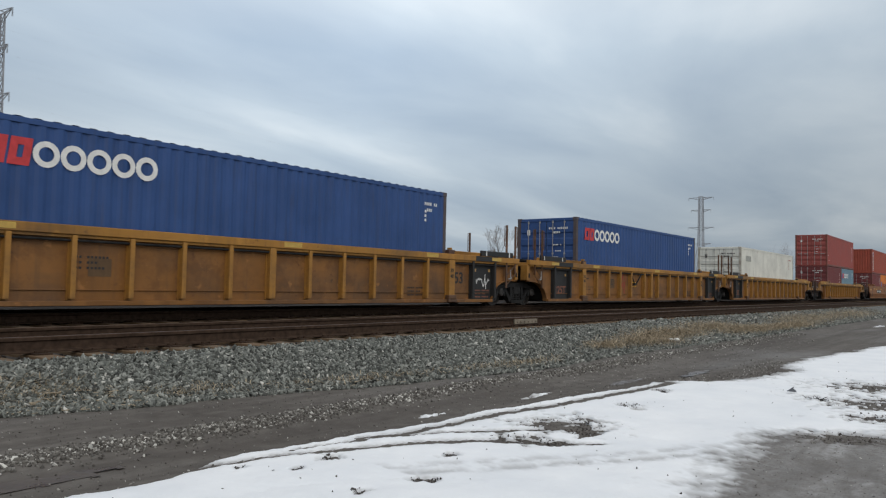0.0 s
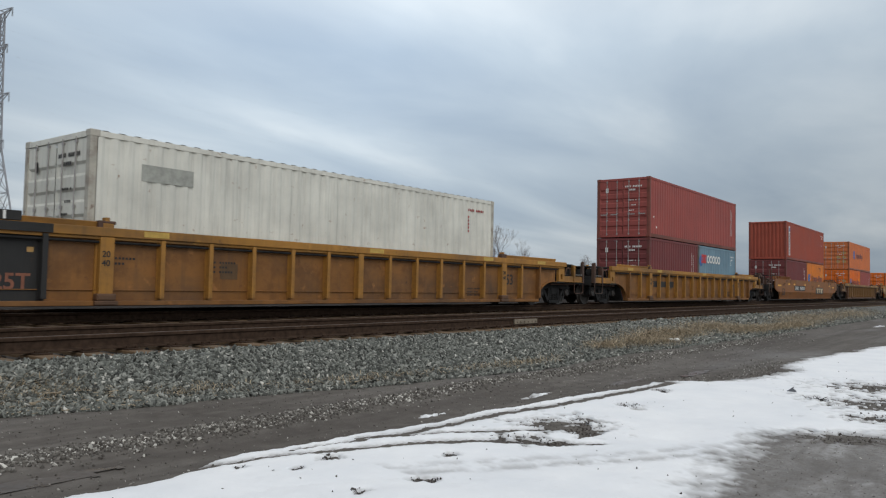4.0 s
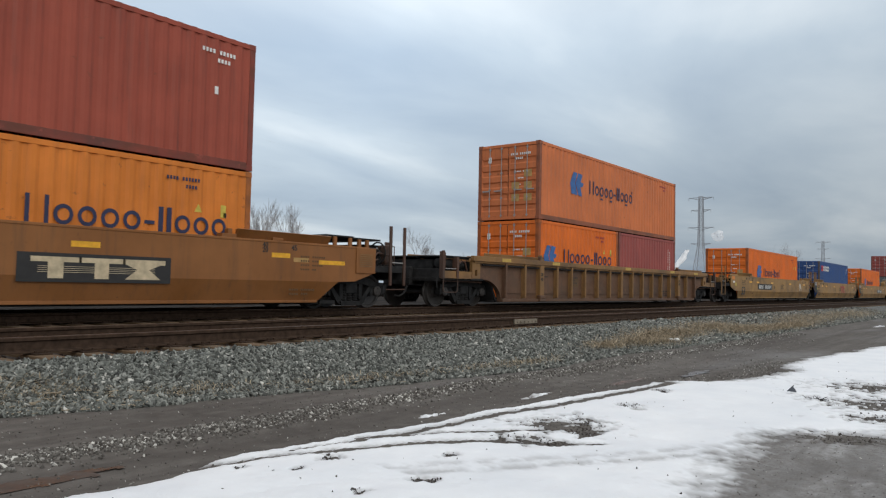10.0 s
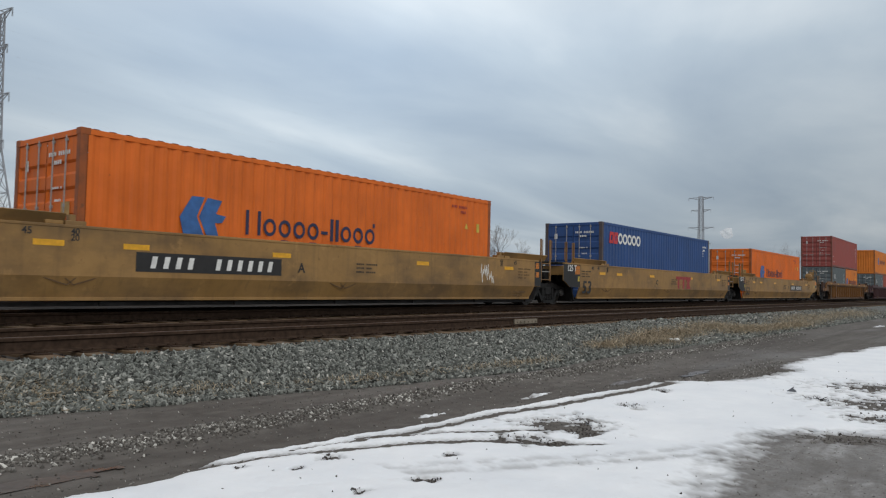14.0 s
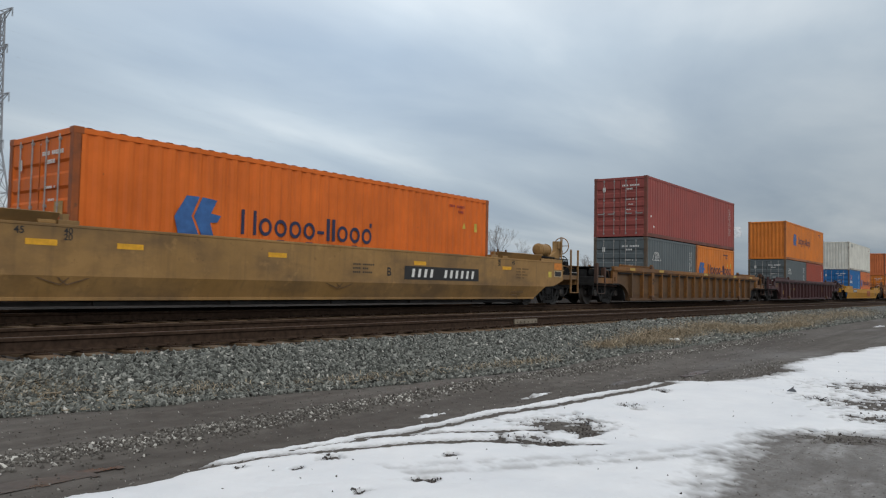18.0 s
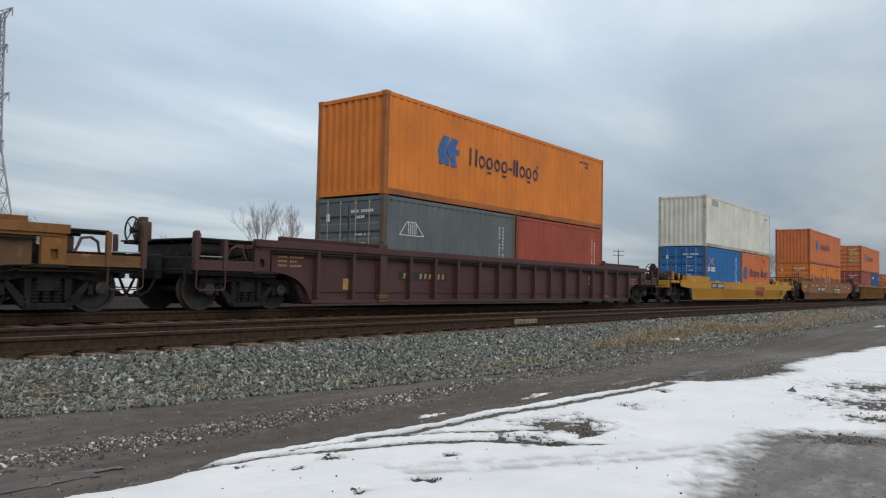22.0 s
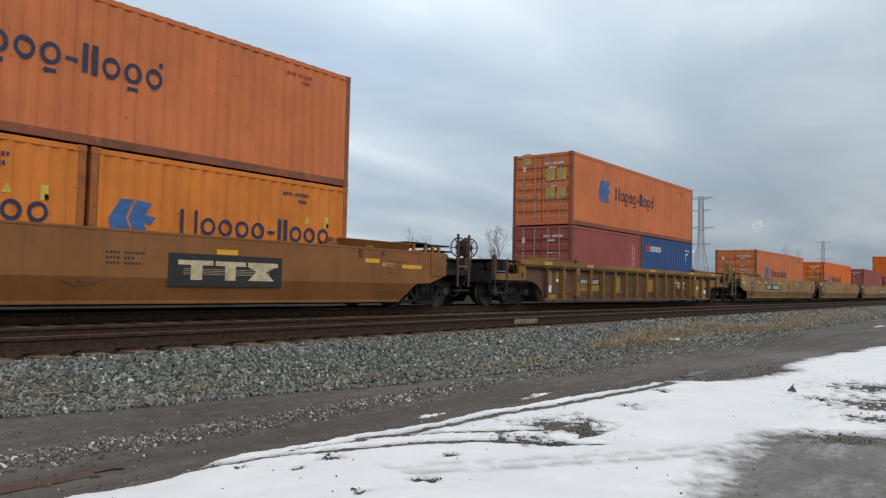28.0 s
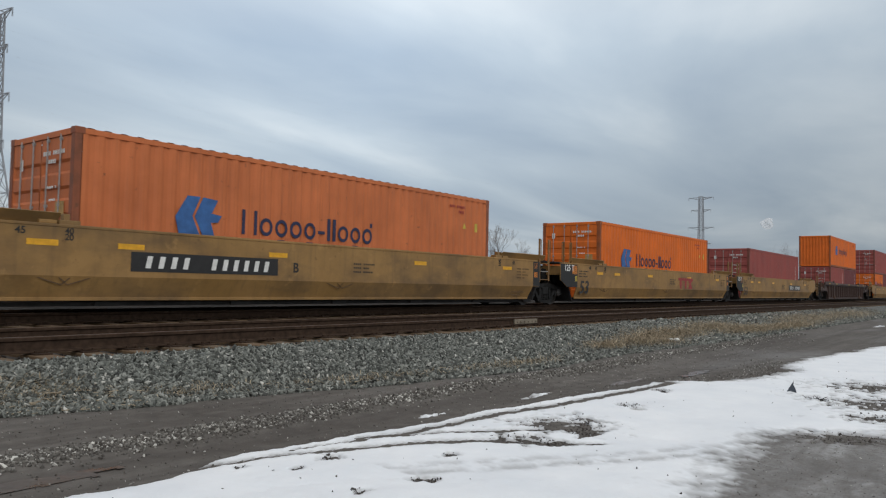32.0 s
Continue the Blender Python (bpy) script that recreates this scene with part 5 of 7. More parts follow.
def well_floor(car, mat):
    step = 16.4 / 6
    base = part("well_floor", mesh_of(("floor_rail",), lambda bm: soft_box(bm, -8.5, 8.5, -1.24, -1.06, 0.125, 0.20, 0.01), SOOT), car, "sooty cross-braced well floor")
    part("floor_rail", mesh_of(("floor_rail",), None, SOOT), base, at=pose(0, 2.3, 0))
    for i in range(7):
        part("floor_beam", mesh_of(("floor_beam",), lambda bm: soft_box(bm, -0.22, 0.22, -1.30, 1.30, 0.125, 0.205, 0.01), SOOT), base, at=pose(-8.2 + i * step, 0, 0))
    for i in range(6):
        for d in (-1, 1):
            part("cross_brace", mesh_of(("cross_brace", d), lambda bm: slab_flat(bm, step, d), SOOT), base, at=pose(-8.2 + i * step, 0, 0))


def slab_flat(bm, step, d):
    v = Vector((step, d * 2.3, 0))
    q = Vector((-v.y, v.x, 0)).normalized() * 0.05
    p0, p1 = Vector((0, -d * 1.15, 0)), Vector((step, d * 1.15, 0))
    f = [bm.verts.new((w.x, w.y, z)) for z in (0.135, 0.165) for w in (p0 - q, p1 - q, p1 + q, p0 + q)]
    for g in ((3, 2, 1, 0), (4, 5, 6, 7), (0, 1, 5, 4), (1, 2, 6, 5), (2, 3, 7, 6), (3, 0, 4, 7)):
        bm.faces.new([f[i] for i in g])


def knuckle(mk, x):
    """A knuckle coupler at coupler height with its air hoses; x is the striker's face."""
    def head(bm):
        soft_box(bm, x - 0.32, x + 0.05, -0.10, 0.10, 0.76, 0.99, 0.03)
        soft_box(bm, x - 0.42, x - 0.20, -0.20, 0.16, 0.73, 1.02, 0.05)
        rod(bm, (x - 0.05, -1.40, 0.80), (x - 0.15, -0.12, 0.76), 0.014, 6)
        rod(bm, (x - 0.05, -1.40, 0.80), (x - 0.05, -1.42, 0.52), 0.014, 6)
        for q in (-0.36, 0.38):
            pts = [(x + 0.06, q, 0.74), (x - 0.02, q, 0.55), (x - 0.12, q * 0.95, 0.36), (x - 0.26, q * 0.8, 0.27), (x - 0.40, q * 0.7, 0.30)]
            for p0, p1 in zip(pts, pts[1:]):
                rod(bm, p0, p1, 0.026, 8)
        lathe(bm, [(x - 0.43, 0.06), (x - 0.37, 0.06)], "x", 10, (0, 0.26, 0.31))
    mk("coupler", head, SOOT, "knuckle coupler with hanging air hoses")


def ribbed_end(car, s, mat, trim, mk, wheel_stand):
    """The open end platform of a ribbed car, built for the left end."""
    near = s * 1.0
    fit = mat if mat in (WINE, DARK_CAR) else trim
    dark = BROWN_B if mat is not WINE else WINE
    mk("draft_sill", lambda bm: (soft_box(bm, -11.32, -8.75, -0.33, 0.33, 0.62, 1.03, 0.02), soft_box(bm, -11.42, -11.28, -0.48, 0.48, 0.60, 1.08, 0.03), slab(bm, [(-10.4, 1.0), (-9.0, 1.0), (-9.0, 1.25), (-9.5, 1.30)], -0.26, 0.26)), SOOT)
    mk("end_beam", lambda bm: soft_box(bm, -11.24, -11.10, -1.34, 1.34, 0.70, 1.04, 0.02), SOOT, "sooty end beam")
    for x in (-10.0, -10.6):
        mk("cross_beam", lambda bm: soft_box(bm, x - 0.05, x + 0.05, -1.36, 1.36, 0.80, 0.98, 0.01), SOOT, "", (x,))
    for y in (-1.41, 1.41):
        mk("platform_sill", lambda bm: (soft_box(bm, -11.22, -9.86, y - 0.03, y + 0.03, 0.795, 0.985, 0.01), soft_box(bm, -11.22, -9.86, y - 0.06, y + 0.06, 0.785, 0.81, 0.006)), fit, "", (y,))

    def deck(bm):
        for i in range(11):
            x = -11.14 + i * 0.115
            box(bm, x, x + 0.07, -1.34, 1.34, 1.0, 1.03)
    mk("deck_grating", deck, SOOT)
    long = -11.12 if s < 0 else -10.60
    mk("walkway_plate", lambda bm: (soft_box(bm, long, -9.80, -1.38, 1.38, 1.365, 1.40, 0.008), [box(bm, long + 0.04, -9.84, y - 0.02, y + 0.02, 1.32, 1.365) for y in (-1.30, -0.45, 0.45, 1.30)]), SOOT, "sooty raised walkway grating")
    for q in (-1, 1):
        mk("platform_post", lambda bm: (soft_box(bm, -10.60, -10.51, q * 1.44 - 0.035, q * 1.44 + 0.035, 0.785, 1.37, 0.008), soft_box(bm, -10.60, -10.57, q * 1.36 - 0.05, q * 1.36 + 0.05, 0.81, 1.36, 0.006)), dark if s < 0 else fit, "", (q,))
        mk("handrail_post", lambda bm: (soft_box(bm, -11.24, -11.15, q * 1.45 - 0.03, q * 1.45 + 0.03, 0.77, 1.52, 0.008), soft_box(bm, -11.23, -11.20, q * 1.40 - 0.05, q * 1.40 + 0.05, 0.80, 1.50, 0.006), rod(bm, (-11.13, q * 1.47, 1.04), (-11.13, q * 1.47, 1.46), 0.011, 6), rod(bm, (-11.13, q * 1.47, 1.46), (-11.2, q * 1.46, 1.46), 0.011, 6)), dark, "short rusty handrail post", (q,))

        def loop(bm):
            pts = [(-11.19, 0.79), (-11.19, 0.46), (-11.12, 0.41), (-10.62, 0.41), (-10.55, 0.46), (-10.55, 0.79)]
            for (xa, za), (xb, zb) in zip(pts, pts[1:]):
                rod(bm, (xa, q * 1.46, za), (xb, q * 1.46, zb), 0.014, 6)
        mk("step_loop", loop, dark, "thin hanging step", (q,))
        mk("tread_edge", lambda bm: soft_box(bm, -11.12, -10.64, q * 1.44 - 0.03, q * 1.44 + 0.03, 1.035, 1.055, 0.005), GALV, "worn bright step edge", (q,))
    # Gear below the walkway is coloured extra dark to paint the shade under it.
    if s < 0:
        mk("valve_box", lambda bm: soft_box(bm, -10.46, -9.94, -1.0, 1.0, 1.03, 1.33, 0.03), SOOT, "sooty brake valve box")
        mk("reservoir", lambda bm: soft_box(bm, -11.02, -10.66, -0.95, 0.80, 1.03, 1.30, 0.04), SOOT, "sooty air reservoir")
        for x, r, w in ((-10.82, 0.13, 0.27), (-10.2, 0.10, 0.18)):
            mk("brake_cylinder", lambda bm: lathe(bm, [(-w - 0.03, 0.04), (-w, r), (w, r), (w + 0.03, 0.04)], "x", 16, (x, -1.18, 1.06 + r)), SOOT, "round brake cylinder", (x,))
    else:
        mk("valve_box", lambda bm: soft_box(bm, -10.10, -9.90, 0.5, 1.2, 1.03, 1.28, 0.03), BROWN_B, "rusty valve box")
        mk("small_box", lambda bm: soft_box(bm, -10.30, -9.94, -1.30, -1.05, 1.03, 1.22, 0.04), BROWN_B, "rusty valve box")

    def pipes(bm):
        for q in (-1, 1):
            pts = [(-10.45, 1.34, 1.02), (-10.40, 1.38, 1.20), (-10.28, 1.38, 1.27), (-10.12, 1.38, 1.25), (-10.06, 1.38, 1.10), (-10.02, 1.38, 1.02)]
            for p0, p1 in zip(pts, pts[1:]):
                rod(bm, (p0[0], q * p0[1], p0[2]), (p1[0], q * p1[1], p1[2]), 0.024, 6)
            rod(bm, (-11.1, q * 1.30, 0.72), (-9.2, q * 1.30, 0.70), 0.025, 6)
    tagged(mk("brake_pipe", pipes, BROWN_B, "bent brake pipes"), kind="stuff")
    knuckle(mk, -11.36)
    if wheel_stand:
        both = wheel_stand == "both"
        st = mk("brake_stand", lambda bm: [(soft_box(bm, x - 0.05, x + 0.05, near * 1.2 - 0.05, near * 1.2 + 0.05, 1.0, 1.62, 0.012), soft_box(bm, x - 0.11, x + 0.10, near * 1.2 - 0.13, near * 1.2 + 0.13, 1.26, 1.62, 0.04), soft_box(bm, x - 0.06, x + 0.06, near * 1.2 - 0.08, near * 1.2 + 0.08, 1.60, 1.70, 0.02)) for x in ((-11.0, -11.42) if both else (-11.30,))], BROWN_B if mat is not WINE else WINE, "hand brake stand with a gear box", (both,))

        def rim(bm):
            for c, q in (((-10.80 if both else -11.10, near * 1.2, 1.45), 1),) + ((((-11.62, near * 1.2, 1.47), -1),) if both else ()):
                ring(bm, c, 0.235, 0.016, "x", 24, 6)
                rod(bm, c, (c[0] - q * 0.14, c[1], c[2]), 0.03, 8)
                lathe(bm, [(-0.03, 0.03), (-0.02, 0.06), (0.02, 0.06), (0.03, 0.03)], "x", 12, c)
                for i in range(5):
                    w = 2 * math.pi * i / 5
                    rod(bm, c, (c[0] - q * 0.03, c[1] + 0.235 * math.cos(w), c[2] + 0.235 * math.sin(w)), 0.012, 5)
        part("hand_wheel", mesh_of(("small_hand_wheel", near, both), rim, SOOT), st, "spoked hand brake wheel")


def rail_post(bm, x, y, z0, z1, side_):
    """An upright with a slim bright grab loop beside its upper half."""
    soft_box(bm, x - 0.035, x + 0.035, y - 0.02, y + 0.02, z0, z1, 0.006)
    soft_box(bm, x - 0.035, x - 0.02, y - 0.05, y + 0.02, z0, z1, 0.004)
    pts = [(x, z1 - 0.03), (x + side_ * 0.11, z1 - 0.03), (x + side_ * 0.11, z1 - 0.62), (x, z1 - 0.66)]
    for (xa, za), (xb, zb) in zip(pts, pts[1:]):
        rod(bm, (xa, y, za), (xb, y, zb), 0.012, 6)


def joint_end(car, s, mat, trim, mk, smooth):
    """The end over a truck that two jointed cars share, built for the left end."""
    if smooth:
        x0 = -9.40 if s < 0 else -8.62
        mk("joint_casting", lambda bm: (soft_box(bm, -9.80, -8.5, -0.42, 0.42, 0.62, 1.05, 0.03), soft_box(bm, x0 - 0.3, x0 + 0.2, -0.85, 0.85, 0.84, 1.22, 0.03)), SOOT)
        mk("end_beam", lambda bm: (soft_box(bm, x0 - 0.02, x0 + 0.16, -1.42, 1.42, 1.02, 1.34, 0.02),), SOOT if s > 0 else trim)
        mk("walkway", lambda bm: (soft_box(bm, -9.62, -8.45, -1.30, 1.30, 1.40, 1.45, 0.01), [box(bm, -9.6 + 0.1 * i, -9.55 + 0.1 * i, -1.25, 1.25, 1.45, 1.47) for i in range(11)]), SOOT)
        y = s * 1.47
        rails = ((-9.20, 0.80), (-8.62, 0.76)) if s > 0 else ((-9.34, 0.95), (-8.82, 0.95))
        for x, z0 in rails:
            mk("handrail_post", lambda bm: rail_post(bm, x, y, z0, 2.14, -1), BROWN_TRIM, "tall worn handrail post", (x,))
        for z in (0.84, 1.10, 1.36):
            mk("ladder_rung", lambda bm: rod(bm, (rails[0][0], y, z), (rails[1][0], y, z), 0.015, 6), BROWN_TRIM if z != 1.10 else GALV, "", (z,))
        return
    mk("joint_casting", lambda bm: (soft_box(bm, -9.95, -8.75, -0.42, 0.42, 0.55, 1.02, 0.03), soft_box(bm, -9.85, -9.30, -0.95, 0.95, 0.80, 1.24, 0.03)), SOOT)
    tip = -9.85 if s < 0 else -9.48
    mk("end_beam", lambda bm: (soft_box(bm, tip - 0.01, tip + 0.14, -1.45, -1.20, 0.80, 1.30, 0.02), soft_box(bm, tip - 0.01, tip + 0.14, 1.20, 1.45, 0.80, 1.30, 0.02), soft_box(bm, tip + 0.02, tip + 0.14, -1.40, 1.40, 1.24, 1.36, 0.02)), trim, "worn end beam with side cheeks")
    for y in (-1.46, 1.46):
        mk("cheek_slot", lambda bm: soft_box(bm, tip + 0.06, tip + 0.13, y - 0.006, y + 0.006, 0.88, 1.02, 0.003), SOOT, "dark slot", (y,))
    mk("walkway", lambda bm: (soft_box(bm, -9.75, -8.7, -1.25, 1.25, 1.40, 1.45, 0.01), [box(bm, -9.73 + 0.1 * i, -9.68 + 0.1 * i, -1.2, 1.2, 1.45, 1.47) for i in range(10)]), SOOT)
    for y in (-1.475, 1.475):
        mk("guide_patch", lambda bm: soft_box(bm, -9.12, -7.45, y - 0.028, y + 0.028, CHORD + 0.01, CHORD + 0.16, 0.006), BLACK, "black painted guide", (y,))
    for y in (-1.506, 1.506):
        for x in (-8.9, -7.7):
            mk("white_tick", lambda bm: box(bm, x - 0.02, x + 0.02, y - 0.003, y + 0.003, CHORD + 0.02, CHORD + 0.15), MARK_WHITE, "white tick", (x, y))
    # three tall rails at each joint end: a pair on one side, one on the other
    pair = s * 1.47
    tall = (((-9.28, 0.98, pair, -1), (-8.80, 0.55, pair, 1), (-8.86, 0.95, -pair, 1)) if s > 0 else ((-9.45, 0.98, pair, -1), (-9.0, 0.55, pair, 1), (-8.88, 0.94, -pair, -1)))
    for x, z0, y, d in tall:
        mk("handrail_post", lambda bm: rail_post(bm, x, y, z0, 2.42, d), BROWN, "tall rusty handrail post", (x, y))
    for z in (0.62, 0.90):
        mk("ladder_rung", lambda bm: rod(bm, (tall[0][0], pair, z + 0.34), (tall[1][0], pair, z), 0.014, 6), BROWN, "", (z,))
    mk("angle_cock", lambda bm: (rod(bm, (-9.05, pair, 0.82), (-9.03, pair, 1.10), 0.024, 8, 0.016), rod(bm, (-9.12, pair * 0.99, 0.84), (-8.95, pair * 0.99, 0.82), 0.024, 8)), GALV, "pale angle cock")


def end_structure(car, kind, s, mat, trim, smooth, wheel_stand):
    """What stands over the truck at one end; s = -1 at the left end, 1 at the right end. Built for the left end and mirrored."""
    at = turned(0) if s < 0 else turned(180, {RUST_ORANGE: -0.85, TAN: -0.2, RUSTED: -SHORTER}.get(mat, 0.0) if kind == "coupler" else 0.0)
    tag = (mat.name, trim.name, kind, smooth, s)

    def mk(name, build, m, lab="", extra=()):
        return part(name, mesh_of((name, *tag, *extra), build, m), car, lab, at)

    def bulkhead(bm):
        slab(bm, [(-8.42, 0.18), (-9.02, 1.30), (-9.06, 1.30), (-8.50, 0.18)], -1.32, 1.32)
        for y in (-0.9, -0.3, 0.3, 0.9):
            slab(bm, [(-8.50, 0.2), (-9.06, 1.25), (-9.20, 1.25), (-9.0, 0.8), (-8.8, 0.7)], y - 0.02, y + 0.02)
    # Near black instead of body paint: grime plus the arch's shade, put into the colour.
    mk("bulkhead", bulkhead, SOOT)
    for y in (-1.42, 1.40):
        if mat is YELLOW:
            mk("guide_plate", lambda bm: soft_box(bm, -9.55, -6.35, y - 0.10, y + 0.12, 1.05, 1.27, 0.012), trim, "", (y,))
            continue
        far_x = -8.90 if smooth else -9.25

        def guide(bm):
            q = -1 if y < 0 else 1
            z0, z1 = (CHORD - 0.01, 1.61) if smooth else (CHORD - 0.02, CHORD + 0.085)
            flare = 1.545 if smooth else 1.455
            v = [bm.verts.new((x, q * yy, z)) for x in (far_x, -6.42 if smooth else -6.17) for yy, z in ((1.43, z0), (flare, z1), (flare - 0.03, z1 + 0.012), (1.39, z0))]
            for f in ((0, 1, 2, 3), (7, 6, 5, 4), (0, 4, 5, 1), (1, 5, 6, 2), (2, 6, 7, 3), (3, 7, 4, 0)):
                bm.faces.new([v[i] for i in f])
            for x in (far_x + 0.2, -7.9, -7.1, -6.5):
                slab(bm, [(x - 0.015, z0), (x + 0.015, z0), (x + 0.015, z1), (x - 0.015, z1)], min(q * 1.36, q * 1.42), max(q * 1.36, q * 1.42))
        mk("guide_plate", guide, trim, "flared loading guide", (y,))
        mk("guide_end", lambda bm: (soft_box(bm, -6.42 if smooth else -6.17, -6.08 if smooth else -5.98, y - 0.09, y + 0.09, CHORD - 0.06, CHORD + 0.07, 0.012), soft_box(bm, -6.34 if smooth else -6.12, -6.24 if smooth else -6.04, y - 0.06, y + 0.06, CHORD + 0.05, CHORD + 0.17, 0.012)), trim, "", (y,))
    if kind == "coupler" and not smooth:
        ribbed_end(car, s, mat, trim, mk, wheel_stand)
        truck(car, s * 9.76 - (SHORTER if s > 0 and mat is RUSTED else 0.0))
    elif kind == "coupler":
        near = s * 1.0
        fit = BROWN_B if mat is RUST_ORANGE else BROWN_TRIM if mat is TAN else mat
        # The last, wide dark slab is added to fill the shade behind the truck.
        mk("draft_sill", lambda bm: (soft_box(bm, -11.45, -8.75, -0.33, 0.33, 0.62, 1.0, 0.02), soft_box(bm, -11.60, -11.45, -0.50, 0.50, 0.62, 1.06, 0.03), slab(bm, [(-10.6, 0.98), (-9.0, 0.98), (-9.0, 1.25), (-9.6, 1.30)], -0.30, 0.30), soft_box(bm, -10.95, -8.80, -1.16, 1.16, 0.865, 1.0, 0.02)), SOOT)
        # TAN's left end: sooty colour and an added black plate stand for the shaded sill.
        mk("end_beam", lambda bm: [soft_box(bm, -11.50, -10.20, y - 0.05, y + 0.05, 0.92 if mat is YELLOW else 0.87, 1.02, 0.012) for y in (-1.40, 1.40)] + [soft_box(bm, -11.52, -11.40, -1.43, 1.43, 0.70, 1.02, 0.012)] + ([soft_box(bm, -11.50, -11.38, -0.95, 0.95, 1.0, 1.40, 0.012)] if s < 0 and mat is TAN else []), SOOT if mat is RUST_ORANGE or (mat is TAN and s < 0) else fit)

        def tread(bm):
            for y in (-1.43, 1.43):
                soft_box(bm, -11.50, -10.98, y - 0.035, y + 0.035, 1.105, 1.13, 0.006)
        mk("step_tread", tread, GALV, "worn bright step tread")

        def deck(bm):
            for i in range(9):
                x = -11.40 + i * 0.10
                box(bm, x, x + 0.06, -1.34, 1.34, 1.035, 1.06)
        mk("deck_grating", deck, SOOT)
        if mat is TAN:
            plates = ((-10.90, -9.95, -1.40, 1.40, 1.52), (-9.93, -8.92, -1.42, 1.42, 1.56))
            legs = ((-10.62, -1.30, 1.02, 1.52),)
            [mk("end_wall", lambda bm: soft_box(bm, -10.34, -8.95, y - 0.015, y + 0.015, 1.40, 1.52, 0.008), trim, "", (y,)) for y in (-1.46, 1.46)]
        elif mat is RUST_ORANGE:
            plates = ((-11.22, -10.46, -1.05, 1.05, 1.50), (-10.66, -9.74, -1.40, 1.40, 1.615), (-9.72, -8.86, -1.42, 1.42, 1.635))
            legs = ((-10.95, -0.9, 1.06, 1.50), (-10.6, -0.9, 1.06, 1.50), (-10.2, -1.38, 1.40, 1.615), (-9.92, -1.40, 1.40, 1.615), (-9.60, -1.42, 1.40, 1.635), (-9.12, -1.42, 1.40, 1.635))
        else:
            plates, legs = ((-10.55, -10.0, -1.30, 1.30, 1.28), (-11.3, -10.6, -1.0, 1.0, 1.10)), ((-11.02, -1.42, 0.98, 1.40), (-10.30, -1.42, 0.98, 1.34))
        for x0, x1, y0, y1, z in plates:
            mk("walkway_plate", lambda bm: soft_box(bm, x0, x1, y0, y1, z, z + 0.04, 0.008), SOOT, "sooty raised walkway plate", (x0,))
        for x, y, z0, z1 in legs:
            for q in (-1, 1):
                mk("walkway_leg", lambda bm: soft_box(bm, x - 0.045, x + 0.045, q * y - 0.03, q * y + 0.03, z0, z1, 0.008), trim if z0 > 1.3 or mat is YELLOW else SOOT, "", (x, q))

        def gear(bm):
            rr = random.Random(5)
            for q in (-1, 1):
                for i in range(10):
                    x, z = -11.0 + i * 0.115 + rr.uniform(-0.05, 0.05), 1.0
                    w, t = rr.uniform(0.04, 0.12), rr.uniform(0.08, 0.38)
                    d = rr.uniform(0.90, 1.24)
                    soft_box(bm, x - w, x + w, min(q * d, q * d - q * 0.2), max(q * d, q * d - q * 0.2), z, z + t, 0.018)
                lathe(bm, [(-0.22, 0.03), (-0.2, 0.11), (0.2, 0.11), (0.22, 0.03)], "x", 14, (-10.62, q * 1.12, 1.36))
                pts = [(-11.3, 1.3, 1.04), (-11.0, 1.36, 1.30), (-10.6, 1.36, 1.34), (-10.35, 1.34, 1.1), (-10.2, 1.36, 1.42), (-9.9, 1.36, 1.44)]
                for p0, p1 in zip(pts, pts[1:]):
                    rod(bm, (p0[0], q * p0[1], p0[2]), (p1[0], q * p1[1], p1[2]), 0.022, 6)
                pts = [(-10.55, 1.42, 1.18), (-10.42, 1.45, 1.16), (-10.30, 1.46, 1.02), (-10.18, 1.46, 0.86), (-10.02, 1.44, 0.80)]
                for p0, p1 in zip(pts, pts[1:]):
                    rod(bm, (p0[0], q * p0[1], p0[2]), (p1[0], q * p1[1], p1[2]), 0.018, 6)
        # Rusty brown or soot here also darkens the openings below the plates, as shade.
        tagged(mk("brake_gear", gear, BROWN_TRIM if mat is TAN else BROWN_B, "dirty brake valves and pipes"), kind="stuff")

        def valve(bm):
            soft_box(bm, -10.92, -10.50, -0.75, 0.75, 1.04, 1.24 if mat is YELLOW else 1.36, 0.04)
            for y in (-1.18, 1.18):
                soft_box(bm, -10.86, -10.70, y - 0.10, y + 0.06, 1.05, 1.26, 0.03)
                lathe(bm, [(1.30, 0.09), (1.36, 0.09), (1.39, 0.03)], "z", 12, (-10.78, y, 0))
                ring(bm, (-10.45, y, 1.20), 0.10, 0.014, "y", 14, 5)
                soft_box(bm, -10.28, -10.06, y - 0.05, y + 0.16 * (1 if y > 0 else -1) + (0.05 if y > 0 else 0), 1.02, 1.24, 0.02)
        mk("valve_box", valve, SOOT, "sooty valve boxes")
        if mat is RUST_ORANGE:
            [mk("louvre", lambda bm: [box(bm, -10.24, -9.80, min(y, y * 1.004), max(y, y * 1.004), 0.98 + 0.045 * i, 1.005 + 0.045 * i) for i in range(7)], BROWN_TRIM, "pale louvred grille", (y,)) for y in (-1.549, 1.549)]
            [mk("end_cover", lambda bm: soft_box(bm, -10.34, -9.70, y - 0.012, y + 0.012, 0.83, 1.415, 0.01), RUST_ORANGE, "bolted end cover plate", (y,)) for y in (-1.535, 1.535)]

        tall = 2.0 if mat is RUST_ORANGE else 1.90
        if mat is YELLOW:
            nearby = ((-11.44, 1.86, 0.42),)
        else:
            rail_x = (-11.74, -11.16) if mat is TAN and s < 0 else (-11.46, -10.95)
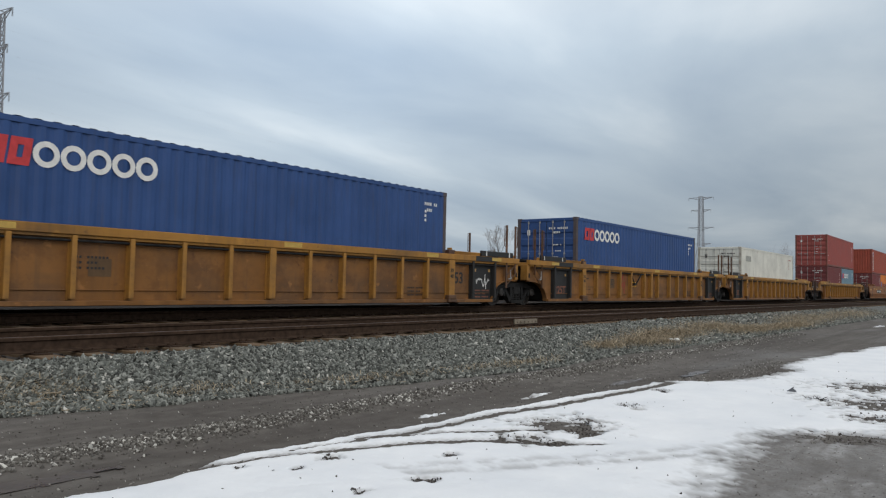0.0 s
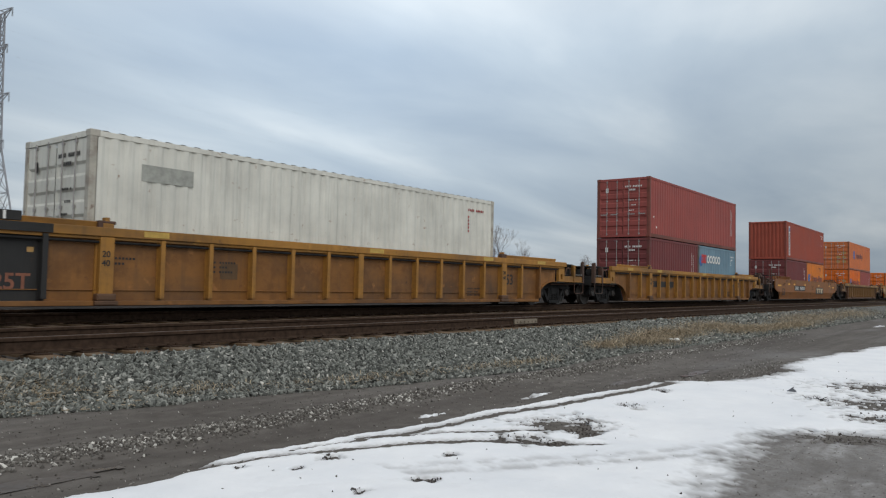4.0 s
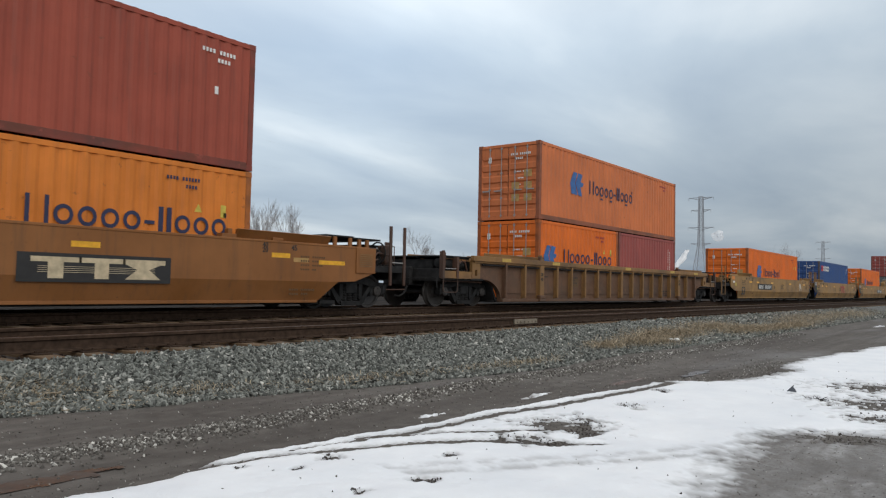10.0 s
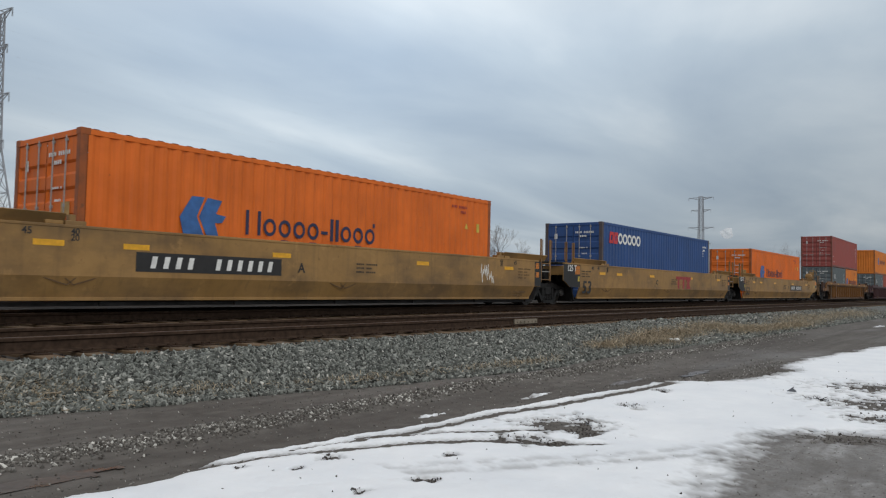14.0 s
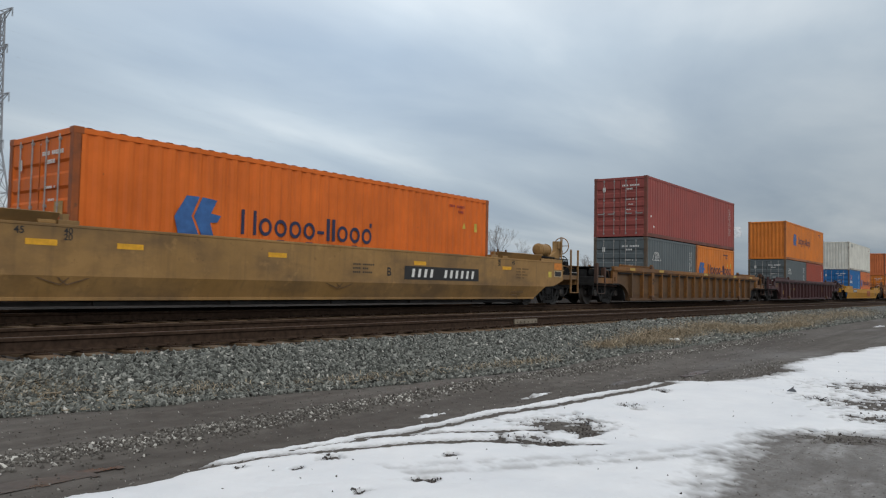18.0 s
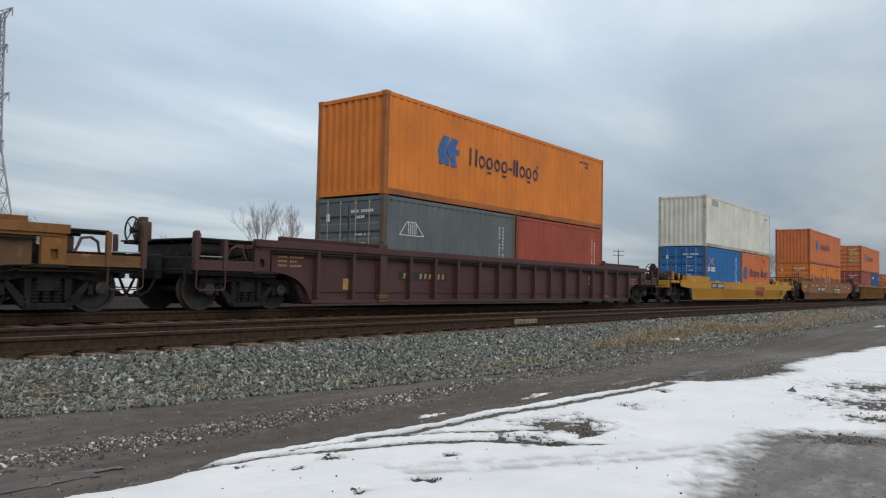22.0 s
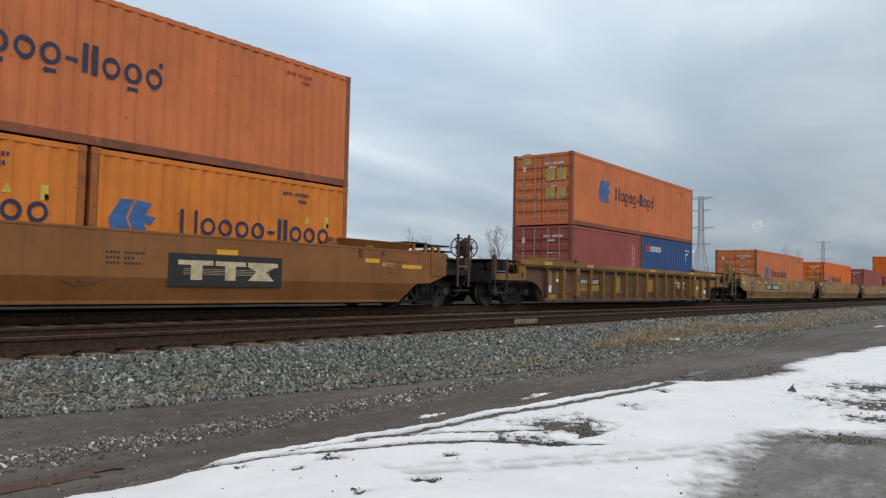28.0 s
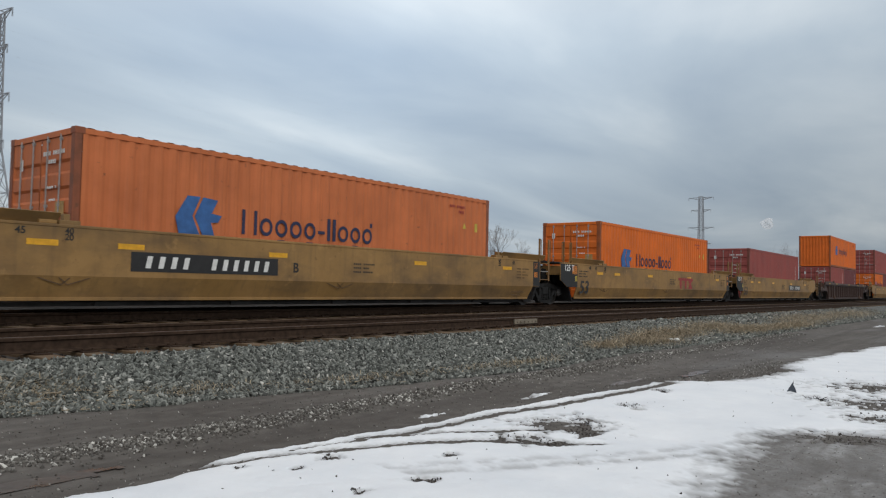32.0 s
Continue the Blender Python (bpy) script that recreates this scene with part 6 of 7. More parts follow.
            nearby = ((rail_x[0], tall, 0.42), (rail_x[1], tall, 0.42))
        slim = 0.04 if smooth and mat is not YELLOW else 0.026
        for x, z1, z0 in nearby:
            mk("handrail_post", lambda bm: (soft_box(bm, x - slim, x + slim, near * 1.47 - 0.02, near * 1.47 + 0.02, z0 + (0.14 if mat is RUST_ORANGE else 0), z1, 0.006), rod(bm, (x + 0.05, near * 1.47, z1 - 0.42), (x + 0.05, near * 1.47, z1 - 0.02), 0.011, 6), box(bm, x, x + 0.05, near * 1.47 - 0.01, near * 1.47 + 0.01, z1 - 0.04, z1 - 0.02)), fit if smooth and mat is not YELLOW else BROWN_B, "upright handrail post", (x, near))
        for x in (-11.42, -10.88) if mat is TAN else (-11.02,):
            z1 = 1.95 if mat is TAN else 1.45
            mk("handrail_post", lambda bm: (soft_box(bm, x - slim, x + slim, -near * 1.47 - 0.02, -near * 1.47 + 0.02, 0.42, z1, 0.006), rod(bm, (x, -near * 1.45, z1 - 0.53), (x + 0.28, -near * 1.42, 1.02), 0.026 if mat is TAN else 0.012, 6)), BROWN_B, "rusty braced handrail post", (x, -near))

        def steps(bm):
            for y in (-1.46, 1.46):
                xs = (rail_x if y * near > 0 else (-11.42, -10.88)) if mat is not YELLOW else (-11.44, -10.90)
                if mat is RUST_ORANGE and y * near > 0:
                    rod(bm, (-11.50, y, 0.47), (-10.85, y - near * 0.04, 0.46), 0.014, 6)
                    continue
                thin = 0.018 if smooth and mat is not YELLOW else 0.012
                rod(bm, (xs[0], y, 0.43), (xs[1], y, 0.43), thin, 6)
                if thin > 0.015:
                    rod(bm, (xs[0], y, 0.90), (xs[1], y, 0.90), thin, 6)
                else:
                    rod(bm, (xs[1], y, 0.90), (xs[1], y, 0.43), 0.012, 6)
        mk("step_ladder", steps, fit if mat is not YELLOW else BROWN_B)

        knuckle(mk, -11.45)
        if wheel_stand and mat is not TAN:
            # a small sooty gear box on a post, its wheel facing the load or the next car
            out = wheel_stand == "outward"
            px, base = (-11.60 if out else -11.05), (1.62 if mat is RUST_ORANGE and not out else 1.94)
            st = mk("brake_stand", lambda bm: (soft_box(bm, px - 0.05, px + 0.05, near * 1.25 - 0.04, near * 1.25 + 0.04, 1.0, base, 0.01), soft_box(bm, px - 0.10, px + 0.16, near * 1.22 - 0.14, near * 1.22 + 0.14, base - 0.52, base - 0.08, 0.04), soft_box(bm, px - 0.08, px + 0.12, near * 1.22 - 0.10, near * 1.22 + 0.10, 1.0, 1.36, 0.03), rod(bm, (px - 0.22, near * 1.3, 1.1), (px - 0.22, near * 1.3, base - 0.1), 0.012, 6), rod(bm, (px - 0.22, near * 1.3, base - 0.1), (px, near * 1.3, base - 0.1), 0.012, 6)), BROWN_B if mat is not WINE else WINE, "hand brake stand with a gear box", (out,))

            def small_wheel(bm):
                for dx in ((-0.24, 0.30) if out else (0.30,)):
                    c = (px + dx, near * 1.22, base - 0.28)
                    ring(bm, c, 0.26, 0.018, "x", 22, 6)
                    lathe(bm, [(-0.05, 0.03), (-0.03, 0.09), (0.03, 0.09), (0.05, 0.03)], "x", 12, c)
                    rod(bm, c, (px, c[1], c[2]), 0.03, 8)
                    for i in range(6):
                        a = 2 * math.pi * i / 6
                        rod(bm, c, (c[0] - 0.03, c[1] + 0.26 * math.cos(a), c[2] + 0.26 * math.sin(a)), 0.012, 5)
            part("hand_wheel", mesh_of(("small_hand_wheel", near, base, out), small_wheel, SOOT), st, "spoked hand brake wheel")
        elif wheel_stand and s > 0:
            def high_stand(bm):
                y0, y1 = sorted((near * 1.20, near * 1.06))
                slab(bm, [(-9.80, 1.50), (-9.92, 1.58), (-10.36, 1.80), (-10.47, 2.12), (-10.70, 2.17), (-10.72, 1.77), (-10.60, 1.34), (-10.42, 1.46)], y0, y1)
                soft_box(bm, -10.76, -10.46, near * 1.13 - 0.12, near * 1.13 + 0.12, 1.90, 2.16, 0.03)
                soft_box(bm, -10.70, -10.52, near * 1.13 - 0.10, near * 1.13 + 0.10, 1.34, 1.52, 0.03)
                rod(bm, (-10.66, near * 1.26, 1.40), (-10.62, near * 1.26, 2.30), 0.03, 6)
            st = mk("brake_stand", high_stand, trim, "tall sloping brake stand")

            def high_wheel(bm):
                c = (-10.88, near * 1.13, 2.02)
                ring(bm, c, 0.28, 0.017, "x", 22, 6)
                for i in range(5):
                    a = 2 * math.pi * i / 5
                    rod(bm, c, (c[0] + 0.04, c[1] + 0.28 * math.cos(a), c[2] + 0.28 * math.sin(a)), 0.012, 5)
                rod(bm, (c[0] - 0.04, c[1], c[2]), (c[0] + 0.2, c[1], c[2]), 0.04, 8)
            part("hand_wheel", mesh_of(("high_hand_wheel", near), high_wheel, trim), st, "spoked hand brake wheel")

            def barrel(bm):
                lathe(bm, [(-0.37, 0.03), (-0.35, 0.14), (-0.30, 0.195), (0.30, 0.195), (0.35, 0.14), (0.37, 0.03)], "x", 20, (-9.55, near * 1.15, 1.82))
                for x in (-9.78, -9.32):
                    soft_box(bm, x - 0.04, x + 0.04, near * 1.15 - 0.14, near * 1.15 + 0.14, 1.59, 1.68, 0.01)
                    lathe(bm, [(-0.02, 0.195), (-0.02, 0.208), (0.02, 0.208), (0.02, 0.195)], "x", 20, (x, near * 1.15, 1.82))
            part("air_tank", mesh_of(("air_barrel", near), barrel, trim), st, "round brake air tank")

            def low_wheel(bm):
                c = (-11.17, near * 1.0, 1.46)
                ring(bm, c, 0.23, 0.016, "x", 22, 6)
                for i in range(5):
                    a = 2 * math.pi * i / 5
                    rod(bm, c, (c[0], c[1] + 0.23 * math.cos(a), c[2] + 0.23 * math.sin(a)), 0.012, 5)
                soft_box(bm, -11.46, -11.22, near * 1.0 - 0.12, near * 1.0 + 0.12, 1.24, 1.52, 0.05)
                rod(bm, (-11.34, near * 1.0, 1.02), (-11.34, near * 1.0, 1.3), 0.05, 8)
                rod(bm, (-11.2, near * 1.0, 1.46), (-11.3, near * 1.0, 1.4), 0.04, 8)
            mk("gear_wheel", low_wheel, SOOT, "sooty gear box with a small wheel")
        elif wheel_stand:
            def stand(bm):
                y0, y1 = near * 1.18, near * 1.06
                slab(bm, [(-11.55, 0.98), (-11.25, 0.98), (-11.05, 1.40), (-10.9, 1.50), (-11.1, 1.60), (-11.38, 1.66), (-11.36, 2.02), (-11.50, 2.14), (-11.62, 2.10), (-11.62, 1.72), (-11.72, 1.50), (-11.74, 1.30), (-11.60, 1.24)], min(y0, y1), max(y0, y1))
                for x, z, w, t, d in ((-11.52, 1.86, 0.13, 0.20, 0.14), (-11.36, 1.78, 0.07, 0.16, 0.11), (-11.66, 1.40, 0.07, 0.06, 0.12), (-11.42, 1.44, 0.10, 0.12, 0.16), (-11.16, 1.50, 0.09, 0.08, 0.13), (-11.44, 1.14, 0.10, 0.14, 0.12)):
                    soft_box(bm, x - w, x + w, near * 1.12 - d, near * 1.12 + d, z - t, z + t, 0.03)
                lathe(bm, [(-11.62, 0.12), (-11.44, 0.15), (-11.40, 0.10)], "x", 14, (0, near * 1.12, 1.92))
                rod(bm, (-11.60, near * 1.24, 1.75), (-11.42, near * 1.26, 1.32), 0.018, 6)
                rod(bm, (-11.25, near * 1.24, 1.62), (-11.05, near * 1.26, 1.30), 0.022, 6)
            own = BROWN_B if mat is RUST_ORANGE else trim
            st = mk("brake_stand", stand, own, "brake stand with an air tank", (1,))

            def tank(bm):
                lathe(bm, [(-0.37, 0.02), (-0.35, 0.13), (-0.30, 0.185), (0.30, 0.185), (0.35, 0.13), (0.37, 0.02)], "x", 18, (-10.72, near * 1.12, 1.69))
                for x in (-10.92, -10.52):
                    lathe(bm, [(-0.02, 0.185), (-0.02, 0.20), (0.02, 0.20), (0.02, 0.185)], "x", 18, (x, near * 1.12, 1.69))
                    soft_box(bm, x - 0.03, x + 0.03, near * 1.12 - 0.1, near * 1.12 + 0.1, 1.30, 1.55, 0.01)
                pts = [(-10.95, 1.84), (-10.90, 1.95), (-10.78, 1.98), (-10.62, 1.97), (-10.52, 1.92), (-10.50, 1.82)]
                for p0, p1 in zip(pts, pts[1:]):
                    rod(bm, (p0[0], near * 1.22, p0[1]), (p1[0], near * 1.22, p1[1]), 0.016, 6)
                soft_box(bm, -10.40, -10.30, near * 1.12 - 0.08, near * 1.12 + 0.08, 1.60, 1.80, 0.02)
            if mat is not RUST_ORANGE:
                part("air_tank", mesh_of(("air_tank", trim.name, near), tank, trim), st, "round brake air tank")

            def wheel_(bm):
                c = (-11.72, near * 1.12, 1.94)
                ring(bm, c, 0.25, 0.017, "x", 22, 6)
                for i in range(5):
                    a = 2 * math.pi * i / 5
                    rod(bm, c, (c[0], c[1] + 0.25 * math.cos(a), c[2] + 0.25 * math.sin(a)), 0.011, 5)
                rod(bm, (c[0] - 0.04, c[1], c[2]), (c[0] + 0.16, c[1], c[2]), 0.03, 8)
            part("hand_wheel", mesh_of(("hand_wheel", own.name, near), wheel_, own), st, "spoked hand brake wheel")
        truck(car, s * 9.85 if mat is not RUST_ORANGE else -10.08 if s < 0 else 9.15)
    else:
        joint_end(car, s, mat, trim, mk, smooth)
        if s < 0:
            truck(car, -9.9)


def car_marks(car, spec, smooth):
    """Reflectors, plates and readable numbers on the near side."""
    y = -HALF - (0.001 if smooth else -0.148)
    at = pose(0, y, 0)

    def mk(name, build, m, lab="", extra=()):
        return part(name, mesh_of((name, smooth, *extra), build, m), car, lab, at)
    for item in spec:
        kind, *a = item
        if kind == "number":
            text, x, z, hgt, m, lean = a
            part("stencil_number", letters(text, hgt, m, lean), car, "stencilled number", pose(x, y - 0.002, z) @ Matrix.Scale(1.2 if lean else 1.0, 4, (1, 0, 0)))
        elif kind == "ribnumber":
            text, x, z = a
            part("stencil_number", letters(text, 0.10, MARK_BLACK, 0), car, "stencilled number", pose(x, -HALF + 0.006, z))
        elif kind == "plate":
            x0, x1, z0, z1, m, shape = a
            pl = mk("number_plate", lambda bm: box(bm, x0, x1, -0.003, 0, z0, z1), MARK_BLACK, "black plate with a row of bars" if shape else "black plate", (x0, x1, z0))
            if not shape:
                continue
            hgt = (z1 - z0) * 0.62

            def row(bm):
                bar_word(bm, shape, 0, 0, hgt, 0.12)
                k = (x1 - x0) * 0.86 / max(v.co.x for v in bm.verts)
                for v in bm.verts:
                    v.co.x = x0 + (x1 - x0) * 0.07 + v.co.x * k
                    v.co.z += z0 + (z1 - z0) * 0.19
                    v.co.y -= 0.003
            tagged(part("bar_row", mesh_of(("bar_row", x0, x1, z0, shape, m.name), row, m), pl), kind="stuff")
        elif kind == "initials":
            x0, x1, z0, z1, m = a

            def big(bm):
                w, t, hh = (x1 - x0), (z1 - z0) * 0.24, z1 - z0
                for i, fx in enumerate((0.0, 0.34, 0.68)):
                    xx = x0 + fx * w
                    v = box(bm, xx, xx + 0.36 * w, -0.006, -0.003, z1 - t, z1)
                    if i < 2:
                        v += box(bm, xx + 0.12 * w, xx + 0.23 * w, -0.006, -0.003, z0, z1 - t)
                slab(bm, [(x0 + 0.70 * w, z0), (x0 + 1.0 * w, z0), (x0 + 0.90 * w, z0 + 0.5 * hh), (x0 + 1.0 * w, z1 - t), (x0 + 0.70 * w, z1 - t), (x0 + 0.80 * w, z0 + 0.5 * hh)], -0.006, -0.003)
                for q in range(4):
                    box(bm, x0 + 0.05 * w, x0 + 0.95 * w, -0.0062, -0.003, z0 + hh * (0.28 + 0.09 * q), z0 + hh * (0.30 + 0.09 * q))
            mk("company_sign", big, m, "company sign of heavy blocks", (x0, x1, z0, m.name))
        elif kind == "reflectors":
            xs, z, m = a
            for x in xs:
                part("reflector", mesh_of(("reflector", smooth, m.name), lambda bm: box(bm, -0.24, 0.24, -0.004, 0, -0.048, 0.048), m), car, "yellow reflector strip", pose(x, -HALF - 0.001, z if smooth else 1.37))
        elif kind in ("panel", "panel2"):
            x0, x1, z0, z1, m = a
            mk("painted_panel", lambda bm: box(bm, x0, x1, -0.0015 if kind == "panel" else -0.003, 0, z0, z1), m, "repainted panel", (x0, x1, z0, m.name))
        elif kind == "patch":
            outline, m = a
            mk("painted_panel", lambda bm: slab(bm, list(outline), -0.0015, 0), m, "black painted patch", (outline[0],))
        elif kind == "frame":
            x0, x1, z0, z1, m = a
            mk("painted_frame", lambda bm: frame_block(bm, x0, x1, z0, z1, 0.025, 0.0, 0.002), m, "thin painted frame", (x0, z0))
        elif kind == "rows":
            x0, z0, k, m = a

            def small(bm):
                for i in range(k):
                    row_marks(bm, x0, z0 - 0.09 * i, 11 - (i * 3) % 5, 0.05, 0.045)
            tagged(mk("data_block", small, m, "small painted data rows", (x0, z0, k, m.name)), kind="stuff")
        elif kind == "loop":
            x, z, w, m = a

            def sag(bm):
                for q in (-1, 1):
                    pts = [(x + q * w * (0.5 - 0.46 * k / 7), z - 0.24 * (k / 7) ** 0.7) for k in range(8)]
                    pts.append((x + q * -0.12, z - 0.10))
                    for (ax, az), (bx, bz) in zip(pts, pts[1:]):
                        nx, nz = bz - az, ax - bx
                        ln = math.hypot(nx, nz) or 1
                        nx, nz = 0.009 * nx / ln, 0.009 * nz / ln
                        slab(bm, [(ax - nx, az - nz), (bx - nx, bz - nz), (bx + nx, bz + nz), (ax + nx, az + nz)], 0.012, 0.016)
            mk("rub_mark", sag, m, "curved rub mark of a hanging strap", (x, z))
        elif kind == "strap":
            xa, xb, xc, z0, z1 = a

            def hang(bm):
                for (ax, az), (bx, bz) in (((xa, z1), (xb, z0)), ((xb, z0), (xb + 0.16, z0 - 0.01)), ((xb + 0.16, z0 - 0.01), (xc, z1))):
                    rod(bm, (ax, -0.09, az), (bx, -0.09, bz), 0.026, 8)
                soft_box(bm, xb - 0.04, xb + 0.20, -0.12, -0.05, z0 - 0.05, z0 + 0.04, 0.015)
            mk("hanging_strap", hang, SOOT, "dark strap hanging below the sill", (xa,))
        elif kind == "scrawl":
            x, z, sc, m = a

            def wild(bm):
                rr = random.Random(int(x * 10))
                p0 = Vector((x, 0, z))
                for i in range(16):
                    p1 = Vector((x + sc * (i + 1) / 16 * 1.2, 0, z + sc * rr.uniform(-0.5, 0.5)))
                    d = p1 - p0
                    q = Vector((-d.z, 0, d.x)).normalized() * 0.012
                    slab(bm, [(p0.x - q.x, p0.z - q.z), (p1.x - q.x, p1.z - q.z), (p1.x + q.x, p1.z + q.z), (p0.x + q.x, p0.z + q.z)], -0.003, 0)
                    p0 = p1 - d * 0.3
            mk("spray_scrawl", wild, m, "sprayed pale scrawl", (x, z))


def well_car(mat, trim, le, re, smooth, marks, label, stand=""):
    c = tagged(new("well_car"), label, "railway car", "cars of the train")
    for s in (-1, 1):
        if smooth:
            smooth_side(c, mat, le, re, s)
        else:
            ribbed_side(c, mat, trim, le, re, s)
    well_floor(c, mat)
    end_structure(c, le, -1, mat, trim, smooth, "l" in stand)
    end_structure(c, re, 1, mat, trim, smooth, "both" if "b" in stand else "outward" if "o" in stand else "r" in stand)
    car_marks(c, marks, smooth)
    return c


# ---------------------------------------------------------------- the train
C, J = "coupler", "joint"


def smooth_marks(number_x, bars, sign, extra=()):
    out = [("reflectors", (-6.67, -5.2, -2.0, 2.6, 6.66), 1.14, MARK_YELLOW), ("number", "48", -7.55, 1.26, 0.11, MARK_BLACK, 0), ("number", "45", -7.08, 1.26, 0.11, MARK_BLACK, 0), ("number", "40", -6.33, 1.29, 0.10, MARK_BLACK, 0), ("number", "20", -6.33, 1.19, 0.10, MARK_BLACK, 0), ("number", "40", 6.18, 1.29, 0.10, MARK_BLACK, 0), ("number", "20", 6.18, 1.19, 0.10, MARK_BLACK, 0), ("number", "45", 6.94, 1.26, 0.11, MARK_BLACK, 0), ("rows", -8.3, 1.16, 3, MARK_BLACK), ("rows", 0.2, 1.02, 3, MARK_BLACK), ("rows", 7.2, 1.12, 4, MARK_BROWN),
           ("loop", -6.3, 0.72, 1.3, MARK_BROWN), ("loop", -0.2, 0.72, 1.3, MARK_BROWN), ("rows", 6.9, 0.42, 2, MARK_BROWN)]
    if bars:
        out.append(("plate", -5.2, -2.0, 0.72, 1.06, MARK_WHITE, bars))
    if number_x is not None:
        out.append(("number", "53", number_x, 0.42, 0.43, MARK_BLACK, 0.15))
    return out + list(sign) + list(extra)


RIB_MARKS = [("reflectors", (-8.2, -5.2, 0.5, 5.2, 8.2), 0.98, MARK_AMBER), ("rows", -6.2, 0.92, 2, MARK_BLACK), ("rows", -4.1, 0.92, 3, MARK_BLACK), ("rows", 4.4, 0.5, 3, MARK_BLACK), ("panel", -3.75, -3.35, 0.62, 0.92, MARK_BROWN)] + [("ribnumber", n, x, z) for x in (-6.17, 5.99) for n, z in (("20", 0.95), ("40", 0.80))]
JOINT_L = [("number", "125T", -7.98, 0.40, 0.25, MARK_BRICK, 0), ("panel", -8.02, -7.94, 0.98, 1.06, MARK_TAN), ("panel", -7.30, -7.20, 0.98, 1.06, MARK_TAN)]
JOINT_R = [("rows", 7.35, 0.45, 3, MARK_BRICK), ("panel", 7.30, 7.38, 1.0, 1.08, MARK_TAN), ("panel", 7.98, 8.08, 1.0, 1.08, MARK_TAN)]
SPRAYED = [("scrawl", 7.38, 0.78, 0.55, MARK_WHITE)]
ON_RIB_53 = [("number", "53", 6.34, 0.66, 0.30, MARK_BLACK, 0)]
ON_RIB_53_IN = [("number", "53", 5.30, 0.66, 0.30, MARK_BLACK, 0)]
TAG_D = [("panel", -10.14, -9.66, 1.22, 1.40, MARK_ORANGE), ("panel", -9.96, -9.64, 1.05, 1.15, MARK_WHITE), ("panel", -9.54, -9.38, 0.88, 1.07, MARK_LIME)]
JOINT_SMOOTH_L = [("patch", ((-9.61, 0.84), (-9.61, 1.40), (-8.42, 1.40), (-8.42, 0.622), (-9.15, 0.622), (-9.49, 0.80)), BLACK), ("number", "125 T", -9.36, 1.17, 0.20, MARK_WHITE, 0), ("panel", -8.80, -8.45, 1.06, 1.36, MARK_ORANGE), ("panel", -8.60, -8.45, 0.82, 1.0, MARK_LIME)]
JOINT_SMOOTH_R = [("panel", 8.16, 8.56, 0.63, 1.40, BLACK), ("panel", 8.22, 8.42, 1.17, 1.35, MARK_ORANGE), ("panel", 8.22, 8.42, 0.90, 1.06, MARK_ORANGE)]

PATCHED = [("panel", x0, x1, z0, z1, PATCH_YELLOW) for x0, x1, z0, z1 in ((-8.0, -7.71, 0.68, 1.16), (-7.42, -7.22, 0.90, 1.17), (-6.98, -6.72, 0.94, 1.17), (-8.06, -7.38, 0.22, 0.40), (-7.0, -6.70, 0.22, 0.37), (-5.83, -5.16, 0.50, 0.95), (-4.96, -4.17, 0.50, 0.71), (-2.91, -2.36, 0.45, 1.09),
                                                            (5.11, 5.62, 0.67, 1.07), (5.98, 6.55, 0.22, 1.08), (6.82, 7.58, 0.72, 1.12), (6.84, 7.58, 0.22, 0.36), (8.2, 8.9, 0.82, 1.12), (3.2, 3.66, 1.0, 1.09), (0.4, 0.9, 0.5, 1.0))]
PATCHED += [("panel2", -8.0, -7.72, 0.43, 0.66, MARK_WHITE), ("panel2", -7.40, -7.26, 0.78, 0.88, MARK_WHITE), ("plate", -5.77, -4.15, 0.72, 0.93, MARK_WHITE, "####  ######"), ("plate", 3.02, 4.75, 0.64, 0.97, MARK_BLACK, ""), ("initials", 3.10, 4.62, 0.66, 0.95, MARK_CREAM), ("number", "53", 5.16, 0.72, 0.29, MARK_BLACK, 0),
            ("panel2", 6.0, 6.54, 0.62, 0.78, MARK_CREAM), ("plate", 6.86, 7.24, 0.42, 0.69, MARK_WHITE, "###"), ("frame", 6.84, 7.26, 0.40, 0.71, MARK_WHITE), ("panel2", 7.30, 7.56, 0.42, 0.62, MARK_WHITE), ("rows", 6.9, 1.05, 2, MARK_BLACK), ("rows", 8.3, 1.04, 2, MARK_BRICK), ("rows", -2.85, 1.02, 1, MARK_BLACK), ("rows", -5.75, 0.62, 1, MARK_BLACK)]
PATCHED += [("reflectors", (-8.2, -5.2, 0.5, 5.2, 8.2), 0.98, MARK_AMBER)] + [("ribnumber", n, x, z) for x in (-6.17, 5.64) for n, z in (("20", 0.95), ("40", 0.80))]

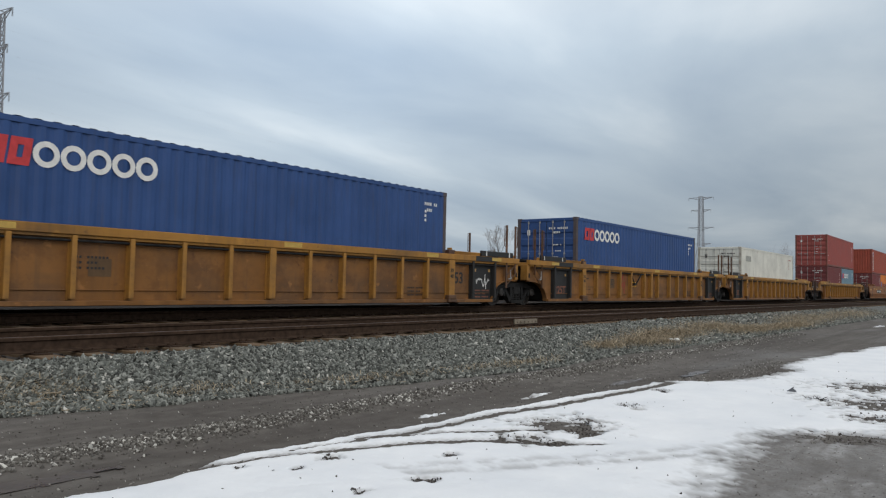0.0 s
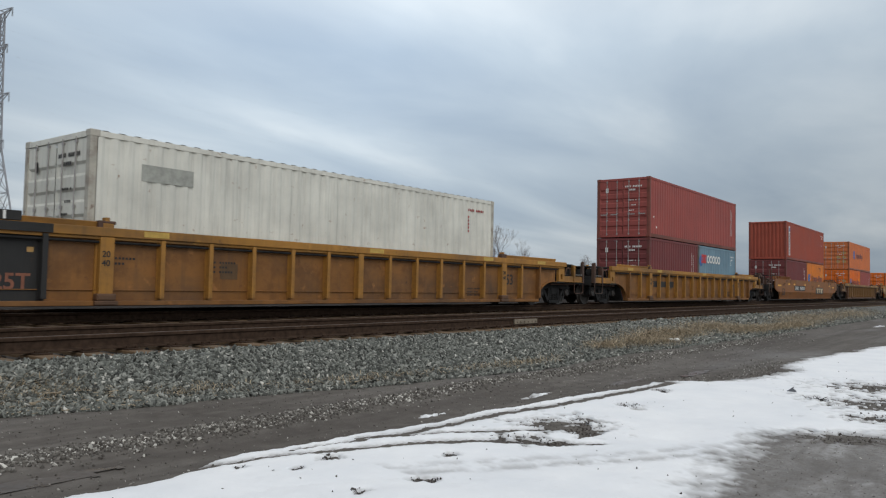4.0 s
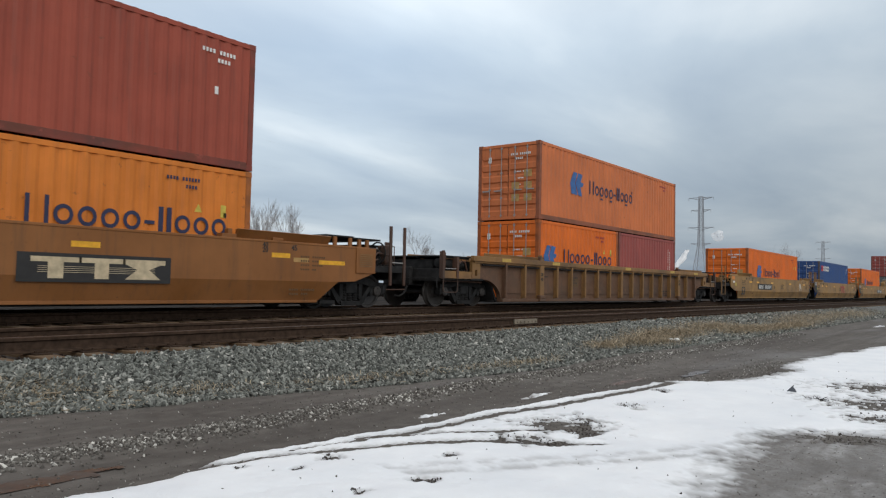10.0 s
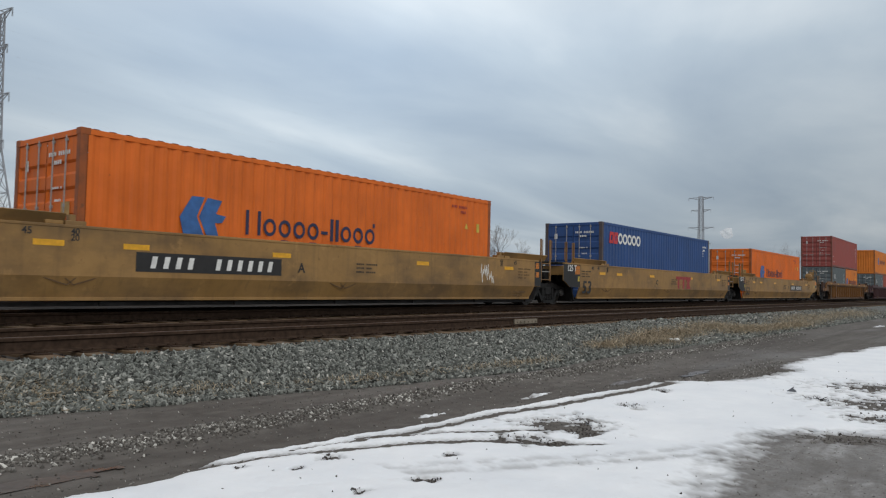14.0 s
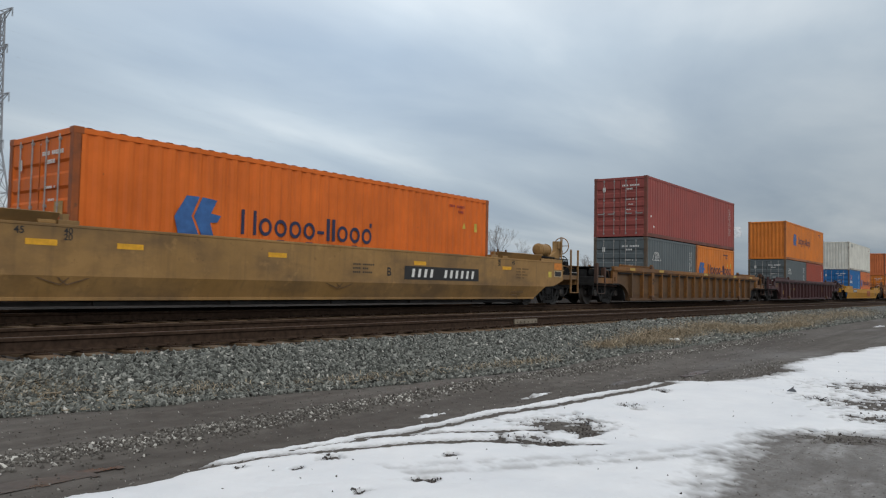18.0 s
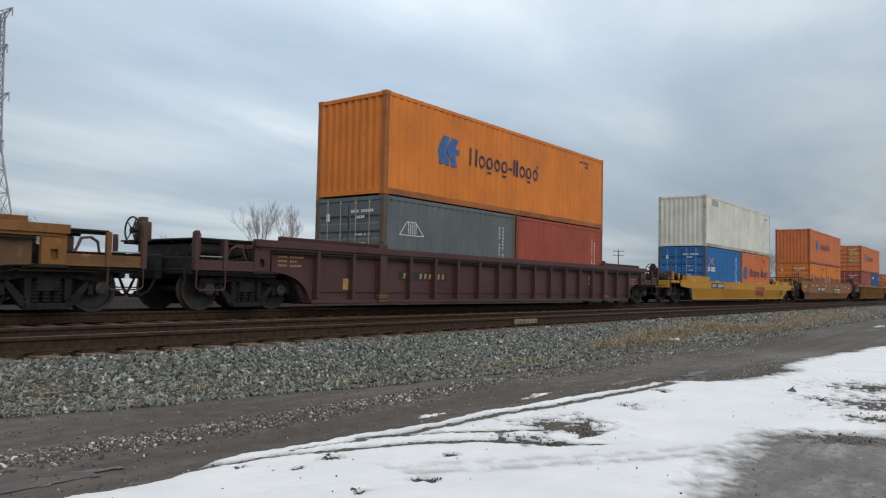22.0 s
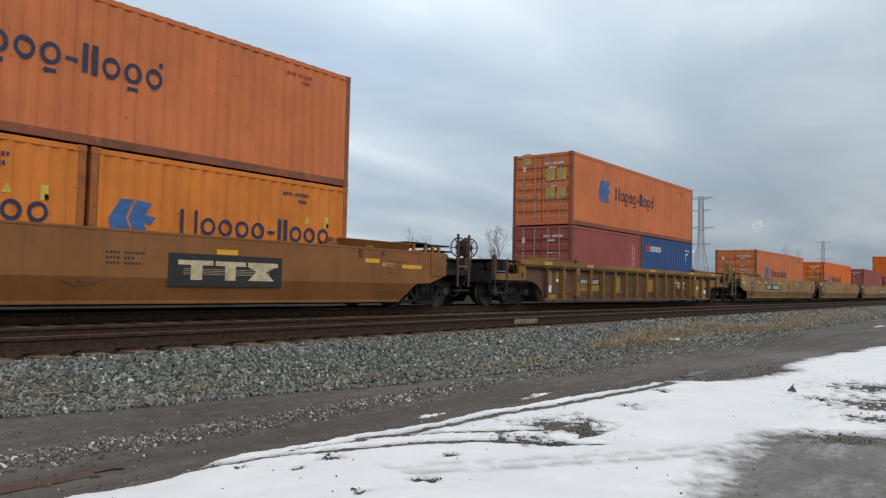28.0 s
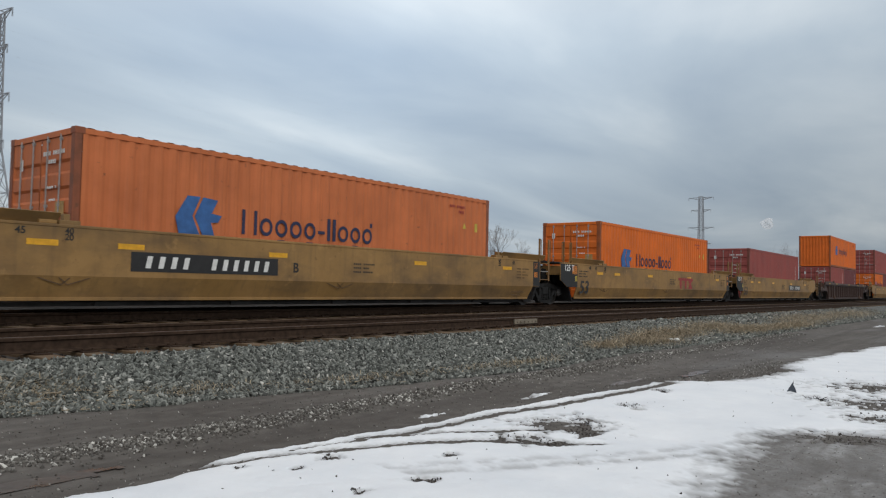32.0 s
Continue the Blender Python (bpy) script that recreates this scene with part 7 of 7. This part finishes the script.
# x of the left end of the load, the car, and its load: level, colour, length, tall, sign, doors at the -x end
TRAIN = [
    (-148.1, (OCHRE, OCHRE_TRIM, C, J, False, RIB_MARKS + JOINT_R + SPRAYED + ON_RIB_53, "weathered ochre ribbed well car jointed to the next car"), [(0, "navy blue", 40, True, "round", True)]),
    (-128.35, (OCHRE, OCHRE_TRIM, J, J, False, RIB_MARKS + JOINT_L + JOINT_R + ON_RIB_53 + [("strap", -2.06, -1.68, -0.97, 0.81, 1.22), ("frame", -1.78, -1.33, 0.68, 0.88, MARK_YELLOW), ("scrawl", -3.05, 0.92, 0.60, MARK_DARKRED), ("scrawl", -3.0, 0.62, 0.50, MARK_DARKRED), ("rows", -5.86, 0.62, 2, MARK_BROWN), ("rows", -5.0, 0.58, 1, MARK_BRICK)], "weathered ochre ribbed middle well car with black patches"), [(0, "navy blue", 40, True, "round", True)]),
    (-108.6, (OCHRE, OCHRE_TRIM, J, C, False, RIB_MARKS + JOINT_L + ON_RIB_53, "weathered ochre ribbed well car with tall handrails"), [(0, "off-white", 40, True, "patch", True)]),
    (-84.58, (OCHRE, OCHRE_TRIM, C, C, False, RIB_MARKS + [("plate", -5.5, -3.2, 0.70, 0.95, MARK_BLACK, "T###  #####")] + ON_RIB_53_IN, "yellow-brown ribbed well car with a double load", "b"), [(0, "maroon", 20, False, "columns", True), (0.5, "grey-blue", 20, False, "round", True), (1, "brick red", 40, False, "columns", True)]),
    (-61.05, (RUST_ORANGE, RUST_ORANGE, C, C, True, smooth_marks(-8.55, "####  ######", [("panel", -9.62, -8.72, 0.985, 1.075, MARK_YELLOW), ("panel", 7.72, 8.50, 0.99, 1.08, MARK_YELLOW), ("panel", 7.0, 7.42, 1.02, 1.11, MARK_TAN), ("plate", 1.55, 4.15, 0.52, 0.98, MARK_BLACK, ""), ("initials", 1.75, 3.95, 0.58, 0.92, MARK_CREAM)]), "smooth orange-brown well car with black plates", "r"), [(0, "maroon", 20, False, "columns", True), (0.5, "light orange", 20, False, "arrows", True), (1, "red oxide", 40, False, "strip", False)]),
    (-37.38, (BROWN, BROWN_TRIM, C, C, False, RIB_MARKS, "weathered brown ribbed well car"), [(0, "orange", 20, False, "arrows", True), (0.5, "brick red", 20, False, "columns", False), (1, "pinkish orange", 40, False, "arrows", True)]),
    (-13.65, (TAN, TAN, C, J, True, smooth_marks(-8.5, "####  ######", [("number", "A", -1.55, 0.80, 0.20, MARK_BLACK, 0), ("scrawl", 5.2, 0.95, 0.55, MARK_WHITE)], TAG_D + JOINT_SMOOTH_R), "smooth tan well car jointed to the next car"), [(0, "orange", 40, True, "arrows", True)]),
    (6.0, (TAN, TAN, J, J, True, smooth_marks(-8.3, "", [("number", "C", -1.55, 0.80, 0.20, MARK_BLACK, 0), ("initials", 0.72, 2.55, 0.66, 1.20, MARK_DARKRED)], JOINT_SMOOTH_L + JOINT_SMOOTH_R), "smooth tan middle well car with a dark red sign"), [(0, "navy blue", 40, True, "round", True)]),
    (25.75, (TAN, TAN, J, C, True, smooth_marks(-8.3, "", [("number", "B", 1.35, 0.80, 0.20, MARK_BLACK, 0), ("plate", 2.0, 5.2, 0.72, 1.06, MARK_WHITE, "####  ######")], JOINT_SMOOTH_L + [("panel", 9.52, 10.02, 1.18, 1.40, MARK_ORANGE), ("panel", 9.53, 10.0, 0.94, 1.14, MARK_CREAM), ("plate", 9.56, 9.97, 0.96, 1.12, MARK_WHITE, ""), ("panel", 9.14, 9.34, 0.92, 1.10, MARK_LIME)]), "smooth tan well car with a brake stand", "r"), [(0, "orange", 40, True, "arrows", True)]),
    (49.75, (HULL, OCHRE, C, C, False, RIB_MARKS + ON_RIB_53, "rusty brown ribbed well car with ochre sills", "r"), [(0, "slate grey", 20, False, "peak", True), (0.5, "light orange", 20, False, "arrows", True), (1, "brick red", 40, False, "columns", True)]),
    (73.45, (WINE, WINE, C, C, False, [("number", "53", 4.9, 0.72, 0.32, MARK_TAN, 0), ("rows", -9.2, 1.1, 3, MARK_TAN), ("plate", -5.4, -3.4, 0.70, 0.92, MARK_TAN, "##  ######"), ("rows", 8.4, 0.95, 3, MARK_TAN), ("panel", -7.3, -6.95, 0.45, 0.7, MARK_TAN)], "wine-brown ribbed well car with tan numbers", "r"), [(0, "slate grey", 20, False, "peak", True), (0.5, "red oxide", 20, False, "columns", False), (1, "light orange", 40, False, "arrows", False)]),
    (97.27, (YELLOW, YELLOW, C, C, True, [("reflectors", (-8.6, -5.2, -1.5, 2.6, 6.5, 8.6), 1.05, MARK_YELLOW), ("plate", -6.1, -4.1, 0.72, 0.98, MARK_WHITE, "####  ######"), ("initials", 1.75, 3.65, 0.36, 0.86, MARK_DARKRED), ("number", "53", 7.4, 0.42, 0.30, MARK_BLACK, 0.1), ("rows", 7.2, 1.2, 3, MARK_BLACK)], "smooth bright yellow well car"), [(0, "bright blue", 20, False, "star", True), (0.5, "pinkish orange", 20, False, "arrows", True), (1, "off-white", 40, False, "patch", False)]),
    (120.85, (RUST_ORANGE, RUST_ORANGE, C, C, True, smooth_marks(-8.55, "####  ######", [("panel", -9.62, -8.72, 0.985, 1.075, MARK_YELLOW), ("panel", 7.72, 8.50, 0.99, 1.08, MARK_YELLOW), ("panel", 7.0, 7.42, 1.02, 1.11, MARK_TAN), ("plate", 1.35, 3.95, 0.48, 1.08, MARK_BLACK, ""), ("initials", 1.55, 3.75, 0.60, 0.96, MARK_CREAM)]), "smooth orange-brown well car with black plates", "o"), [(0, "light orange", 20, False, "arrows", True), (0.5, "light orange", 20, False, "arrows", True), (1, "pinkish orange", 40, False, "arrows", False)]),
    (144.02, (RUSTED, RUSTED_TRIM, C, C, False, PATCHED, "weathered ochre ribbed well car with pale patches"), [(0, "brick red", 20, False, "columns", True), (0.5, "navy blue", 20, False, "small round", True), (1, "pinkish orange", 40, False, "arrows", "labelled")]),
    (167.3, (TAN, TAN, C, J, True, smooth_marks(-8.5, "####  ######", [("number", "B", -1.6, 0.80, 0.20, MARK_BLACK, 0)], TAG_D + JOINT_SMOOTH_R), "smooth tan well car with a brake stand", "l"), [(0, "pinkish orange", 40, True, "arrows", True)]),
    (186.85, (TAN, TAN, J, J, True, smooth_marks(-8.3, "", [("initials", 1.2, 3.0, 0.66, 1.14, MARK_DARKRED)], JOINT_SMOOTH_L + JOINT_SMOOTH_R), "smooth tan middle well car with a dark red sign"), [(0, "orange", 40, True, "arrows", True)]),
    (206.4, (TAN, TAN, J, C, True, smooth_marks(-8.3, "", [("plate", 2.0, 5.2, 0.72, 1.06, MARK_WHITE, "####  ######")], JOINT_SMOOTH_L), "smooth tan well car at the end of a jointed set"), [(0, "brick red", 40, True, "columns", True)]),
    (230.1, (DARK_CAR, DARK_CAR, C, C, False, RIB_MARKS, "sooty dark brown ribbed well car"), [(0, "brick red", 20, False, "columns", True), (0.5, "maroon", 20, False, "columns", False), (1, "orange", 40, False, "arrows", False)]),
    (254.3, (TAN, TAN, C, C, True, smooth_marks(-8.5, "", []), "smooth tan well car under a double load"), [(0, "orange", 20, False, "arrows", True), (0.5, "maroon", 20, False, "columns", False), (1, "brick red", 40, False, "columns", True)]),
]
SAID = {"arrows": "with blue arrow sign", "round": "with red and white blocks", "small round": "with small white blocks", "strip": "with white name strip", "star": "with salmon crossed sign", "peak": "with white outlined sign",
        "columns": "with white mark columns", "patch": "with rust streaks"}
MOVERS, SPUN = [], []
FLOOR = 0.215


CAR_SHIFT = {-148.1: -0.05, -128.35: 0.09, -108.6: 0.21, -84.58: -0.52, -37.38: -0.25, 73.45: -0.27, 144.02: -0.02, 49.75: -0.01}      # cars whose load sits off their middle


def make_train():
    for x0, (mat, trim, le, re, smooth, marks, label, *stand), load in TRAIN:
        first = len(WHEELSETS)
        car = well_car(mat, trim, le, re, smooth, marks, label, *stand)
        cx = x0 + 6.096 + CAR_SHIFT.get(x0, 0.0)
        MOVERS.append((car, cx, 0.0))
        SPUN.extend((w, wx, cx + tx) for w, wx, tx in WHEELSETS[first:])
        for level, colour, feet, tall, sign, doors in load:
            where = "in the well" if level < 1 else "stacked on top"
            kind = {40: "long", 20: "short"}[feet]
            b = container(colour, feet, tall, sign, doors, f"{kind} {colour} container {SAID[sign]}, {where}")
            x = x0 + (6.096 if feet == 40 else 3.029 if level == 0 else 12.192 - 3.029)
            MOVERS.append((b, x, FLOOR if level < 1 else FLOOR + 2.591 + 0.014))


make_train()


# ---------------------------------------------------------------- pylons, wires and poles beyond the railway
PYLON = plain("grey_pylon_steel", (0.27, 0.28, 0.30), 0.6, 0.3)
WIRE = plain("wire", (0.40, 0.43, 0.46), 0.6)


def bar(bm, a, b, t=0.09):
    rod(bm, a, b, t, 4)


PYLON_H = 36.0
ARMS = ((35.6, 4.6), (31.0, 3.6), (24.5, 4.8), (18.5, 3.8))


def pylon_half(z):
    return 3.3 - 2.4 * min(1.0, z / 18.0) if z < 18 else 0.9 - 0.25 * (z - 18) / 18


def build_pylon_legs(bm):
    zs = [0, 18, PYLON_H]
    for sx in (-1, 1):
        for sy in (-1, 1):
            for a, b in zip(zs, zs[1:]):
                bar(bm, (sx * pylon_half(a), sy * pylon_half(a), a), (sx * pylon_half(b), sy * pylon_half(b), b), 0.13)


def build_pylon_lattice(bm):
    zs = [0, 4.5, 8.5, 12, 15, 18] + [18 + 1.8 * i for i in range(1, 11)]
    for a, b in zip(zs, zs[1:]):
        p, q = pylon_half(a), pylon_half(b)
        for s in (-1, 1):
            bar(bm, (-p, s * p, a), (q, s * q, b), 0.055)
            bar(bm, (p, s * p, a), (-q, s * q, b), 0.055)
            bar(bm, (s * p, -p, a), (s * q, q, b), 0.055)
            bar(bm, (s * p, p, a), (s * q, -q, b), 0.055)
            bar(bm, (-q, s * q, b), (q, s * q, b), 0.055)
            bar(bm, (s * q, -q, b), (s * q, q, b), 0.055)


def build_arm(bm, reach, z):
    h = 0.8
    for s in (-1, 1):
        for e in (-0.6, 0.6):
            bar(bm, (e, s * 0.6, z - h), (0, s * reach, z), 0.07)
            bar(bm, (e, s * 0.6, z), (0, s * reach, z), 0.07)
        for k in range(1, 4):
            y = s * (0.6 + (reach - 0.6) * k / 4)
            bar(bm, (0.6 * (1 - k / 4), y, z), (-0.6 * (1 - k / 4), y, z - h * (1 - k / 4)), 0.04)


def pylon(x, y, turn):
    p = tagged(new("lattice_pylon"), "tall grey steel lattice power pylon standing beyond the railway", "pylon", "power pylons")
    p.matrix_basis = pose(x, y, 0.1, rz=turn)
    part("leg_frame", mesh_of(("leg_frame",), build_pylon_legs, PYLON), p)
    part("lattice", mesh_of(("lattice",), build_pylon_lattice, PYLON), p)
    for z, reach in ARMS:
        a = part("cross_arm", mesh_of(("cross_arm", z), lambda bm: build_arm(bm, reach, z), PYLON), p)
        for s in (-1, 1):
            part("insulator", mesh_of(("insulator",), lambda bm: [lathe(bm, [(-0.12 * i - 0.08, 0.05), (-0.12 * i - 0.04, 0.13), (-0.12 * i, 0.05)], "z", 8) for i in range(10)], WIRE), a, at=pose(0, s * reach, z))
    return p


PYLON_AT = [(40.4, 106.5), (277.0, 93.0), (555.0, 104.0)]
for x, y in PYLON_AT:
    pylon(x, y, 0)


def wire(a, b, sag):
    cu = bpy.data.curves.new("power_line", "CURVE")
    cu.dimensions, cu.bevel_depth, cu.bevel_resolution = "3D", 0.0035, 0
    sp = cu.splines.new("POLY")
    sp.points.add(24)
    a, b = Vector(a), Vector(b)
    for i, q in enumerate(sp.points):
        k = i / 24
        v = a.lerp(b, k) - Vector((0, 0, 4 * sag * k * (1 - k)))
        q.co = (*v, 1)
    cu.materials.append(WIRE)
    ob = bpy.data.objects.new("power_line", cu)
    me = bpy.data.meshes.new_from_object(ob)
    bpy.data.objects.remove(ob)
    tagged(new("power_line", me), "thin dark overhead power line hung between pylons", "cable", "power lines")


for (x0, y0), (x1, y1) in zip([(-199.0, 116.0)] + PYLON_AT, PYLON_AT):
    for z, reach in ARMS[1:]:
        for s in (-1, 1):
            wire((x0, y0 + s * reach, z - 1.2), (x1, y1 + s * reach, z - 1.2), 5.0)
    wire((x0, y0 + 4.6, 35.6), (x1, y1 + 4.6, 35.6), 3.5)
    wire((x0, y0 - 4.6, 35.6), (x1, y1 - 4.6, 35.6), 3.5)


def utility_pole(x, y, h):
    p = tagged(new("utility_pole"), "grey wooden utility pole with two cross arms", "pole", "utility poles")
    p.matrix_basis = pose(x, y, 0.1, rz=20)
    part("pole", mesh_of(("pole", h), lambda bm: rod(bm, (0, 0, 0), (0, 0, h), 0.16, 8, 0.11), WOOD), p)
    for z in (h - 0.4, h - 1.3):
        part("cross_arm", mesh_of(("wood_arm", z), lambda bm: (soft_box(bm, -0.06, 0.06, -1.2, 1.2, z - 0.06, z + 0.06, 0.01), [rod(bm, (0, q, z), (0, q, z + 0.2), 0.04, 6) for q in (-1.1, -0.5, 0.5, 1.1)]), WOOD), p)


for az, d, h in ((65.6, 170, 9.8),):
    utility_pole(d * math.sin(radians(az)), d * math.cos(radians(az)), h)


# ---------------------------------------------------------------- bare trees
BARK = plain("grey_brown_bark", (0.12, 0.105, 0.10), 0.9, 0, 0.3, 8)
# Twigs are paler than the bark: distance haze is mixed into their colour.
TWIG = plain("haze_pale_twig", (0.20, 0.185, 0.18), 0.9, 0, 0.3, 3)


def grow(limbs, twigs, a, d, length, r, depth, rr, up):
    b = a + d * length
    (limbs if depth >= 3 else twigs).append((a, b, r, r * 0.68))
    if depth == 0:
        return
    k = rr.choice((3, 3, 4)) if depth > 1 else 3
    for i in range(k):
        ax = Vector((rr.uniform(-1, 1), rr.uniform(-1, 1), rr.uniform(-0.3, 0.3))).normalized()
        nd = (Matrix.Rotation(radians(rr.uniform(10, 42)), 3, ax) @ d + Vector((0, 0, up))).normalized()
        grow(limbs, twigs, a + d * length * (rr.uniform(0.35, 1.0) if i else 1.0), nd, length * rr.uniform(0.58, 0.84), r * rr.uniform(0.46, 0.64), depth - 1, rr, up)


def bare_tree(az, d, h, seed, up=0.22, label="leafless tree with fine grey-brown twigs", stems=1, depth=6):
    rr = random.Random(seed)
    limbs, twigs = [], []
    for _ in range(stems):
        lean = Vector((rr.uniform(-0.05, 0.05), rr.uniform(-0.05, 0.05), 1)).normalized()
        grow(limbs, twigs, Vector((rr.uniform(-0.3, 0.3) * stems, rr.uniform(-0.3, 0.3), 0)), lean, h * 0.24, h * 0.0068, depth, rr, up)
    top = max(b.z for _, b, _, _ in limbs + twigs)
    k = h / top
    t = tagged(new("bare_tree"), label, "tree", "trees beyond the railway")
    t.matrix_basis = pose(d * math.sin(radians(az)), d * math.cos(radians(az)), 0.1, rz=rr.uniform(0, 360))
    for name, rods, m, seg in (("trunk", limbs, BARK, 6), ("twig_crown", twigs, TWIG, 3)):
        v, f = [], []
        for a, b, r0, r1 in rods:
            q = (b - a).to_track_quat("Z", "Y")
            n0 = len(v)
            for p, r in ((a, max(r0, 0.006)), (b, max(r1, 0.004))):
                for i in range(seg):
                    w = 2 * math.pi * i / seg
                    v.append(tuple((p + q @ Vector((r * math.cos(w), r * math.sin(w), 0))) * k))
            f += [(n0 + i, n0 + (i + 1) % seg, n0 + seg + (i + 1) % seg, n0 + seg + i) for i in range(seg)]
        me = bpy.data.meshes.new(name)
        me.from_pydata(v, [], f)
        me.materials.append(m)
        part(name, me, t)
    return t


for az, d, h, seed, stems in ((38.7, 92, 11.4, 4, 1), (41.0, 94, 11.0, 9, 1), (50.8, 125, 11.0, 12, 1), (56.7, 125, 11.9, 21, 1), (24.9, 110, 9.2, 5, 1), (22.4, 112, 12.0, 15, 1), (58.3, 150, 11.0, 31, 1),
                              (30.8, 120, 8.0, 33, 2), (32.6, 135, 9.0, 35, 1), (77.0, 300, 20.0, 41, 1), (75.8, 310, 17.0, 43, 1), (46.0, 150, 8.0, 45, 2), (53.6, 160, 8.5, 47, 1), (20.0, 120, 10.0, 51, 1), (63.5, 240, 12.0, 53, 1)):
    bare_tree(az, d, h, seed, up=0.42 if d < 95 else 0.2, stems=stems)


# ---------------------------------------------------------------- a scrap of plastic that the train's wind lifts
SCRAP = plain("blue_black_plastic", (0.035, 0.045, 0.06), 0.45, 0, 0.3, 20)


def build_scrap(bm):
    outline = [(-0.055, 0.0), (-0.012, 0.008), (0.05, -0.006), (0.038, 0.045), (0.016, 0.085), (0.024, 0.135), (0.002, 0.10), (-0.028, 0.05)]
    lo, hi = [], []
    for x, y in outline:
        bend = 2.2 * (x * x) + 0.10 * y
        lo.append(bm.verts.new((x, y, bend)))
        hi.append(bm.verts.new((x, y, bend + 0.003)))
    bm.faces.new(lo[::-1])
    bm.faces.new(hi)
    for i in range(len(outline)):
        j = (i + 1) % len(outline)
        bm.faces.new((lo[i], lo[j], hi[j], hi[i]))


scrap = tagged(new("plastic_scrap", mesh_of(("plastic_scrap",), build_scrap, SCRAP)), "dark blue-black torn plastic scrap caught in the snow", "litter")


# ---------------------------------------------------------------- a puff of steam far off
STEAM_AT = (558.3, 219.7, 0.0)
STEAM = plain("white_steam", (0.80, 0.81, 0.83), 1.0, 0, 0.05, 0.2)

THIN_STEAM = plain("thin_steam", (0.80, 0.81, 0.83), 1.0, 0, 0.05, 0.2)
THIN_STEAM.node_tree.nodes["Principled BSDF"].inputs["Alpha"].default_value = 0.4


def build_steam(bm):
    """One drifting column, wider and more ragged towards its top."""
    rows, seg = 26, 18
    levels = []
    for i in range(rows):
        k = i / (rows - 1)
        r = (0.9 + 3.6 * k ** 1.2) * math.sin(math.pi * min(1, 0.06 + 0.92 * k)) ** 0.5
        level = []
        for q in range(seg):
            a = 2 * math.pi * q / seg
            c = Vector((20 * k, r * math.sin(a), 31 * k ** 0.8 + r * math.cos(a)))
            level.append(bm.verts.new(c + 2.2 * k * Vector(noise.noise_vector(c * 0.2)) + 1.2 * Vector(noise.noise_vector(c * 0.6))))
        levels.append(level)
    for a, b in zip(levels, levels[1:]):
        for q in range(seg):
            bm.faces.new((a[q], a[(q + 1) % seg], b[(q + 1) % seg], b[q]))
    bm.faces.new(levels[0][::-1])
    bm.faces.new(levels[-1])
    for f in bm.faces:
        f.smooth = True


steam = tagged(new("steam_plume", mesh_of(("steam_plume",), build_steam, STEAM)), "small white plume of steam rising on the horizon", "steam")


def build_puff(bm):
    """A loose ball of steam, lumpy all round."""
    bmesh.ops.create_icosphere(bm, subdivisions=4, radius=4.2)
    for v in bm.verts:
        v.co += 1.6 * Vector(noise.noise_vector(v.co * 0.28)) + 0.7 * Vector(noise.noise_vector(v.co * 0.8))
        v.co.z *= 0.85
    for f in bm.faces:
        f.smooth = True


puff = tagged(new("steam_puff", mesh_of(("steam_puff",), build_puff, THIN_STEAM)), "loose white puff of steam drifting off the plume", "steam")


# ---------------------------------------------------------------- movement
RUN = (9.88015727, 0.67959844, -0.45857174, 0.11314195, 0.32298562, -0.44515456)


def run(t):
    """How far the train stands from its place at 16 s: it rolls towards -x and slowly gathers speed."""
    k = (t - 16) / 16
    return -16 * sum(c * k ** (i + 1) / (i + 1) for i, c in enumerate(RUN))


def motions():
    seconds = [float(t) for t in range(33)]
    for ob, x, z in MOVERS:
        walk(ob, [(t, pose(x + run(t), TRACKS[1], FAR_RAIL + z)) for t in seconds])
    # wheels roll while they are near enough for their turning to be seen
    for w, wx, at in SPUN:
        ticks = [i / 30 for i in range(961)]
        near = [t for t in ticks if -6 < at + run(t) < 40]
        near = sorted(set([0.0, 32.0] + near))
        rows, last, turn = [], None, 0.0
        for t in near:
            if last is not None and t - last < 0.05:
                turn += (run(t) - run(last)) / WHEEL
            rows.append((t, Matrix.Translation((wx, 0, 0)) @ Matrix.Rotation(turn, 4, "Y")))
            last = t
        walk(w, rows)
    flap = ((0, 16), (7.5, 16), (8.5, 30), (9, 20), (10, 28), (11.0, 30), (11.6, 32), (11.8, 88), (12.0, 76), (12.2, 30), (12.5, 38), (13, 20), (14.5, 16), (23, 20), (24, 28), (24.5, 40), (24.8, 36), (25, 66), (25.3, 44), (25.5, 48), (27.5, 30), (28.5, 42), (29.0, 24),
            (29.6, 24), (30.0, 42), (30.5, 32), (30.8, 18), (31.5, 28), (31.8, 50), (32, 68))
    walk(scrap, [(float(t), pose(9.42, 2.10, 0.04, rx=a, rz=-77.5)) for t, a in flap])
    drift = ((0.0, 561.6, 211.2, 18.2), (5.5, 565.0, 201.9, 27.9), (9.0, 571.5, 182.6, 40.0), (12.0, 573.6, 176.1, 45.2), (14.0, 574.5, 173.1, 44.7), (24.0, 578.6, 158.7, 48.0), (32.0, 581.9, 146.3, 51.7))
    walk(puff, [(t, pose(x, y, z)) for t, x, y, z in drift])
    walk(steam, [(t, pose(STEAM_AT[0] + 0.12 * t, STEAM_AT[1] - 0.15 * t, STEAM_AT[2], rz=-52.3)) for t in (0.0, 16.0, 32.0)])


motions()
